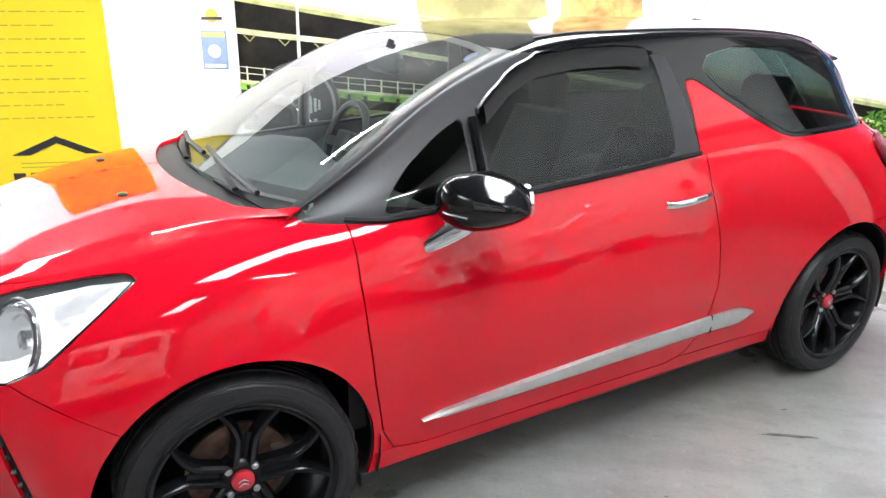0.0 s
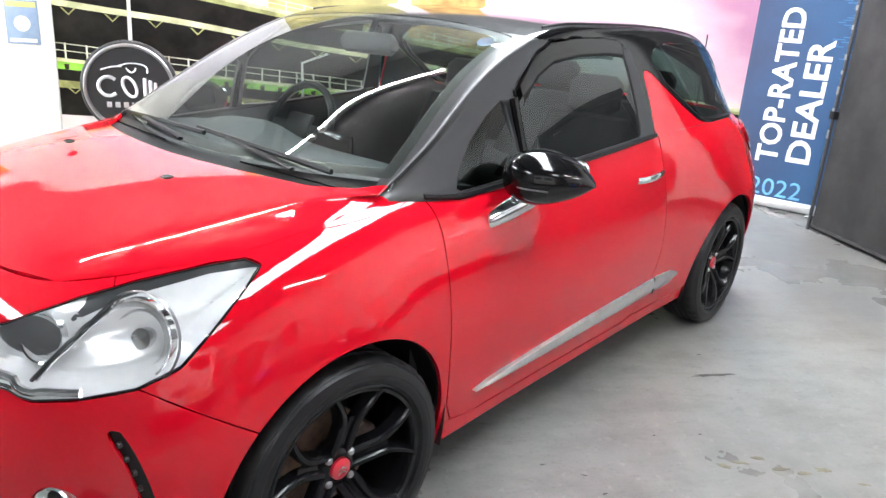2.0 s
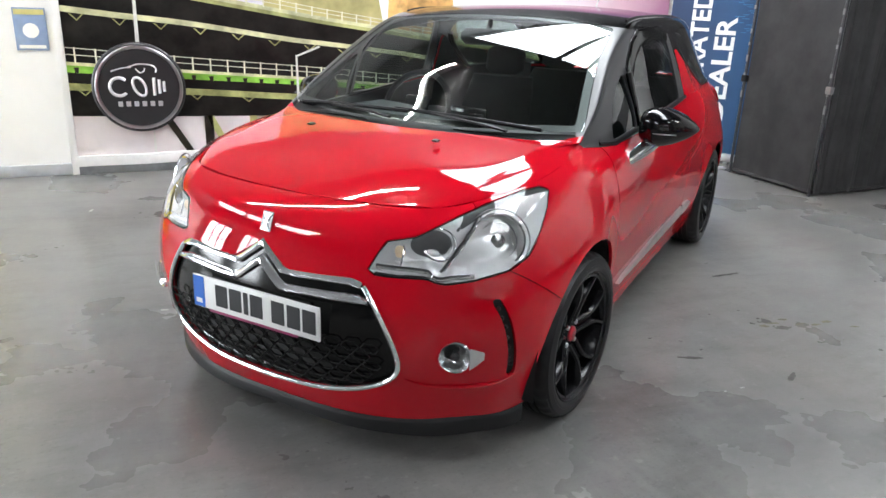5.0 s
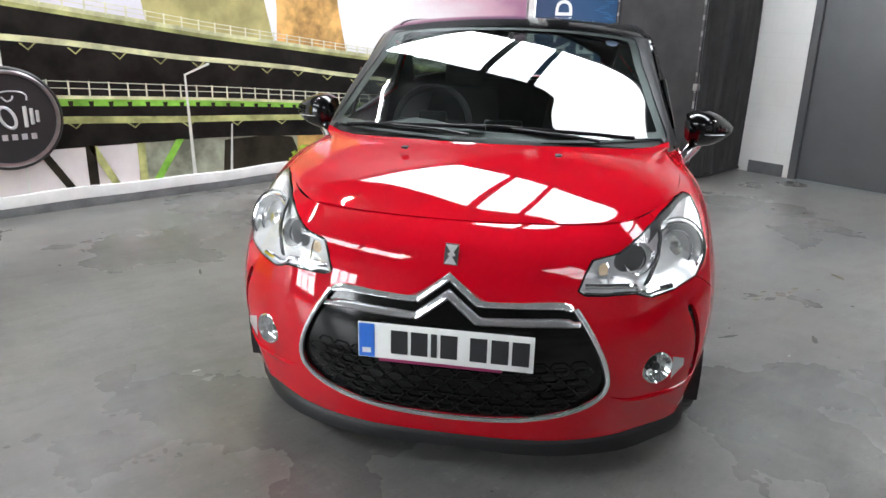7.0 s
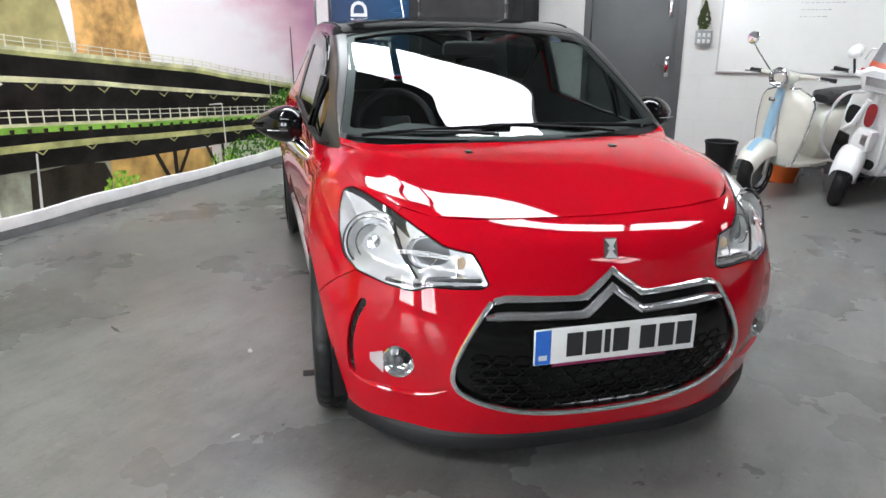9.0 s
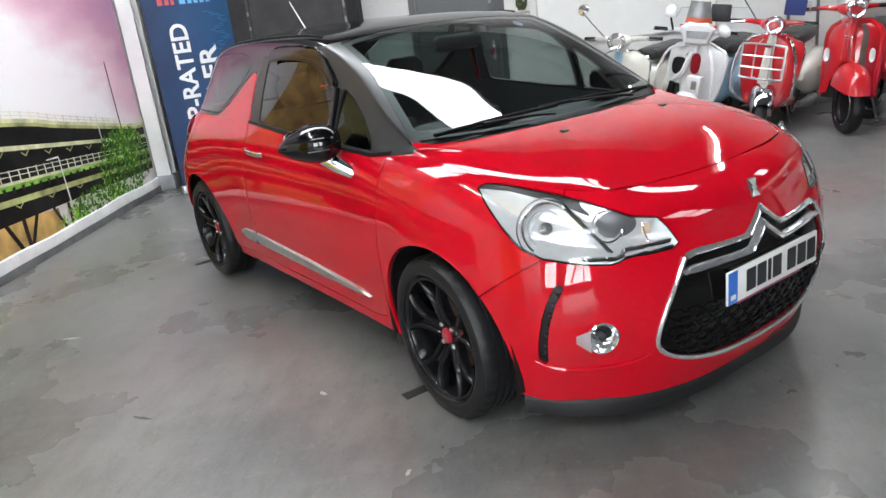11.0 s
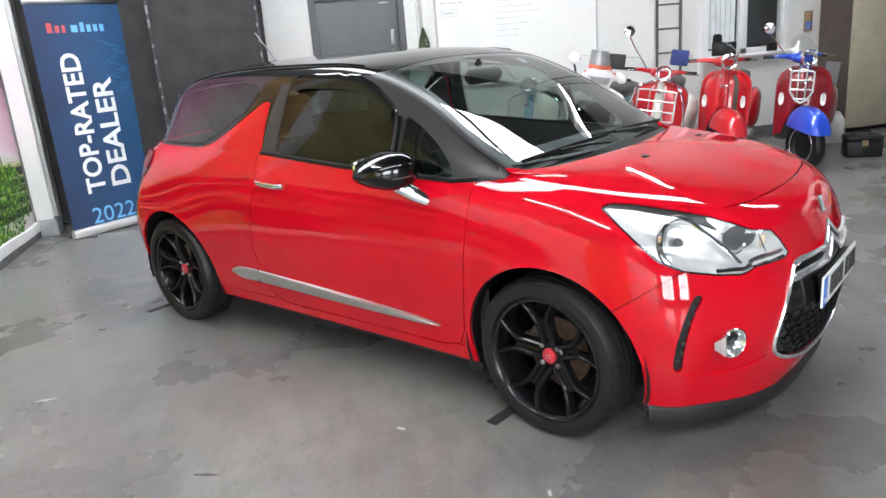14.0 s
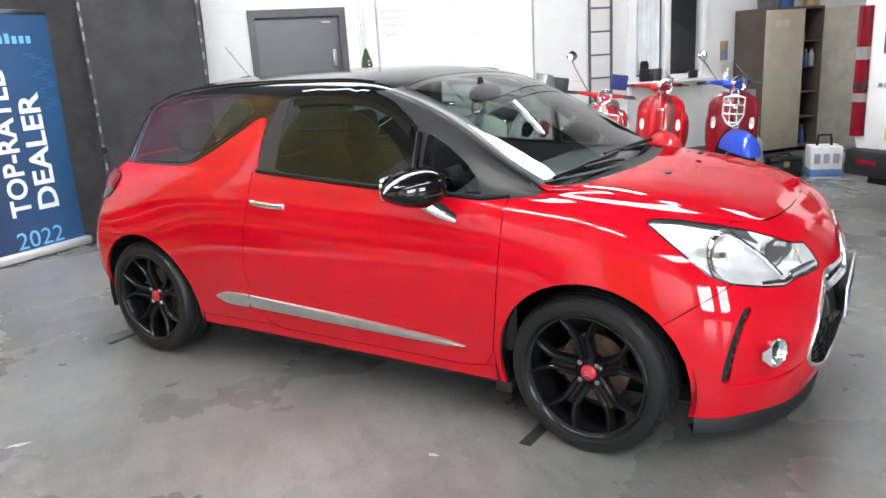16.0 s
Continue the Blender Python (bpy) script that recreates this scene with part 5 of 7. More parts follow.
def band(top, low, lift, n=30):
    xs_ = np.linspace(MUR0, MUR1, n)
    return flat([(x, float(np.interp(x, *zip(*top)))) for x in xs_] + [(x, float(np.interp(x, *zip(*low)))) for x in xs_[::-1]], lift)


MUR0, MUR1, MURZ0, MURZ1 = -2.31, 3.42, 0.10, 2.7


def sky_print():
    """Printed dusk sky: white low in the middle, pink above, violet at the far end."""
    m, nt, bs = shader("printed_sky")
    tc, sep, no = (nt.nodes.new("ShaderNode" + k) for k in ("TexCoord", "SeparateXYZ", "TexNoise"))
    nt.links.new(tc.outputs["Object"], sep.inputs["Vector"])
    no.inputs["Scale"].default_value, no.inputs["Detail"].default_value = 1.6, 7
    mp = nt.nodes.new("ShaderNodeMapping")
    mp.inputs["Scale"].default_value = (0.6, 1, 1.5)
    nt.links.new(tc.outputs["Object"], mp.inputs["Vector"])
    nt.links.new(mp.outputs["Vector"], no.inputs["Vector"])

    def ma(a, k, b):
        n = nt.nodes.new("ShaderNodeMath")
        n.operation, n.inputs[1].default_value = "MULTIPLY_ADD", k
        nt.links.new(a, n.inputs[0])
        nt.links.new(b, n.inputs[2]) if b else None
        return n.outputs[0]

    v = ma(no.outputs["Fac"], 2.2, ma(sep.outputs["Z"], 1.5, sep.outputs["X"]))
    mr = nt.nodes.new("ShaderNodeMapRange")
    mr.inputs["From Min"].default_value, mr.inputs["From Max"].default_value = 0.6, 8.0
    nt.links.new(v, mr.inputs["Value"])
    ramp = nt.nodes.new("ShaderNodeValToRGB")
    e = ramp.color_ramp.elements
    e[0].color, e[1].color = (0.70, 0.68, 0.80, 1), (0.40, 0.20, 0.38, 1)
    for p, c in ((0.28, (0.84, 0.82, 0.90)), (0.45, (0.93, 0.92, 0.93)), (0.62, (0.92, 0.86, 0.88)), (0.71, (0.82, 0.53, 0.62)), (0.82, (0.60, 0.30, 0.44))):
        q = e.new(p)
        q.color = (*c, 1)
    nt.links.new(mr.outputs["Result"], ramp.inputs["Fac"])
    nt.links.new(ramp.outputs["Color"], bs.inputs["Base Color"])
    bs.inputs["Roughness"].default_value, bs.inputs["Specular IOR Level"].default_value = 0.45, 0.2
    return m


P_DARK = mat("print_dark_brown", (0.010, 0.009, 0.008), 0.45, vary=0.7, scale=5, spec=0.2)
P_DARK2 = mat("print_deep_shade", (0.024, 0.020, 0.014), 0.45, vary=0.6, scale=4, spec=0.2)
P_CREAM = mat("print_cream_concrete", (0.62, 0.62, 0.38), 0.45, vary=0.3, scale=6, spec=0.2)
P_GREEN = mat("print_bright_green", (0.24, 0.50, 0.07), 0.45, vary=0.4, scale=5, spec=0.2)
P_OLIVE = mat("print_olive_concrete", (0.40, 0.41, 0.17), 0.45, vary=0.4, scale=6, spec=0.2)
P_RAIL = mat("print_pale_rail", (0.74, 0.73, 0.58), 0.45, vary=0.15, scale=9, spec=0.2)
P_TOWER1 = mat("print_olive_tower", (0.50, 0.45, 0.20), 0.45, vary=0.3, scale=2.5, spec=0.2)
P_TOWER2 = mat("print_ochre_tower", (0.64, 0.38, 0.14), 0.45, vary=0.45, scale=5, spec=0.2)
P_SNOW = mat("print_pale_ground", (0.74, 0.68, 0.68), 0.45, vary=0.1, scale=2, spec=0.2)
P_TAN = mat("print_tan_ground", (0.52, 0.33, 0.11), 0.45, vary=0.5, scale=3, spec=0.2)
P_GREY = mat("print_grey_green_ground", (0.28, 0.29, 0.22), 0.45, vary=0.5, scale=4, spec=0.2)
P_LEAF = mat("print_leaf_green", (0.065, 0.165, 0.025), 0.45, vary=0.7, scale=30, spec=0.2)
P_LEAF2 = mat("print_light_leaf", (0.28, 0.50, 0.06), 0.45, vary=0.6, scale=30, spec=0.2)
P_POST = mat("print_white_post", (0.70, 0.70, 0.66), 0.45, spec=0.2)

mural = thing("mural", None, "printed wall mural of viaducts, cooling towers and shrubs under pink sky", "mural")
part("sky", box(MUR0, MUR1, MY - 0.001, Y1 - 0.001, MURZ0, MURZ1), sky_print(), mural, "pale pink and violet printed sky", smooth=False)
part("tower", flat([(-1.15, MURZ1), (-0.86, 1.9), (-0.78, 1.32), (-0.74, 1.0), (0.33, 1.0), (0.27, 1.23), (0.21, 1.5), (0.08, 1.9), (0.06, MURZ1)], 0.001), P_TOWER1, mural, "olive cooling tower", smooth=False)
part("tower", flat([(0.27, MURZ1), (0.29, 1.9), (0.32, 1.46), (0.31, 1.2), (0.31, 1.0), (1.03, 0.95), (1.01, 1.10), (0.94, 1.45), (0.88, 1.9), (0.86, MURZ1)], 0.001), P_TOWER2, mural, "ochre brick cooling tower", smooth=False)
D1 = [(-2.4, 1.585), (-1.2, 1.40), (-0.3, 1.262), (0.3, 1.185), (0.95, 1.10), (1.57, 1.02), (1.9, 0.95), (2.86, 0.79), (3.3, 0.72)]
sh = lambda L, d, e=None: [(x, z - d - ((d if e is None else e) - d) * (x + 2.4) / 5.7) for x, z in L]
part("ground", band([(-2.4, .5), (3.3, .5)], [(-2.4, MURZ0), (3.3, MURZ0)], 0.001), P_SNOW, mural, smooth=False)
part("ground_patch", flat([(-0.92, 0.44), (0.2, 0.42), (0.75, 0.37), (0.75, MURZ0), (-0.95, MURZ0)], 0.002), P_GREY, mural, smooth=False)
part("drum", flat([(-0.22, .40), (0.2, .41), (0.42, .37), (0.47, .25), (0.45, .14), (0.4, MURZ0), (-0.25, MURZ0)], 0.003), P_DARK2, mural, smooth=False)
part("tower_foot", flat([(0.47, .42), (1.05, .36), (1.62, .31), (1.62, MURZ0), (0.47, MURZ0)], 0.0028), P_TAN, mural, smooth=False)
D2 = [(-2.4, 0.885), (-1.43, .816), (-.4, .75), (.05, .715), (.55, .672), (.9, .64), (1.85, .571), (3.3, .46)]
B3 = [(-2.4, .73), (-1.4, .675), (-.6, .622), (.03, .59), (.5, .562), (.87, .53), (1.84, .467), (3.3, .37)]
part("shade", band(sh(D1, .03, .02), D2, 0.003), P_DARK, mural, smooth=False)
part("upper_deck", band(D1, sh(D1, .055, .04), 0.005), P_OLIVE, mural, smooth=False)
part("deck_edge", band(sh(D1, -.012), sh(D1, .022, .016), 0.0065), P_CREAM, mural, smooth=False)
T1 = [(-2.4, 1.315), (-1.97, 1.268), (-1.43, 1.219), (-1.0, 1.16), (-.6, 1.10), (-.1, 1.05), (.45, .988), (.9, .922), (1.9, .79), (3.3, .61)]
part("truss_beam", band(T1, sh(T1, .045, .03), 0.005), P_CREAM, mural, smooth=False)
part("middle_deck", band(D2, sh(D2, .072, .036), 0.006), P_GREEN, mural, "bright green printed deck", smooth=False)
part("deck_edge", band(sh(D2, -.01), sh(D2, .016, .010), 0.0075), P_CREAM, mural, smooth=False)
part("lower_shade", band(sh(D2, .05, .03), [(-2.4, .47), (-1.5, .446), (-.4, .43), (0, .414), (.5, .375), (.9, .352), (1.4, .335), (3.3, .26)], 0.004), P_DARK, mural, smooth=False)
part("lower_beam", band(B3, sh(B3, .055, .04), 0.006), P_OLIVE, mural, smooth=False)
zig = []
for base_line, step, hgt in ((T1, 0.30, .05), (B3, 0.42, .045)):
    for x in np.arange(-2.2, 3.0, step):
        z = float(np.interp(x, *zip(*base_line))) - .05
        s = 1 - .09 * (x + 2.3)
        zig.append((x, z, s * hgt))
for x, z, h in zig:
    part("brace", flat([(x - .055, z + .004), (x - .04, z + .004), (x, z - h + .01), (x + .04, z + .004), (x + .055, z + .004), (x, z - h)], 0.0085), P_OLIVE, mural, smooth=False)
for line, hgt, step in ((D1, .085, .155), (D2, .115, .15)):
    for k in (1.0, .55):
        part("rail", band([(x, z + hgt * k * (1 - .08 * (x + 2.4)) + .006) for x, z in line], [(x, z + hgt * k * (1 - .08 * (x + 2.4))) for x, z in line], 0.007), P_RAIL, mural, smooth=False)
    x = -2.25
    while x < 3.05:
        z = float(np.interp(x, *zip(*line)))
        h = hgt * (1 - .08 * (x + 2.4))
        part("rail_post", flat([(x, z), (x + .012, z), (x + .012, z + h + .01), (x, z + h + .01)], 0.0075), P_RAIL, mural, smooth=False)
        if line is D2:
            part("deck_bracket", flat([(x - .012, z - .03), (x + .026, z - .03), (x + .02, z - .07), (x - .004, z - .07)], 0.0085), P_DARK2, mural, smooth=False)
        x += step * (1 - .07 * (x + 2.4))
st = lambda x0, z0, x1, w, z1=MURZ0: [(x0 - w, z0), (x0 + w, z0), (x1 + w, z1), (x1 - w, z1)]
for pts, mt in ((st(-1.62, .46, -1.41, .032), P_DARK2), (st(-1.28, .45, -1.28, .035), P_DARK2), (st(-1.27, .45, -1.10, .030), P_OLIVE), (st(-.91, .44, -.91, .03), P_OLIVE), (st(-.60, .44, -.83, .033), P_GREEN),
                (st(.94, .36, 1.08, .022), P_DARK2), (st(1.15, .35, 1.15, .022), P_DARK2), (st(1.32, .34, 1.15, .022), P_DARK2), (st(1.55, .33, 1.68, .018), P_DARK2), (st(1.76, .32, 1.76, .018), P_DARK2), (st(1.95, .31, 1.82, .018), P_DARK2)):
    part("strut", flat(pts, 0.0095), mt, mural, smooth=False)
for pts in ([(-.515, .12), (-.485, .12), (-.512, .95), (-.528, .95)], [(-.528, .945), (-.512, .935), (-.31, 1.015), (-.32, 1.03)], [(-.192, .12), (-.168, .12), (-.143, .53), (-.157, .53)],
            [(1.80, .15), (1.82, .15), (1.805, .69), (1.793, .69)], [(1.80, .695), (1.80, .68), (1.63, .69), (1.63, .70)], [(2.535, .55), (2.553, .55), (2.548, .93), (2.536, .93)],
            [(-1.80, 1.0), (-1.77, 1.0), (-1.77, 1.50), (-1.79, 1.50)], [(-1.79, 1.50), (-1.79, 1.485), (-1.42, 1.50), (-1.36, 1.51), (-1.42, 1.52)], [(-1.73, .12), (-1.71, .12), (-1.715, .36), (-1.725, .36)]):
    part("lamp_post", flat(pts, 0.0105), P_POST, mural, "pale printed lamp post", smooth=False)
part("mast", flat([(2.945, .72), (2.962, .72), (2.948, 1.36), (2.936, 1.36)], 0.0105), P_DARK2, mural, "dark printed mast", smooth=False)
rng = random.Random(11)
for cx, cz, rx, rz, n, mt in ((.55, .17, .17, .11, 130, P_LEAF2), (2.78, .40, .40, .36, 520, P_LEAF), (2.25, .22, .50, .13, 260, P_LEAF), (2.75, .34, .40, .28, 60, P_LEAF2), (2.2, .21, .46, .12, 60, P_LEAF2), (1.75, .17, .18, .09, 40, P_LEAF2), (2.98, .60, .30, .13, 200, P_LEAF), (3.1, .45, .28, .28, 260, P_LEAF), (2.98, .58, .32, .16, 90, P_LEAF2)):
    geos = []
    for _ in range(n):
        t, r = rng.uniform(0, 2 * math.pi), math.sqrt(rng.random())
        x, z, a, s = cx + rx * r * math.cos(t), cz + rz * r * math.sin(t), rng.uniform(0, math.pi), rng.uniform(.012, .03)
        x, z = min(x, MUR1 - .03), max(z, MURZ0 + .02)
        geos.append(flat([(x + s * math.cos(a), z + s * math.sin(a)), (x + .5 * s * math.cos(a + 1.6), z + .5 * s * math.sin(a + 1.6)), (x - s * math.cos(a), z - s * math.sin(a)), (x - .5 * s * math.cos(a + 1.6), z - .5 * s * math.sin(a + 1.6))], 0.012 + rng.uniform(0, .003)))
    tagged(part("shrub", join(*geos), mt, mural, "printed green leaves", smooth=False), kind="stuff")

# white upstand below the mural, dark grey foot
rows = []
for x in np.linspace(-2.33, 3.42, 70):
    w = .006 * math.sin(x * 3.1) + .004 * math.sin(x * 7.7)
    rows.append([(x, Y1 - .02, .150 + w), (x, Y1 - .048, .148 + w), (x, Y1 - .054, .11), (x, Y1 - .05, .066 + .5 * w)])
solid("trim", grid(rows), mat("white_upstand_paint", (0.78, 0.78, 0.77), 0.5, vary=0.08, scale=6), "uneven white painted upstand below the mural", "trim", "structure")
solid("baseboard", box(-2.31, 3.43, Y1 - .046, Y1 - .002, 0, .085, .004), mat("grey_foot_paint", (0.16, 0.165, 0.17), 0.5, vary=0.25, scale=7), "dark grey painted foot below the white upstand", "baseboard", "structure")
solid("baseboard", box(X0 + .01, -2.36, Y1 - .03, Y1 - .002, 0, .09, .003), mat("blue_grey_skirting", (0.42, 0.44, 0.47), 0.5), "blue-grey painted skirting along the white wall", "baseboard", "structure")
solid("corner_trim", box(-2.36, -2.31, Y1 - .05, Y1 - .002, 0, 2.7, .004), WHITEPAINT, "white edge strip beside the mural", "trim", "structure")

# round sign
sg = thing("round_sign", pose(-1.80, MY - .02, .69), "round black wall sign with a silver ring and emblem", "sign")
part("backing", lathe([(0, 0), (.352, 0), (.352, -.035), (.34, -.045), (0, -.045)], 64), mat("black_sign_face", (0.022, 0.022, 0.024), 0.4), sg)
part("ring", lathe([(.302, -.044), (.306, -.056), (.322, -.058), (.330, -.050), (.328, -.044)], 64), STEEL, sg, "silver ring")
SIGNSILVER = mat("sign_silver", (0.66, 0.66, 0.68), 0.3, 0.6)
ys_ = -.047
for cx, geo in ((-.15, tube([(-.15 + .07 * math.cos(t), ys_, .07 * math.sin(t)) for t in np.linspace(.8, 2 * math.pi - .8, 18)], .014, 6)),
                (.005, tube([(.045 * math.cos(t) - .02 * math.sin(t), ys_, .072 * math.sin(t)) for t in np.linspace(0, 2 * math.pi, 18, endpoint=False)], .012, 6, True)),
                (.15, join(tube([(.11, ys_, -.07), (.11, ys_, .07)], .014, 6), tube([(.15, ys_, -.055), (.15, ys_, .055)], .013, 6), tube([(.185, ys_, -.04), (.185, ys_, .04)], .012, 6)))):
    part("emblem_stroke", moved(geo, Matrix.Translation((0, 0, .01))), SIGNSILVER, sg)
for k in range(6):
    part("emblem_bar", box(-.17 + k * .06, -.135 + k * .06, ys_ - .006, ys_ + .002, -.145, -.105, .002), SIGNSILVER, sg)
for pts in ([(-.2, ys_, .13), (-.12, ys_, .155), (-.05, ys_, .16)], [(-.08, ys_, .16), (0, ys_, .185), (.09, ys_, .18), (.13, ys_, .155), (.13, ys_, .12)], [(-.02, ys_, .15), (.01, ys_, .12), (.04, ys_, .13), (.05, ys_, .155)]):
    part("emblem_outline", tube(spline(pts, 5), .006, 6), SIGNSILVER, sg)

# small plaques on the white wall
for zc, hgt, blue in ((1.125, .31, True), (1.52, .34, False)):
    pq = thing("plaque", pose(-2.52, Y1 - .006, zc), "small blue and yellow printed plaque on the white wall" if blue else "small white plaque with a dark heading on the wall", "plaque", "wall plaques")
    part("plate", box(-.11, .11, -.006, .005, -hgt / 2, hgt / 2, .002), mat("plaque_blue", (0.22, 0.30, 0.46), 0.4) if blue else mat("plaque_white", (0.7, 0.7, 0.7), 0.4), pq)
    part("heading", box(-.10, .10, -.0085, -.006, hgt / 2 - .05, hgt / 2 - .012), mat("plaque_yellow", (0.55, 0.5, 0.2), 0.4) if blue else mat("plaque_brown", (0.25, 0.16, 0.10), 0.4), pq, smooth=False)
    part("figure", lathe([(0, -.0075), (.055, -.0075), (.055, -.006), (0, -.006)], 14), PLATEWHITE if blue else mat("plaque_amber", (0.6, 0.42, 0.1), 0.4), pq, m=pose(0, 0, -.01 if blue else -.12))
    part("footer", box(-.09, .09, -.0085, -.006, -hgt / 2 + .015, -hgt / 2 + .04), PLATEWHITE if blue else INK, pq, smooth=False)


def rollup(m, w, h, sheet, label):
    """A roll-up banner stand: cassette at the foot, sheet, top rail."""
    t = thing("roll_up_banner", m, label, "banner", "roll-up banners")
    part("sheet", box(-w / 2, w / 2, -.002, .002, .07, h - .02), sheet, t, smooth=False)
    part("cassette", loft([ring(x, 0, .045, .045 * k, .04 * k, 16, 3.5) for x, k in ((-w / 2 - .01, .9), (-w / 2, 1), (w / 2, 1), (w / 2 + .01, .9))]), mat("silver_cassette", (0.62, 0.62, 0.62), 0.35, 0.5), t, "silver base cassette")
    part("top_rail", box(-w / 2 - .005, w / 2 + .005, -.01, .01, h - .035, h, .004), STEEL, t)
    part("pole", tube([(0, .03, .04), (0, .02, h - .03)], .008), STEEL, t)
    for s in (-1, 1):
        part("foot", box(s * w * .36 - .02, s * w * .36 + .02, -.13, .10, .0, .012, .003), STEEL, t)
    return t


def blue_print():
    m, nt, bs = shader("printed_navy")
    tc, no, sep, mr, ramp, ad = (nt.nodes.new("ShaderNode" + k) for k in ("TexCoord", "TexNoise", "SeparateXYZ", "MapRange", "ValToRGB", "Math"))
    nt.links.new(tc.outputs["Object"], sep.inputs["Vector"])
    no.inputs["Scale"].default_value, no.inputs["Detail"].default_value = 2.2, 6
    nt.links.new(tc.outputs["Object"], no.inputs["Vector"])
    ad.operation, ad.inputs[1].default_value = "MULTIPLY_ADD", 0.9
    nt.links.new(no.outputs["Fac"], ad.inputs[0])
    nt.links.new(sep.outputs["X"], ad.inputs[2])
    mr.inputs["From Min"].default_value, mr.inputs["From Max"].default_value = 0.0, 1.0
    nt.links.new(ad.outputs[0], mr.inputs["Value"])
    e = ramp.color_ramp.elements
    e[0].color, e[1].color = (0.021, 0.039, 0.094, 1), (0.024, 0.092, 0.212, 1)
    nt.links.new(mr.outputs["Result"], ramp.inputs["Fac"])
    nt.links.new(ramp.outputs["Color"], bs.inputs["Base Color"])
    bs.inputs["Roughness"].default_value = 0.5
    return m


LIGHTBLUE = mat("print_light_blue", (0.16, 0.42, 0.72), 0.5)
WHITEINK = mat("print_white", (0.80, 0.80, 0.80), 0.5, vary=0.02)
# blue banner between the mural's end and the curtain
bw = .84
blue = rollup(pose(3.404, 2.349, 0, 0, 0, -50), bw, 2.06, blue_print(), "navy blue roll-up banner with white lettering, TOP-RATED DEALER 2022")
for txt, length, cap, x, z, turn, mt in (("TOP-RATED", 1.24, .178, -.043, .377, 90, WHITEINK), ("DEALER", .985, .185, .205, .405, 90, WHITEINK), ("2022", .415, .145, -.222, .098, 0, LIGHTBLUE)):
    vs, fs = lettering(txt, .2, weight=.0045 if turn else 0.0)
    lo, hi = [[f(v[k] for v in vs) for k in (0, 1)] for f in (min, max)]
    vs = [((v[0] - lo[0]) * length / (hi[0] - lo[0]), (v[1] - lo[1]) * cap / (hi[1] - lo[1]), v[2]) for v in vs]
    part("lettering", (vs, fs), mt, blue, "white lettering" if turn else "light blue lettering", smooth=False, m=pose(x, -.0045, z, 90, 0, 0) @ pose(0, 0, 0, 0, 0, turn))
for k, (x, w, c) in enumerate(((-.27, .06, 0), (-.20, .05, 0), (-.14, .04, 0), (-.06, .07, 1), (.02, .05, 1), (.08, .05, 1), (.14, .05, 1), (.20, .05, 1))):
    part("logo_bar", box(x, x + w - .012, -.0045, -.0025, 1.79, 1.85 if k % 4 else 1.87), mat("print_coral", (0.55, 0.09, 0.10), 0.5) if c == 0 else LIGHTBLUE, blue, smooth=False)
rng = random.Random(3)
for k in range(26):
    x, z = .30 + .11 * math.sin(k * .7) * .5 + rng.uniform(-.03, .08), 1.25 + k * .018
    x = min(x, bw / 2 - .04)
    part("streak", box(x - .05 - .02 * (k % 3), x, -.004, -.0025, z, z + .006), mat("print_mid_blue", (0.04, 0.17, 0.36), 0.5) if k == 0 else bpy.data.materials["print_mid_blue"], blue, smooth=False)

# yellow banner by the white wall
yellow = rollup(pose(-3.16, 1.78, 0, 0, 0, 20), .85, 2.0, mat("print_yellow", (0.86, 0.66, 0.015), 0.5, vary=0.04, scale=2), "bright yellow roll-up banner with dark lines of print")
GREYINK = mat("print_grey", (0.50, 0.40, 0.03), 0.5)
rng = random.Random(8)
for k in range(13):
    z = 1.78 - k * .088
    x = -.33
    while x < .26 - .2 * (k % 3 == 2):
        w = rng.uniform(.03, .09)
        part("print_line", box(x, x + w, -.0045, -.0025, z, z + .009), GREYINK, yellow, smooth=False)
        x += w + .02
part("print_roof", prism([(-.30, .47), (-.18, .47), (.0, .55), (.18, .47), (.30, .47), (.0, .60)], .0015, lambda a, b, d: (a, -.0045 + d, b)), INK, yellow, smooth=False)
for x, w in ((-.31, .09), (-.20, .09), (-.07, .04), (-.01, .05), (.05, .05), (.12, .06), (.20, .06), (.28, .05)):
    part("print_bar", box(x, x + w - .012, -.0045, -.0025, .28, .345 if w > .08 else .32), INK, yellow, smooth=False)
for s in (0, 1):
    part("print_line", box(-.25, .25, -.0045, -.0025, .41 - s * .03, .418 - s * .03), GREYINK, yellow, smooth=False)

# white steel column at the mural's end
col = thing("steel_column", None, "white painted steel column with grey foot", "column", kind="structure")
part("shaft", join(box(3.44, 3.455, 2.90, 3.05, .16, H), box(3.575, 3.59, 2.90, 3.05, .16, H), box(3.455, 3.575, 2.97, 2.985, .16, H)), WHITEPAINT, col, smooth=False)
part("foot", box(3.43, 3.61, 2.88, 3.06, 0, .16, .006), mat("grey_column_foot", (0.30, 0.31, 0.32), 0.5), col, "grey painted column foot")

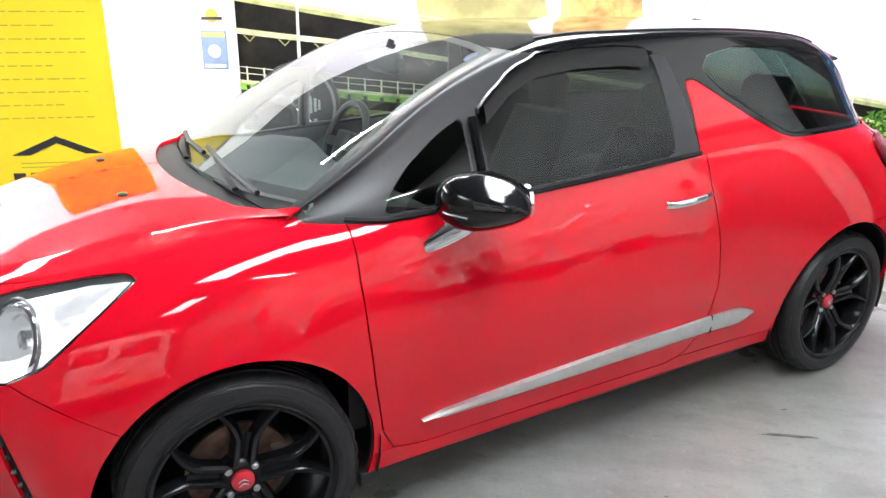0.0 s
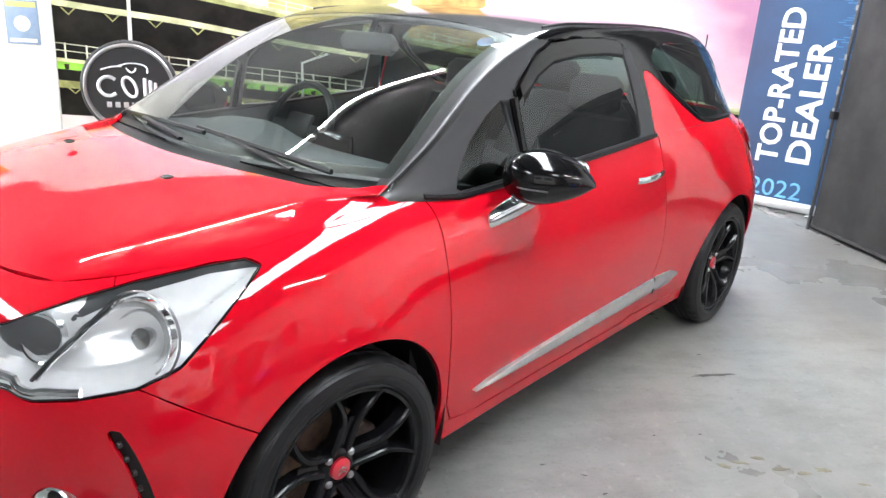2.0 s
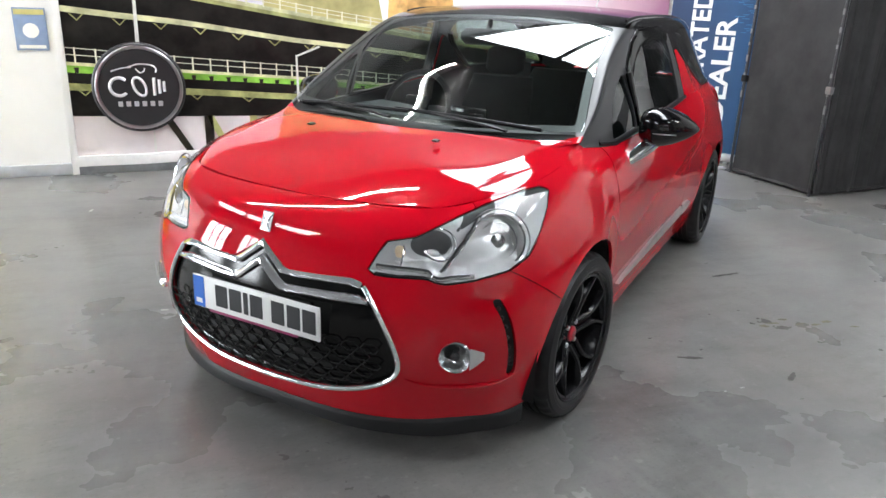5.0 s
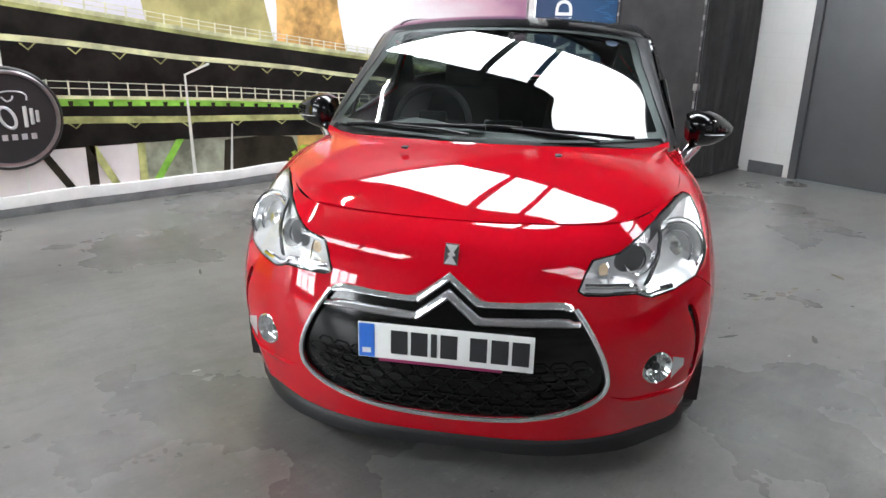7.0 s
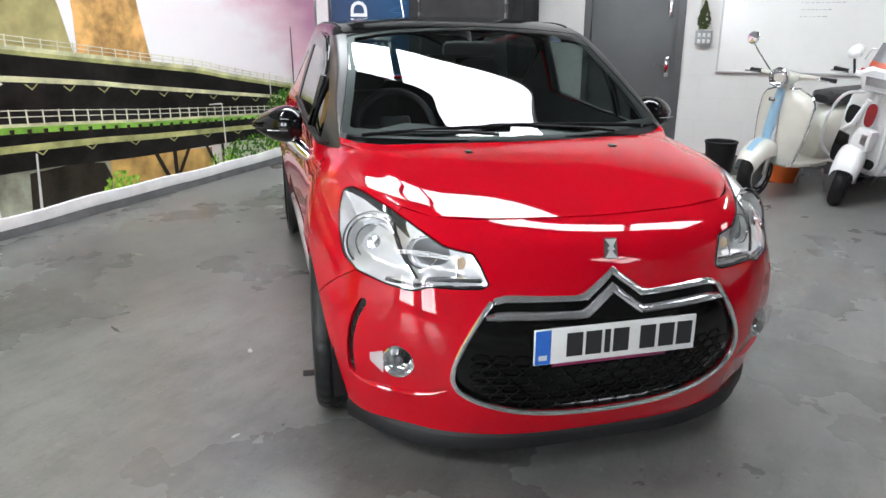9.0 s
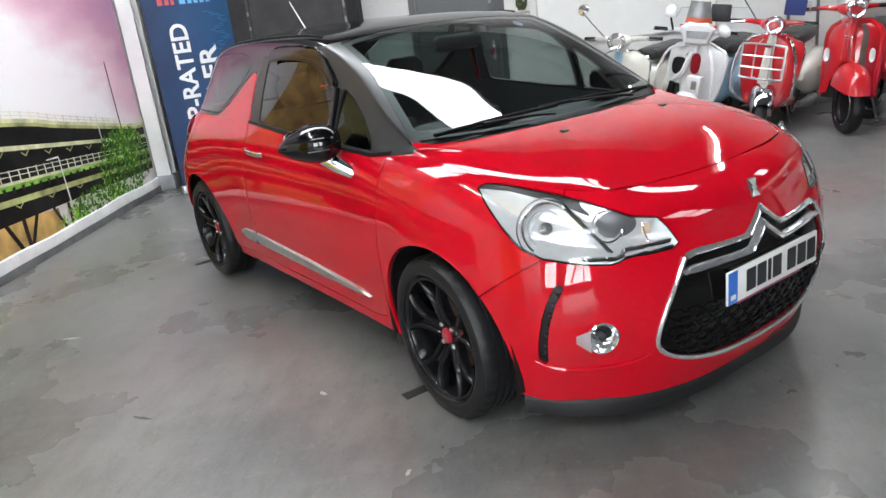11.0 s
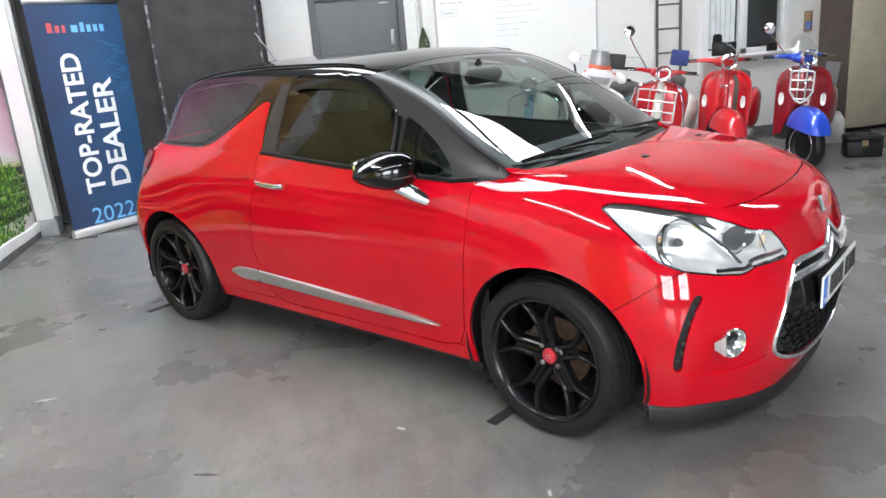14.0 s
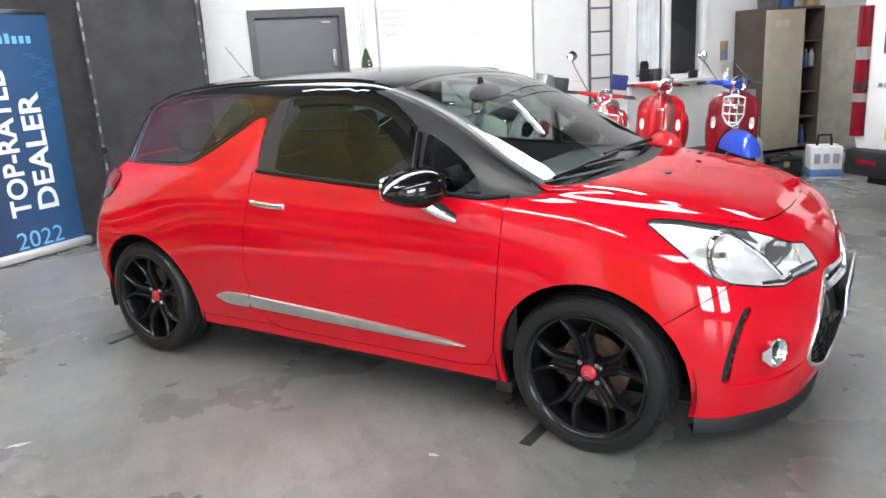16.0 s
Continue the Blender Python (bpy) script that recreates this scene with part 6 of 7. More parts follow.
# black curtains on a pole frame
def drape(pts, z0, z1, folds, depth, seed):
    rng = random.Random(seed)
    ph = [rng.uniform(0, 6) for _ in range(3)]
    rows = []
    n = 70
    L = [Vector(p) for p in pts]
    for i in range(n + 1):
        f = i / n * (len(L) - 1)
        k = min(int(f), len(L) - 2)
        p = L[k].lerp(L[k + 1], f - k)
        d = (L[k + 1] - L[k]).normalized()
        nn = Vector((-d.y, d.x))
        row = []
        for z in np.linspace(z0, z1, 9):
            o = depth * (math.sin(i / n * folds * 6.28 + ph[0] + .3 * math.sin(z * 2)) * .6 + math.sin(i / n * folds * 15 + ph[1]) * .25 + .5 * math.sin(z * 2.2 + i * .05 + ph[2])) * (.5 + .5 * math.sin(math.pi * i / n) ** .3)
            row.append((p.x + nn.x * o, p.y + nn.y * o, z))
        rows.append(row)
    return grid(rows)


for pts, nm, folds, dp, sd in (([(3.30, 1.72), (3.28, .82)], "black studio curtain hanging flat from a pole frame", 2, .010, 2), ([(3.27, .80), (3.75, .79), (4.25, .80)], "black curtain end gathered against the white wall", 5, .03, 5), ([(3.86, 2.95), (3.62, 1.76)], "black studio curtain behind the blue banner", 3, .02, 9)):
    cu = thing("curtain", None, nm, "curtain", "black curtains")
    part("fabric", drape(pts, .02, 3.0, folds, dp, sd), CURTAIN, cu)
    part("hem", tube([(x, y, .03) for x, y in pts], .016, 6), CURTAIN, cu)
    part("top_tape", tube([(x, y, 3.0) for x, y in pts], .018, 6), CURTAIN, cu)
TAPEGREY = mat("dull_grey_tape", (0.22, 0.22, 0.225), 0.5)
for y, x in ((.81, 3.26), (1.73, 3.28)):
    st = thing("curtain_pole", pose(x, y, 0), "dark metal pole holding the black curtain", "pole", "curtain poles")
    part("tube", tube([(0, 0, 0), (0, 0, 3.05)], .014, 10), mat("dark_grey_pole", (0.07, 0.07, 0.075), 0.4, 0.6), st)
    part("clamp", box(-.024, .024, -.024, .024, .84, .90, .006), STEEL if y < 1 else PLASTIC, st)
    rng = random.Random(int(y * 10))
    for k in range(14):
        z = .7 + k * .15 + rng.uniform(-.04, .04)
        part("tape_scrap", box(-.018, -.013, -.008, .010, z, z + rng.uniform(.02, .07)), TAPEGREY, st, smooth=False)
solid("curtain_rail", tube([(3.86, 2.98, 3.02), (3.29, 1.73, 3.04), (3.26, .81, 3.04), (4.25, .76, 3.04)], .016, 8), mat("dark_rail", (0.05, 0.05, 0.05), 0.4, 0.5), "dark metal rail the black curtains hang from", "curtain rail")

# ---- along the white wall ----
lad = thing("wall_ladder", None, "dark grey steel ladder fixed to the white wall", "ladder")
LADM = mat("grey_ladder_steel", (0.13, 0.13, 0.135), 0.5, 0.5)
for y in (-3.65, -3.95):
    part("stile", box(X1 - .09, X1 - .06, y - .012, y + .012, .12, 4.2, .004), LADM, lad)
for k in range(15):
    part("rung", tube([(X1 - .075, -3.95, .3 + k * .27), (X1 - .075, -3.65, .3 + k * .27)], .011, 8), LADM, lad)
for z in (.6, 2.2, 3.8):
    for y in (-3.65, -3.95):
        part("bracket", box(X1 - .062, X1 - .001, y - .015, y + .015, z, z + .03), LADM, lad, smooth=False)
# inner window to the office
UPVC = mat("white_upvc", (0.78, 0.78, 0.78), 0.3, vary=0.03)
win = thing("window_1", None, "white framed inner window with vertical blinds", "window", kind="structure")
fx0, fx1 = X1 - .02, X1 + .07
for nm, g in (("window_frame", box(fx0, fx1, WIN_Y0, WIN_Y0 + .07, WIN_Z0, WIN_Z1, .006)), ("window_frame", box(fx0, fx1, WIN_Y1 - .07, WIN_Y1, WIN_Z0, WIN_Z1, .006)), ("window_frame", box(fx0, fx1, -4.86, -4.77, WIN_Z0, WIN_Z1, .006)),
              ("window_frame", box(fx0, fx1, WIN_Y0 + .07, WIN_Y1 - .07, WIN_Z0, WIN_Z0 + .06, .006)), ("window_frame", box(fx0, fx1, WIN_Y0 + .07, WIN_Y1 - .07, WIN_Z1 - .07, WIN_Z1, .006)), ("window_sill", box(X1 - .14, X1 + .02, WIN_Y0 - .06, WIN_Y1 + .06, WIN_Z0 - .035, WIN_Z0, .006)), ("window_trim", box(X1 - .03, X1 - .002, WIN_Y1, WIN_Y1 + .06, WIN_Z0 - .4, WIN_Z1 + .1, .005))):
    part(nm, g, UPVC, win)
for a, b in ((WIN_Y0 + .07, -4.86), (-4.77, WIN_Y1 - .07)):
    pn = part("pane", box(X1 + .03, X1 + .036, a, b, WIN_Z0 + .06, WIN_Z1 - .07), glass_mat("office_glass", (0.94, 0.96, 0.96)), win, smooth=False)
    pn.visible_shadow = False
BLIND = mat("white_blind_slat", (0.86, 0.86, 0.88), 0.6)
for y in [-4.385 - k * .066 for k in range(6)]:
    part("blind_slat", moved(box(-.002, .002, -.026, .026, 1.1, 2.2), pose(X1 + .062, y, 0, 0, 0, -30 + 9 * math.sin(y * 31))), BLIND, win, smooth=False)
solid("office_recess", join(box(X1 + .9, X1 + .95, WIN_Y0 - .6, WIN_Y1 + .6, .6, 2.8), box(X1 + .2, X1 + .9, WIN_Y0 - .65, WIN_Y0 - .6, .6, 2.8), box(X1 + .2, X1 + .9, WIN_Y1 + .6, WIN_Y1 + .65, .6, 2.8), box(X1 + .2, X1 + .95, WIN_Y0 - .6, WIN_Y1 + .6, .55, .6), box(X1 + .2, X1 + .95, WIN_Y0 - .6, WIN_Y1 + .6, 2.8, 2.85)), mat("office_grey", (0.09, 0.092, 0.097), 0.7), "plain grey office space behind the inner window", "recess", "structure", smooth=False)
ca = thing("desk_caddy", pose(X1 - .09, -4.50, WIN_Z0), "black plastic caddy with a raised back on the window sill", "caddy")
part("tray", box(-.045, .045, -.15, .13, 0, .15, .012), PLASTIC, ca)
part("raised_back", loft([ring(.03, .06, z, .008, w, 12, 3, "z") for z, w in ((.14, .065), (.22, .062), (.25, .04))]), PLASTIC, ca)
solid("carton", box(X1 - .12, X1 - .06, -5.21, -5.10, WIN_Z0, WIN_Z0 + .10, .006), PLASTIC, "small black carton on the window sill", "box")
# waste bin by the whiteboard
bn = thing("waste_bin", pose(3.92, -1.2, 0), "black plastic waste bin by the white wall", "bin")
part("body", lathe([(0, .005), (.12, .005), (.15, .29), (.155, .30), (.145, .295), (.115, .02), (0, .02)], 28, "z"), PLASTIC, bn)
part("liner_rim", lathe([(.150, .285), (.160, .30), (.150, .31), (.142, .30)], 28, "z"), PLASTIC, bn)
pt = thing("hanging_plant", pose(X1 - .05, -.90, 1.34), "dark green drooping plant hung on cords above the switch box", "plant")
rng = random.Random(5)
lv = []
for _ in range(240):
    f = rng.random() ** .8                       # 0 at the foot, 1 at the tip
    half = .062 * math.sin(min(1, f * 2.4 + .25) * math.pi / 2) * (1 - f ** 2.2)
    x, y, z = rng.uniform(-.035, .012) * (1 - f), rng.uniform(-1, 1) * half, .004 + .25 * f
    a, s = math.pi / 2 + rng.gauss(0, .5), rng.uniform(.014, .028)
    lv.append(([(x, y + s * math.cos(a), z + s * math.sin(a)), (x - .006, y + .4 * s * math.cos(a + 1.6), z + .4 * s * math.sin(a + 1.6)), (x, y - s * math.cos(a), max(.0, z - s * math.sin(a))), (x + .004, y - .4 * s * math.cos(a + 1.6), z - .4 * s * math.sin(a + 1.6))], [(0, 1, 2, 3)]))
tagged(part("leaves", join(*lv), mat("plant_leaf", (0.045, 0.062, 0.018), 0.5, vary=0.5, scale=40), pt, smooth=False), kind="stuff")
for y in (-.012, .012):
    part("cord", tube([(.03, y, .20), (.034, y * 2, .55), (.036, y * 2.5, 1.0)], .003, 6), mat("pale_cord", (0.42, 0.41, 0.36), 0.7), pt)


# ---- scooters ----
CREAM = mat("cream_paint", (0.66, 0.65, 0.58), 0.3, coat=0.8, vary=0.04)
SCRED = mat("scooter_red_paint", (0.54, 0.006, 0.014), 0.3, coat=1.0, vary=0.05)
SCDARKRED = mat("scooter_deep_red_paint", (0.22, 0.004, 0.012), 0.28, coat=1.0, vary=0.05)
SCBLUE = mat("scooter_blue_paint", (0.01, 0.06, 0.50), 0.28, coat=1.0, vary=0.05)
PALEBLUE = mat("pale_blue_paint", (0.30, 0.50, 0.66), 0.3, coat=0.8, vary=0.05)
SCWHITE = mat("scooter_white_paint", (0.74, 0.74, 0.74), 0.3, coat=0.8, vary=0.03)
VINYL = mat("black_seat_vinyl", (0.02, 0.02, 0.021), 0.45, vary=0.2, scale=20, bscale=120, bstr=0.2)
STRIPE = mat("grey_brown_stripe", (0.10, 0.075, 0.065), 0.45)
SMOKEGREY = mat("smoke_grey_acrylic", (0.16, 0.16, 0.165), 0.25)
RACKWHITE = mat("bright_rack_steel", (0.72, 0.71, 0.70), 0.25, 0.5)
FLYCLEAR = glass_mat("clear_screen", (0.85, 0.87, 0.87))


def sc_tyre(r, w):
    return lathe([(r * .55, -w * .8), (r * .75, -w), (r * .92, -w * .85), (r, -w * .35), (r, w * .35), (r * .92, w * .85), (r * .75, w), (r * .55, w * .8)], 36)


def scooter(m, label, shield, fender, body, headset, seat_m=None, spine=None, wall=False, rack=None, screen=None, rect=False, mirrors=(), bags=(), modern=False, stripe=False, crash=None, steer=0, flash=None, pods=False, edge=None, tall=.20):
    """A classic step-through scooter; it faces -x, its front wheel stands at the origin."""
    t = thing("scooter", m, label, "scooter", "parked scooters")
    R = .242 if modern else .215
    st = pose(.12, 0, 0) @ pose(0, 0, 0, 0, 0, steer) @ pose(-.12, 0, 0)   # turned front wheel
    sh_ = st @ pose(0, 0, .05) if modern else st   # turned handlebar
    for x, nm in ((0, "front_wheel"), (1.27, "rear_wheel")):
        w = part(nm, sc_tyre(R, .055), RUBBER, t, "black tyre", m=(st if x == 0 else pose(0, 0, 0)) @ pose(x, 0, R))
        part("rim", lathe([(R * .62, -.03), (R * .66, -.045), (R * .6, -.045), (R * .5, -.02), (R * .2, -.03), (0, -.035)] + [(0, .035), (R * .2, .03), (R * .5, .02), (R * .6, .045), (R * .66, .045), (R * .62, .03)], 28), STEEL if not modern else PLASTIC, w)
        part("rim_lip", lathe([(R * .66, .046), (R * .69, .050), (R * .66, .054), (R * .63, .050)], 30), CHROME, w)
        part("rim_lip", lathe([(R * .66, -.046), (R * .69, -.050), (R * .66, -.054), (R * .63, -.050)], 30), CHROME, w)
        if wall:
            part("white_wall", lathe([(R * .72, -.0545), (R * .86, -.052), (R * .86, -.050), (R * .72, -.052)], 32), mat("white_tyre_band", (0.6, 0.58, 0.5), 0.6), w)
    part("fork", tube([(0, -.075, R), (.03, -.075, R + .15), (.12, -.03, .60), (.19, 0, .92)], .022, 8), STEEL, t, m=st)
    # front mudguard: a deep shell over the wheel
    rows = []
    if modern:
        for f in np.linspace(-1, 1, 17):
            x = -.02 + .235 * f
            prof = max(.0, 1 - abs(f) ** 2.6) ** .55
            base = .40 - .035 * max(0, -f) + .02 * max(0, f)
            wd = .055 + .075 * prof
            rows.append([(x, wd * b, base + .205 * prof * max(.0, 1 - abs(b) ** 2.6) ** .6) for b in np.linspace(-1, 1, 15)])
    else:
        for a in np.linspace(.5, 2.7, 15):
            rr = R + .022 + .03 * max(0, math.sin(a)) ** 2
            wd = .072 + .035 * max(0, math.sin(a))
            row = []
            for b in np.linspace(-1, 1, 11):
                drop = .13 * abs(b) ** 3 * (.45 + .55 * max(0, math.sin(a)))
                row.append((-math.cos(a) * (rr - .02 * abs(b) ** 3) * (1.05 if math.cos(a) > 0 else 1.0) + .02, wd * math.sin(b * 1.5), R + .02 + math.sin(a) * rr - drop))
            rows.append(row)
    fd = part("mudguard", grid(rows), fender, t, m=st)
    if flash:
        part("fender_flash", grid([[(x - .004, y, z + .004) for x, y, z in row[4:7]] for row in rows[2:10]]), flash, t, "pale blue flash", m=st)
    # leg shield: a bowed sheet, broad at mid height
    def shield_pt(v, u, back=0.0):
        if modern:   # full, convex shield with an arch over the mudguard
            low = .30 + .30 * max(0, 1 - (abs(u) / .80) ** 2.2)
            z = low + (.93 - low) * v
            h = (z - .30) / .63
            half = .213 * (.95 + .05 * math.sin(min(1, h * 1.3) * math.pi * .5)) * (1 if h < .74 else max(.12, 1 - ((h - .74) / .28) ** 2.6) ** .42)
            return (.21 - .13 * max(0, 1 - abs(u) ** 2.6) * (.75 + .25 * math.sin(math.pi * h)) + .05 * h + back, u * half, z)
        z = .30 + .60 * v
        half = .26 * (0.62 + .38 * math.sin(min(1, v * 1.15 + .18) * math.pi * .5)) * (1 if v < .82 else math.sqrt(max(.10, 1 - ((v - .82) / .19) ** 2)))
        y = u * half
        x = .155 - .065 * (1 - u * u) * (.6 + .4 * v) + .06 * v + .035 * abs(u) ** 6 + back
        return (x, y, z)
    frontg = [[shield_pt(v, u) for u in np.linspace(-1, 1, 17)] for v in np.linspace(0, 1, 13)]
    backg = [[shield_pt(v, u, .03 if not modern else .07) for u in np.linspace(-1, 1, 17)] for v in np.linspace(0, 1, 13)]
    rimg = [shield_pt(v, 1) for v in np.linspace(0, 1, 13)] + [shield_pt(1, u) for u in np.linspace(1, -1, 17)[1:]] + [shield_pt(v, -1) for v in np.linspace(1, 0, 13)[1:]]
    part("leg_shield", join(grid(frontg), grid(backg)), shield, t)
    part("shield_edge", tube([(x + .012, y, z) for x, y, z in rimg], (.022 if edge else .012) if not modern else .03, 7), edge or (CHROME if not modern else shield), t)
    sp = spine or shield
    if modern:
        part("wheel_arch_liner", grid([[(.155 + .02 * abs(u), u * .20, .28 + v * (.04 + .28 * max(0, 1 - (abs(u) / .84) ** 2.2))) for u in np.linspace(-1, 1, 13)] for v in np.linspace(0, 1, 5)]), PLASTIC, t, "black inner lining")
        for k in range(4):
            part("vent_slot", box(.058, .072, -.028 + .01 * (k % 2), .012 + .008 * (k % 2), .66 + k * .035, .668 + k * .035, .002), PLASTIC, t, m=pose(0, 0, 0))
    if modern:
        part("horn_cover_ridge", tube(spline([(.075, 0, .62), (.05, 0, .72), (.075, 0, .86), (.10, 0, .92)], 4), .012, 8), sp, t)
    part("horn_cover", loft([ring(.10 + .05 * f - .022 * math.sin(math.pi * f), 0, (.62 + .33 * f) if modern else (.40 + .50 * f), .03, .055 - .022 * f, 14, 2.6, "z") for f in np.linspace(0, 1, 7)]), sp, t)
    part("badge", box(.055, .075, -.03, .03, .80, .83, .004), CHROME, t)
    if stripe:
        part("stripe", grid([[(shield_pt(v, u)[0] - .004, shield_pt(v, u)[1], shield_pt(v, u)[2]) for u in (-.62, -.55, -.48, -.41)] for v in np.linspace(.05, .97, 12)]), STRIPE, t, "grey-brown stripe")
    # steering head with lamp and grips
    part("headset", loft([ring(.20 + dx, 0, .985 + dz, .075 * k + .03, .05 * k, 16, 2.3) for dx, dz, k in ((-.12, .0, .55), (-.09, .0, .95), (-.03, .005, 1.1), (.05, .01, .8), (.09, .01, .35))]), headset, t, m=sh_)
    part("headset_neck", loft([ring(.19, 0, z, .05, .055, 14, 2.2, "z") for z in (.86, .92, 1.0)]), headset, t)
    for s in (-1, 1):
        part("handlebar", tube([(.20, s * .06, .995), (.22, s * .19, 1.005), (.255, s * .25, 1.0)], [.03, .02, .016], 9), headset, t, m=sh_)
        part("grip", tube([(.25, s * .245, 1.0), (.285, s * (.36 if not modern else .33), .995)], .018, 9), RUBBER, t, m=sh_)
        part("lever", tube([(.19, s * .24, 1.005), (.205, s * .37, .99)], .006, 6), CHROME, t, m=sh_)
        if modern:
            part("indicator", loft([ring(.135 + .03 * (1 - k), s * .180, .66, .02 * k + .004, .052 * k + .008, 12) for k in (.3, 1, .3)]), PLATEWHITE, t)
    if rect:
        face = [(-.155, .055), (-.105, -.085), (.105, -.085), (.155, .055), (.085, .10), (-.085, .10)]
        hl = part("headlamp_nacelle", loft([[(x, y * k, 1.0 + z * k) for y, z in face] for x, k in ((.045, .80), (.055, .93), (.09, 1), (.20, .9), (.27, .5))]), headset, t, "angular white lamp housing", smooth=False, m=sh_)
        part("headlamp_lens", loft([[(x, y, z) for y, z in ((-.085, .965), (.085, .965), (.10, 1.03), (-.10, 1.03))] for x in (.036, .06)]), STEEL, hl, smooth=False)
    else:
        hl = part("headlamp", lathe([(.078, .02), (.08, -.02), (.07, -.03), (.066, -.022), (.04, .0), (0, .01)], 26, "x"), CHROME, t, "round chrome headlamp", m=sh_ @ pose(.085, 0, .99))
        part("lamp_glass", lathe([(.068, -.026), (.04, -.038), (0, -.042)], 24, "x"), CLEAR, hl)
    for s, h in mirrors:
        mi = part("mirror", lathe([(0, -.014), (.046, -.008), (.054, .004), (.047, .014), (0, .016)], 20, "x"), CHROME, t, "round chrome mirror", m=sh_ @ pose(.22, s * (.36 if not modern else .33), 1.02 + h, 0, 10, 0))
        part("mirror_stem", tube([(.015, 0, -.03), (.02, -s * .06, -h * .4), (.03, -s * (.22 if not modern else .18), -h - .01)], .006, 6), CHROME, mi)
    if pods:
        for s in (-1, 1):
            mp = part("mirror", loft([ring(.17 + .16 * f, s * (.25 - .02 * f), (1.14 if s > 0 else 1.0) + .05 * f, .055 * k, .042 * k, 14, 2.3) for f, k in ((0, .3), (.1, .85), (.4, 1), (.75, .8), (1, .25))]), headset, t, "white mirror shell", m=sh_)
            part("mirror_stem", tube([(.22, s * .24, 1.12 if s > 0 else .99), (.21, s * .20, 1.0)], .010, 7), PLASTIC, mp)
            part("side_flash", box(.085, .10, s * .12 - .035, s * .12 + .035, 1.045, 1.075, .004), SCRED, hl)
        part("red_panel", loft([ring(.072 - .03 * k, -.075, .755, .042 * k + .004, .085 * k + .006, 18, 2.6) for k in (.35, .8, 1, .7, .2)][:3]), SCDARKRED, t, "dark red oval panel")
        for y0, z0, w, h in ((.10, .70, .07, .16), (.13, .40, .06, .20), (-.16, .38, .05, .08)):
            part("cut_out", loft([ring(.115 - .02 * k + .04 * abs(y0), y0, z0, w * k, h * .5 * k, 16, 3) for k in (.6, .9, 1)]), PLASTIC, t, "dark opening in the shield")
        part("horn_box", box(.02, .11, -.16, -.02, .48, .65, .02), SCWHITE, t, "white horn housing")
        part("horn_grille", box(.015, .022, -.13, -.08, .53, .61, .003), STEEL, t)
        part("side_panel", prism([(.04, .44), (.16, .46), (.15, .56), (.06, .55)], .02, lambda a, b, d: (.06 + d, a, b)), BLACKGLOSS, t, "gloss black panel")
        part("centre_bar", tube([(.05, -.02, .86), (.03, .03, .66), (.06, .12, .58)], .022, 8), SCWHITE, t)
        part("screen_band", grid([[(.062 + .12 * v + .05 * u * u, u * (.115 - .03 * v), 1.09 + .17 * v) for u in np.linspace(-1, 1, 9)] for v in (0, .12, .26)]), mat("orange_red_band", (0.42, 0.06, 0.02), 0.4), t, "orange-red band", m=sh_)
    for s, z, mt in bags:
        part("cover_bag", box(.16, .20, s * .25 - .085, s * .25 + .085, z, z + .15, .012), mt, t, "small square cover hung on the handlebar", m=sh_)
        part("bag_rail", tube([(.2, s * .12, z + .13), (.2, s * .44, z + .11), (.22, s * .46, z + .02)], .005, 6), STEEL, t, m=sh_)
    # floor, rear body, cowls, seat
    part("floorboard", loft([ring(x, 0, .30 - .02 * math.sin((x - .2) * 3), w, .025, 16, 5) for x, w in ((.17, .18), (.25, .20), (.5, .20), (.66, .17))]), RUBBER if modern else shield, t)
    part("rear_body", loft([ring(x, 0, z, w, h, 20, 3.0) for x, z, w, h in ((.60, .44, .10, .16), (.70, .50, .15, .24), (.95, .56, .17, .24), (1.25, .58, .16, .20), (1.48, .57, .10, .13), (1.55, .56, .04, .05))]), body, t)
    for s in (-1, 1):
        part("side_cowl", loft([ring(x, s * (.17 + .03 * k), .48 + .02 * k, (.07 if modern else .11) * k + .01, .20 * k + .01, 18, 2.4) for x, k in ((.70, .15), (.78, .7), (.95, 1), (1.15, 1.05), (1.35, .85), (1.5, .4), (1.56, .1))]), body, t)
    part("seat", loft([ring(x, 0, z, w, h, 18, 3.0) for x, z, w, h in ((.62, .80, .07, .03), (.66, .81, .12, .055), (.85, .815, .15, .06), (1.05, .825, .15, .055), (1.3, .835, .13, .055), (1.38, .83, .08, .03))]), seat_m or VINYL, t, "black vinyl seat" if not seat_m else "")
    part("tail_lamp", box(1.52, 1.58, -.05, .05, .60, .68, .012), LAMPRED, t)
    part("stand", tube([(.74, -.16, .0), (.72, -.10, .20), (.72, .10, .20), (.74, .16, .0)], .012, 7), STEEL, t)
    part("exhaust", tube([(.9, -.16, .18), (1.2, -.18, .16), (1.45, -.18, .17)], [.03, .05, .05], 10), STEEL, t)
    if rack:
        mt = rack
        zr = .57 if not modern else .68
        sc = .85 if not modern else .48
        low = .17 if not modern else .10
        for z, w in ((zr + .07, .20), (zr + .17, .20)) if not modern else ((zr, low), (zr + .085, .19), (zr + .17, .19), (zr + .25, .17)):
            part("rack_bar", tube([(-.06, -w * sc, z), (-.075, 0, z), (-.06, w * sc, z)], .0075, 6), mt, t)
        for y in (-.08, .08) if not modern else (-.07, .07):
            part("rack_upright", tube([(.03, y * sc, zr - .03), (-.062, y * sc, zr - .02), (-.07, y * sc, zr + .26), (.06, y * .8 * sc, zr + .30)], .0065, 6), mt, t)
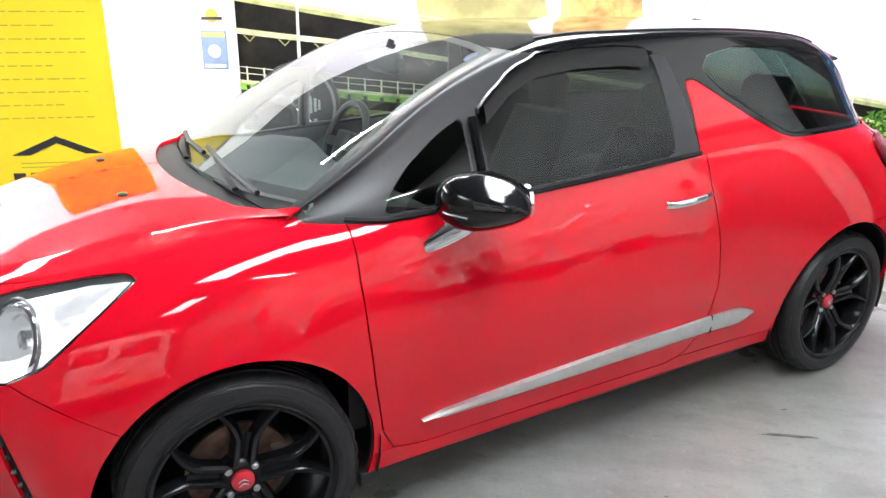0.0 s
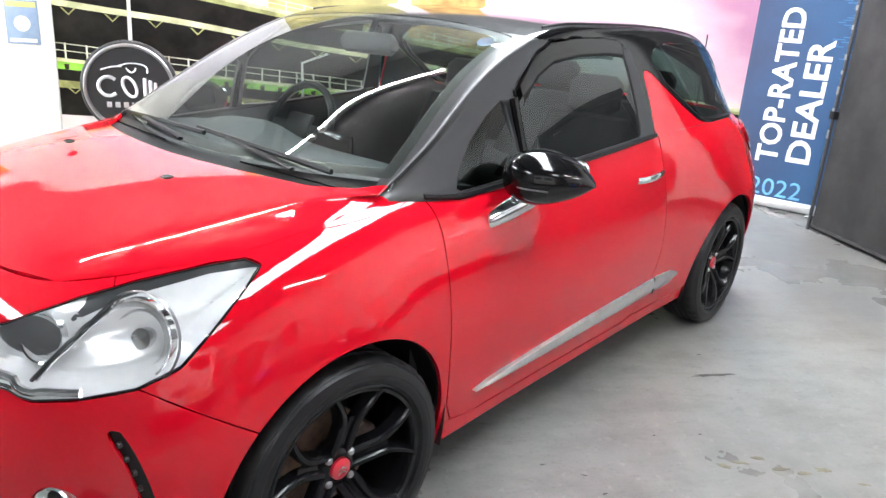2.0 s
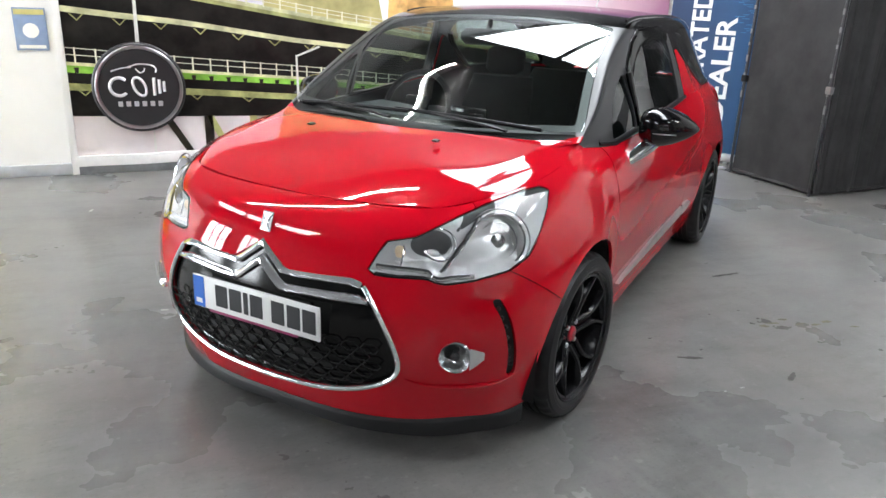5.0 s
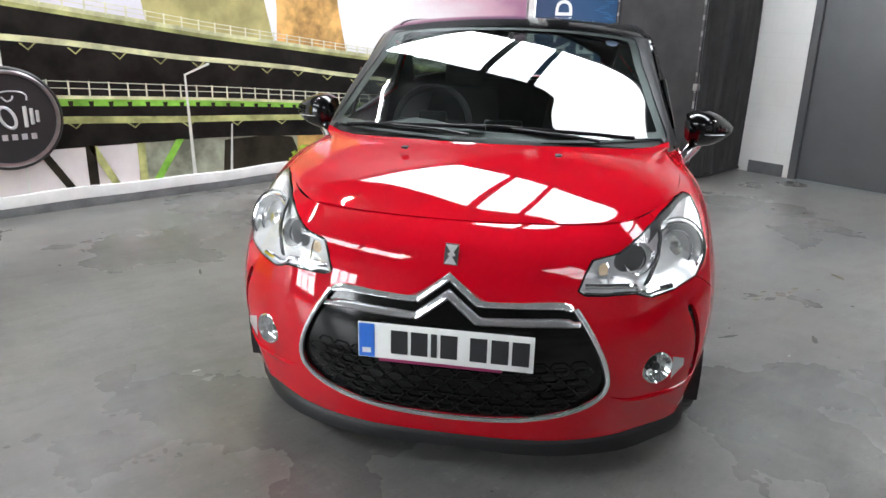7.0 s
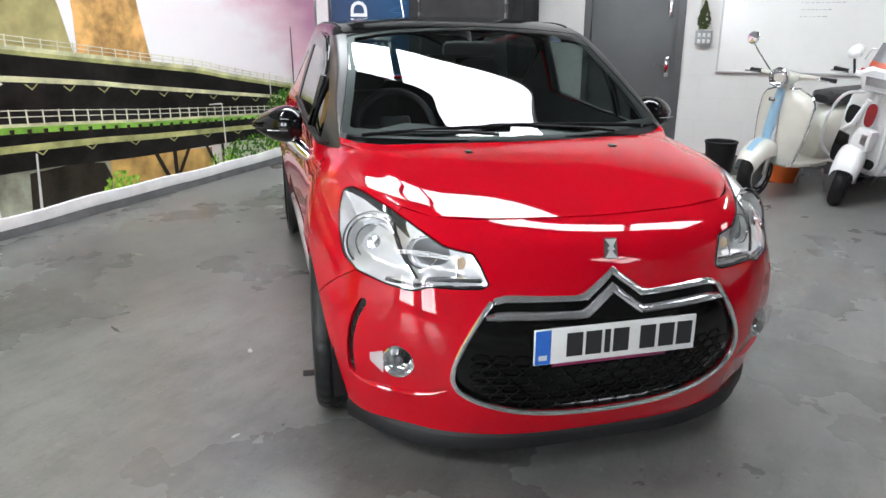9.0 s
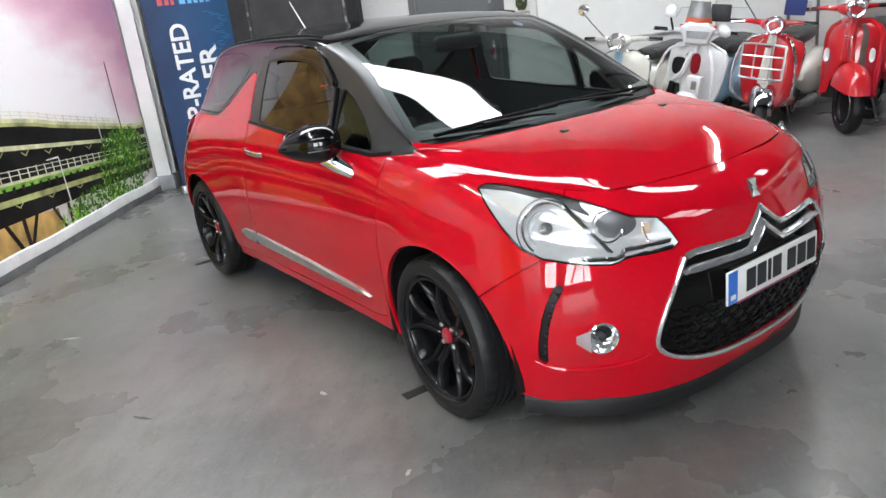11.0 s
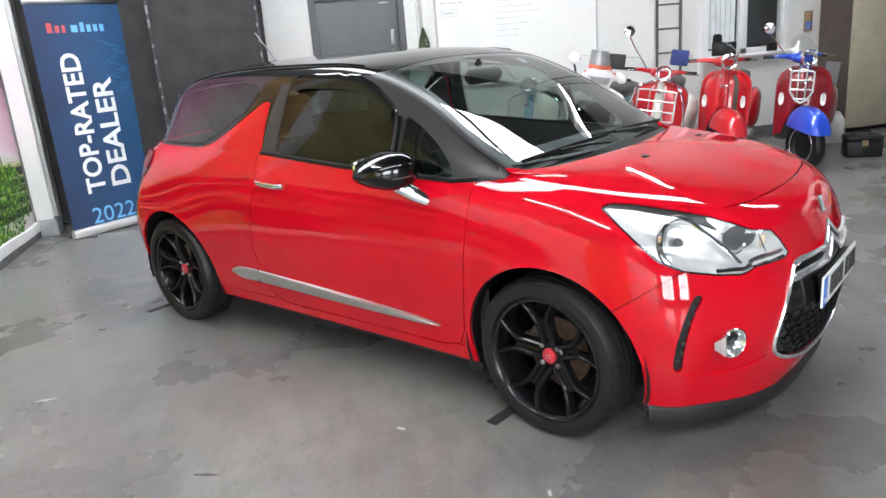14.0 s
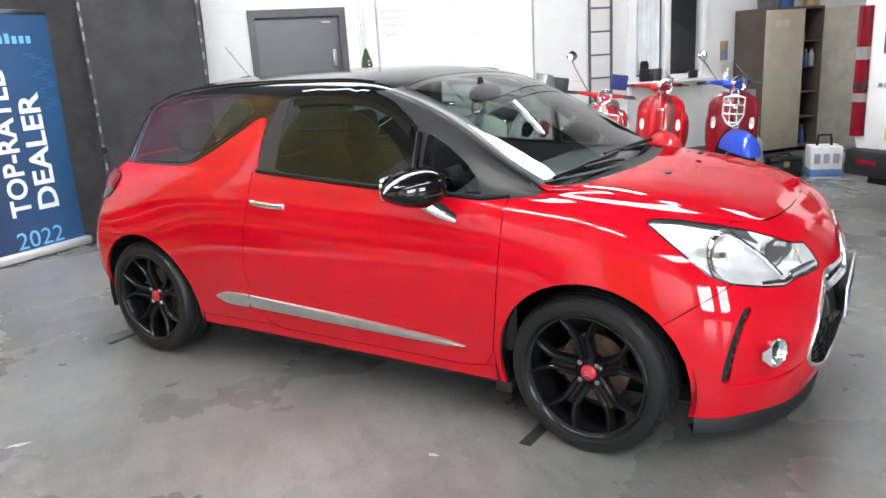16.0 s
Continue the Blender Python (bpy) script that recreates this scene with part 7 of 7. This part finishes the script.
        part("rack_frame", tube(spline([(-.06, .18 * sc, zr - .02), (-.065, .21 * sc, zr + .03), (-.07, .21 * sc, zr + .23), (-.07, .18 * sc, zr + .27), (-.07, -.18 * sc, zr + .27), (-.07, -.21 * sc, zr + .23), (-.065, -.21 * sc, zr + .03), (-.06, -.18 * sc, zr - .02)], 3, True) if not modern else [(-.06, -low * sc, zr - .01), (-.065, -.2 * sc, zr + .07), (-.07, -.2 * sc, zr + .24), (-.075, 0, zr + .27), (-.07, .2 * sc, zr + .24), (-.065, .2 * sc, zr + .07), (-.06, low * sc, zr - .01), (-.06, 0, zr - .035)], .009, 6, True), mt, t)
    if crash:
        for s in (-1, 1):
            part("crash_bar", tube(spline([(.16, s * .12, .88), (.05, s * .20, .84), (.02, s * .26, .66), (.05, s * .26, .42), (.13, s * .16, .30)], 5), .013, 8), crash, t)
    if screen:
        rows = []
        for v in np.linspace(0, 1, 7):
            rows.append([(.07 + .12 * v + .05 * u * u, u * ((.115 - .03 * v) if rect else (.14 - .06 * v ** 3)), (1.09 if rect else 1.03) + (.17 if rect else tall) * v - .04 * u * u * v * (not rect)) for u in np.linspace(-1, 1, 9)])
        part("fly_screen", grid(rows), screen, t, "small windscreen", m=sh_)
        part("screen_mount", tube([(.12, -.1, 1.0), (.10, -.1, 1.08)], .008, 6), CHROME, t, m=sh_)
    return t


scooter(pose(2.93, -1.50, 0, 5, 0, -42), "cream vintage scooter with pale blue spine and two-tone front fender", CREAM, CREAM, CREAM, CREAM, spine=PALEBLUE, mirrors=((1, .24),), steer=14, flash=PALEBLUE)
scooter(pose(2.98, -2.10, 0, 12, 0, -42), "white mod scooter with dark red oval panel and smoked flyscreen", SCWHITE, SCWHITE, PALEBLUE, SCWHITE, spine=SCWHITE, screen=SMOKEGREY, rect=True, crash=SCWHITE, steer=30, pods=True, edge=SCWHITE)
scooter(pose(2.84, -2.78, 0, 9, 0, -36), "red vintage scooter with chrome front rack and white-wall tyres", SCRED, CHROME, CREAM, SCRED, spine=CREAM, wall=True, rack=RACKWHITE, crash=CHROME, mirrors=((1, .34),), bags=((1.8, .99, VINYL), (-.6, 1.07, mat("navy_cover", (0.02, 0.035, 0.16), 0.6))), steer=18)
scooter(pose(2.66, -3.45, 0, 4, 0, -40), "red modern scooter with grey-brown stripe on its shield", SCRED, SCRED, SCRED, SCRED, modern=True, stripe=True, screen=FLYCLEAR, steer=36, tall=.15)
scooter(pose(2.18, -3.97, 0, 3, 0, -42), "deep red and blue scooter with chrome rack and clear flyscreen", SCDARKRED, SCBLUE, SCDARKRED, SCBLUE, modern=True, rack=RACKWHITE, screen=FLYCLEAR, mirrors=((1, .24),), steer=40, tall=.17)
ot = thing("orange_tub", pose(3.72, -1.78, 0), "orange plastic tub on the floor behind the scooter", "tub")
part("body", lathe([(0, .004), (.13, .004), (.16, .20), (.15, .20), (.12, .015), (0, .015)], 26, "z"), mat("orange_plastic", (0.62, 0.12, 0.02), 0.45), ot)
part("rim", lathe([(.155, .195), (.168, .20), (.166, .21), (.150, .205)], 26, "z"), mat("orange_plastic_rim", (0.60, 0.11, 0.02), 0.45), ot)

# ---- far corner: cabinet, boxes, van ----
CAB = mat("brown_steel_cabinet", (0.085, 0.065, 0.055), 0.45, vary=0.15, scale=4)
BEIGE = mat("beige_steel_door", (0.42, 0.38, 0.29), 0.45, vary=0.08, scale=5)
cb = thing("steel_cabinet", None, "tall brown steel cabinet with beige doors, one standing open", "cabinet")
cx0, cx1, cy0, cy1, ch = 3.72, 4.24, -6.80, -5.85, 1.80
for nm, g in (("side_panel", box(cx0, cx1, cy1 - .02, cy1, 0, ch - .02)), ("side_panel", box(cx0, cx1, cy0, cy0 + .02, 0, ch - .02)), ("top_panel", box(cx0, cx1, cy0, cy1, ch - .02, ch + .01)), ("back_panel", box(cx1 - .02, cx1, cy0 + .02, cy1 - .02, 0, ch - .02)), ("plinth", box(cx0, cx1 - .02, cy0 + .02, cy1 - .02, .05, .08))):
    part(nm, g, CAB, cb, smooth=False)
for k in range(4):
    part("shelf", box(cx0 + .03, cx1 - .03, cy0 + .02, cy1 - .02, .42 + k * .32, .435 + k * .32), CAB, cb, smooth=False)
d1 = part("cabinet_door", box(cx0 - .022, cx0 - .002, -6.46, cy1, .06, ch - .02, .003), BEIGE, cb, "closed beige steel door")
part("door_label", box(cx0 - .025, cx0 - .022, -6.22, -5.99, 1.58, 1.66), mat("paper_label", (0.5, 0.46, 0.36), 0.6), d1, smooth=False)
part("door_lock", lathe([(0, -.01), (.014, -.008), (.014, 0)], 12, "x"), STEEL, d1, m=pose(cx0 - .022, -6.42, 1.0))
part("cabinet_door", moved(box(0, .02, -.50, 0, .06, ch - .02, .003), pose(cx0 - .01, cy0 + .01, 0, 0, 0, -75)), mat("grey_beige_door", (0.33, 0.31, 0.26), 0.45), cb, "open grey-beige steel door")
rng = random.Random(21)
GOODS = [mat("goods_" + n, c, 0.5) for n, c in (("yellow", (0.40, 0.36, 0.03)), ("white", (0.30, 0.30, 0.29)), ("olive", (0.10, 0.13, 0.06)), ("grey", (0.10, 0.10, 0.105)), ("blue", (0.03, 0.07, 0.22)))]
for k in range(5):
    y = -6.51
    while y > -6.73:
        r, h = rng.uniform(.03, .045), rng.uniform(.10, .22)
        z = (.08 if k == 0 else .115 + k * .32) + .0005
        b = thing("shelf_bottle", pose(cx0 + rng.uniform(.08, .2), y, z), "small workshop bottle or tin on the cabinet shelf", "bottle", "goods on the shelves")
        part("body", lathe([(0, 0), (r, 0), (r, h * .75), (r * .45, h * .88), (r * .4, h), (0, h)], 14, "z"), rng.choice(GOODS), b)
        part("cap", lathe([(r * .45, h), (r * .45, h + .02), (0, h + .02)], 12, "z"), rng.choice(GOODS), b)
        y -= 2 * r + rng.uniform(.02, .06)
for y, w, h, mt, lb in ((-6.07, .10, .12, GOODS[3], "grey crumpled bag on top of the cabinet"), (-6.29, .11, .24, GOODS[4], "blue plastic tub on top of the cabinet"), (-6.49, .09, .18, GOODS[1], "white cardboard carton on top of the cabinet")):
    solid("storage_tub", loft([ring(3.92, y, ch + .011 + z, .12 * k, w * k, 16, 4, "z") for z, k in ((0, .9), (h * .5, .97), (h, 1))]), mt, lb, "tub", group="things on the cabinet")
solid("cardboard_box", box(3.78, 4.06, -6.77, -6.60, ch + .011, ch + .30, .004), mat("brown_cardboard", (0.40, 0.27, 0.14), 0.7), "brown cardboard box on top of the cabinet", "box", group="things on the cabinet")
tb = thing("toolbox", pose(2.43, -4.95, 0, 0, 0, -28), "black plastic toolbox on the floor", "toolbox")
part("body", box(-.11, .11, -.165, .165, 0, .16, .015), PLASTIC, tb)
part("lid", box(-.115, .115, -.17, .17, .162, .215, .02), PLASTIC, tb)
part("handle", tube([(0, -.07, .21), (0, -.06, .245), (0, .06, .245), (0, .07, .21)], .011, 8), PLASTIC, tb)
part("latch", box(-.122, -.114, -.03, .03, .115, .175, .004), mat("latch_tan", (0.25, 0.2, 0.1), 0.5), tb)
cn = thing("carton", pose(2.16, -5.22, 0, 0, 0, -35), "white and blue carton with a dark handle on the floor", "box")
part("body", box(-.14, .14, -.15, .15, 0, .33, .006), mat("white_carton", (0.66, 0.66, 0.66), 0.5), cn)
part("blue_band", box(-.143, .143, -.153, .153, .02, .10, .004), mat("carton_blue", (0.08, 0.16, 0.36), 0.5), cn)
for y in (-.09, .0, .09):
    part("print_panel", box(-.1425, -.1405, y - .03, y + .03, .16, .26), mat("carton_print", (0.3, 0.33, 0.38), 0.5), cn, smooth=False)
part("handle", tube([(0, -.07, .325), (0, -.06, .44), (0, .06, .44), (0, .07, .325)], .013, 8), PLASTIC, cn)
jc = thing("jerrycan", pose(3.30, -5.33, 0, 0, 0, -30), "white translucent plastic jerrycan on the floor", "jerrycan")
part("body", loft([ring(0, 0, z, .085 * k, .12 * k, 18, 4, "z") for z, k in ((0, .93), (.02, 1), (.24, 1), (.29, .8), (.31, .45))]), mat("milky_plastic", (0.62, 0.62, 0.60), 0.4), jc)
part("cap", lathe([(.03, .305), (.03, .335), (0, .335)], 14, "z"), PLASTIC, jc, m=pose(0, .05, 0))
part("handle", tube([(0, -.09, .27), (0, -.06, .33), (0, .02, .33), (0, .04, .30)], .012, 8), mat("milky_plastic_handle", (0.6, 0.6, 0.58), 0.4), jc)
nb = thing("notice_board", pose(X1 - .01, -5.70, 1.33), "small brown pinboard with a blue sheet", "pinboard")
part("board", box(-.012, .008, -.055, .055, -.12, .12, .004), mat("cork_brown", (0.35, 0.24, 0.14), 0.8, vary=0.3, scale=60), nb)
part("paper", box(-.0145, -.0125, -.04, .045, -.10, .0), mat("paper_blue", (0.12, 0.2, 0.45), 0.6), nb, smooth=False)
lb = thing("leaning_panel", pose(3.60, -5.40, 0, 9, 8, -28), "grey sheet panel leaning beside the scooter", "panel")
part("sheet", box(-.012, .012, -.075, .075, .004, .88, .004), mat("dull_grey_sheet", (0.13, 0.13, 0.135), 0.4), lb)

# white van, seen from behind
VANCLEAR = mat("clear_lamp_section", (0.24, 0.22, 0.21), 0.2, coat=0.6)
VW = mat("white_van_paint", (0.72, 0.72, 0.72), 0.35, coat=0.8, vary=0.03)
van = thing("van", pose(.04, -4.22, 0, 0, 0, 0), "white panel van parked with its rear doors towards the room", "van")
secs = []
for y, z1, w in ((0, 1.93, .93), (-.12, 1.97, .955), (-1.2, 1.98, .96), (-3.2, 1.98, .95), (-3.75, 1.72, .93), (-4.25, 1.15, .90), (-4.7, .98, .84), (-4.78, .7, .78)):
    n = []
    for a in np.linspace(0, 2 * math.pi, 32, endpoint=False):
        c, s = math.cos(a), math.sin(a)
        n.append((w * math.copysign(abs(c) ** .28, c), y, (.35 + z1) / 2 + (z1 - .35) / 2 * math.copysign(abs(s) ** .35, s)))
    secs.append(n)
part("body", loft(secs), VW, van)
for s in (-1, 1):
    dr = part("rear_door", box(.012 if s > 0 else -.80, .80 if s > 0 else -.012, .0, .02, .52, 1.80, .012), VW, van)
    part("door_window", box(.10 if s > 0 else -.70, .70 if s > 0 else -.10, .018, .024, 1.28, 1.70, .002), DARKGLASS, dr)
    lampc = part("tail_lamp", loft([ring(s * .885, .01 - .035 * k, z, .055, .045, 12, 4, "z") for z, k in ((.62, 0), (.66, 0), (1.62, 0), (1.66, 0))]), LAMPRED, van, "tall red tail lamp")
    part("lamp_section", loft([ring(s * .885, .012, z, .057, .046, 12, 4, "z") for z in (1.24, 1.34)]), VANCLEAR, lampc)
    part("lamp_section", loft([ring(s * .885, .012, z, .057, .046, 12, 4, "z") for z in (.90, .97)]), VANCLEAR, lampc)
    part("lamp_section", loft([ring(s * .885, .012, z, .057, .046, 12, 4, "z") for z in (1.00, 1.05)]), PLASTIC, lampc)
    for y in (-.85, -3.85):
        w = part("wheel", lathe([(.19, -.09), (.27, -.10), (.315, -.08), (.32, -.06), (.32, .06), (.315, .08), (.27, .10), (.19, .09)], 36, "x"), RUBBER, van, m=pose(s * .80, y, .32))
        part("rim", lathe([(0, -.05), (.15, -.06), (.19, -.085), (.20, -.08), (.20, .08), (.19, .085), (.15, .06), (0, .05)], 28, "x"), STEEL, w)
part("bumper", box(-.93, .93, -.02, .10, .30, .52, .03), PLASTIC, van, "dark grey plastic rear bumper")
part("reflector", box(.62, .80, .098, .106, .40, .44, .003), LAMPRED, van)
part("handle_trim", box(-.30, .30, .018, .05, .80, .88, .012), PLASTIC, van)
vp = part("number_plate", box(.10, .62, .020, .028, .60, .71, .002), mat("yellow_plate", (0.72, 0.48, 0.02), 0.4), van, "yellow rear number plate")
for k in range(7):
    part("plate_bar", box(.14 + k * .065, .18 + k * .065, .0275, .0295, .62, .69), INK, vp, smooth=False)
for k in range(4):
    part("badge_bar", box(.72 - k * .05 - .035, .72 - k * .05, .0195, .023, 1.02, 1.055), STEEL, van, smooth=False)
part("underside", box(-.8, .8, -4.5, -.05, .22, .37), DARK, van, smooth=False)

# ---- on the floor ----
TAPE = mat("black_floor_tape", (0.018, 0.018, 0.018), 0.6)
for a, b, w in (((-1.33, .075), (-1.20, -.11), .05), ((.72, 1.68), (.86, 1.48), .04)):
    p, q = Vector((*a, 0)), Vector((*b, 0))
    d = (q - p)
    solid("tape_mark", moved(box(0, d.length, -w / 2, w / 2, .0005, .0025), pose(p.x, p.y, 0, 0, 0, math.degrees(math.atan2(d.y, d.x)))), TAPE, "short strip of black tape on the floor", "tape", group="floor tape marks", smooth=False)


def smear(x, y, l, w, turn, seed):
    rng = random.Random(seed)
    pts = []
    for k in range(18):
        t = 2 * math.pi * k / 18
        r = rng.uniform(.55, 1.1)
        pts.append((l * r * math.cos(t), w * r * math.sin(t)))
    m = pose(x, y, .0008, 0, 0, turn)
    return moved(prism(pts, .0008, lambda a, b, d: (a, b, d)), m)


SMEAR = mat("dark_scuff", (0.05, 0.047, 0.043), 0.6, vary=0.4, scale=20)
PALE = mat("pale_chip", (0.5, 0.5, 0.48), 0.6)
MOSS = mat("brown_stain", (0.13, 0.11, 0.07), 0.7, vary=0.4, scale=20)
SMEARS = [(-1.31, 1.16, .05, .010, 70, SMEAR), (1.17, -.45, .11, .012, 0, SMEAR), (-.38, 1.96, .05, .012, 95, PALE), (-1.24, .42, .025, .012, 40, PALE), (-1.83, .02, .02, .01, 0, PALE), (.26, -1.22, .06, .012, -25, SMEAR), (.55, -1.5, .05, .015, 30, SMEAR), (-2.2, 1.9, .04, .012, 70, PALE), (-.6, 2.3, .06, .014, 20, SMEAR), (1.6, -1.2, .07, .02, 60, MOSS)]
for n, (x, y, l, w, tr, mt) in enumerate(SMEARS):
    solid("floor_scuff", smear(x, y, l, w, tr, n), mt, "dark scuff on the grey floor" if mt is SMEAR else ("pale chip in the floor paint" if mt is PALE else "brown stain on the grey floor"), "floor mark", "stuff", smooth=False, group="floor marks")
# small flecks on the floor beside the car
rng = random.Random(8)
FLECKS = ((MOSS, .030, [(0.84, -1.07), (0.91, -1.06), (1.03, -1.11), (1.1, -1.14), (0.99, -1.04), (1.27, -1.22), (1.18, -1.13)]), (SMEAR, .010, [(0.68, -0.87), (0.86, -0.88), (0.21, -1.0), (0.36, -1.17), (0.33, -1.07), (0.11, -1.51), (0.78, -1.75), (0.44, -1.65), (1.21, -0.26)]), (PALE, .009, [(0.19, -1.5), (0.28, -1.5)]))
for mt, size, spots in FLECKS:
    for n, (x, y) in enumerate(spots):
        solid("floor_fleck", smear(x, y, size * rng.uniform(.7, 1.5), size * rng.uniform(.25, .5), rng.uniform(-30, 20), 40 + n), mt, "brown fleck on the grey floor" if mt is MOSS else ("small dark fleck on the grey floor" if mt is SMEAR else "small pale chip in the floor paint"), "floor mark", "stuff", smooth=False, group="floor marks")
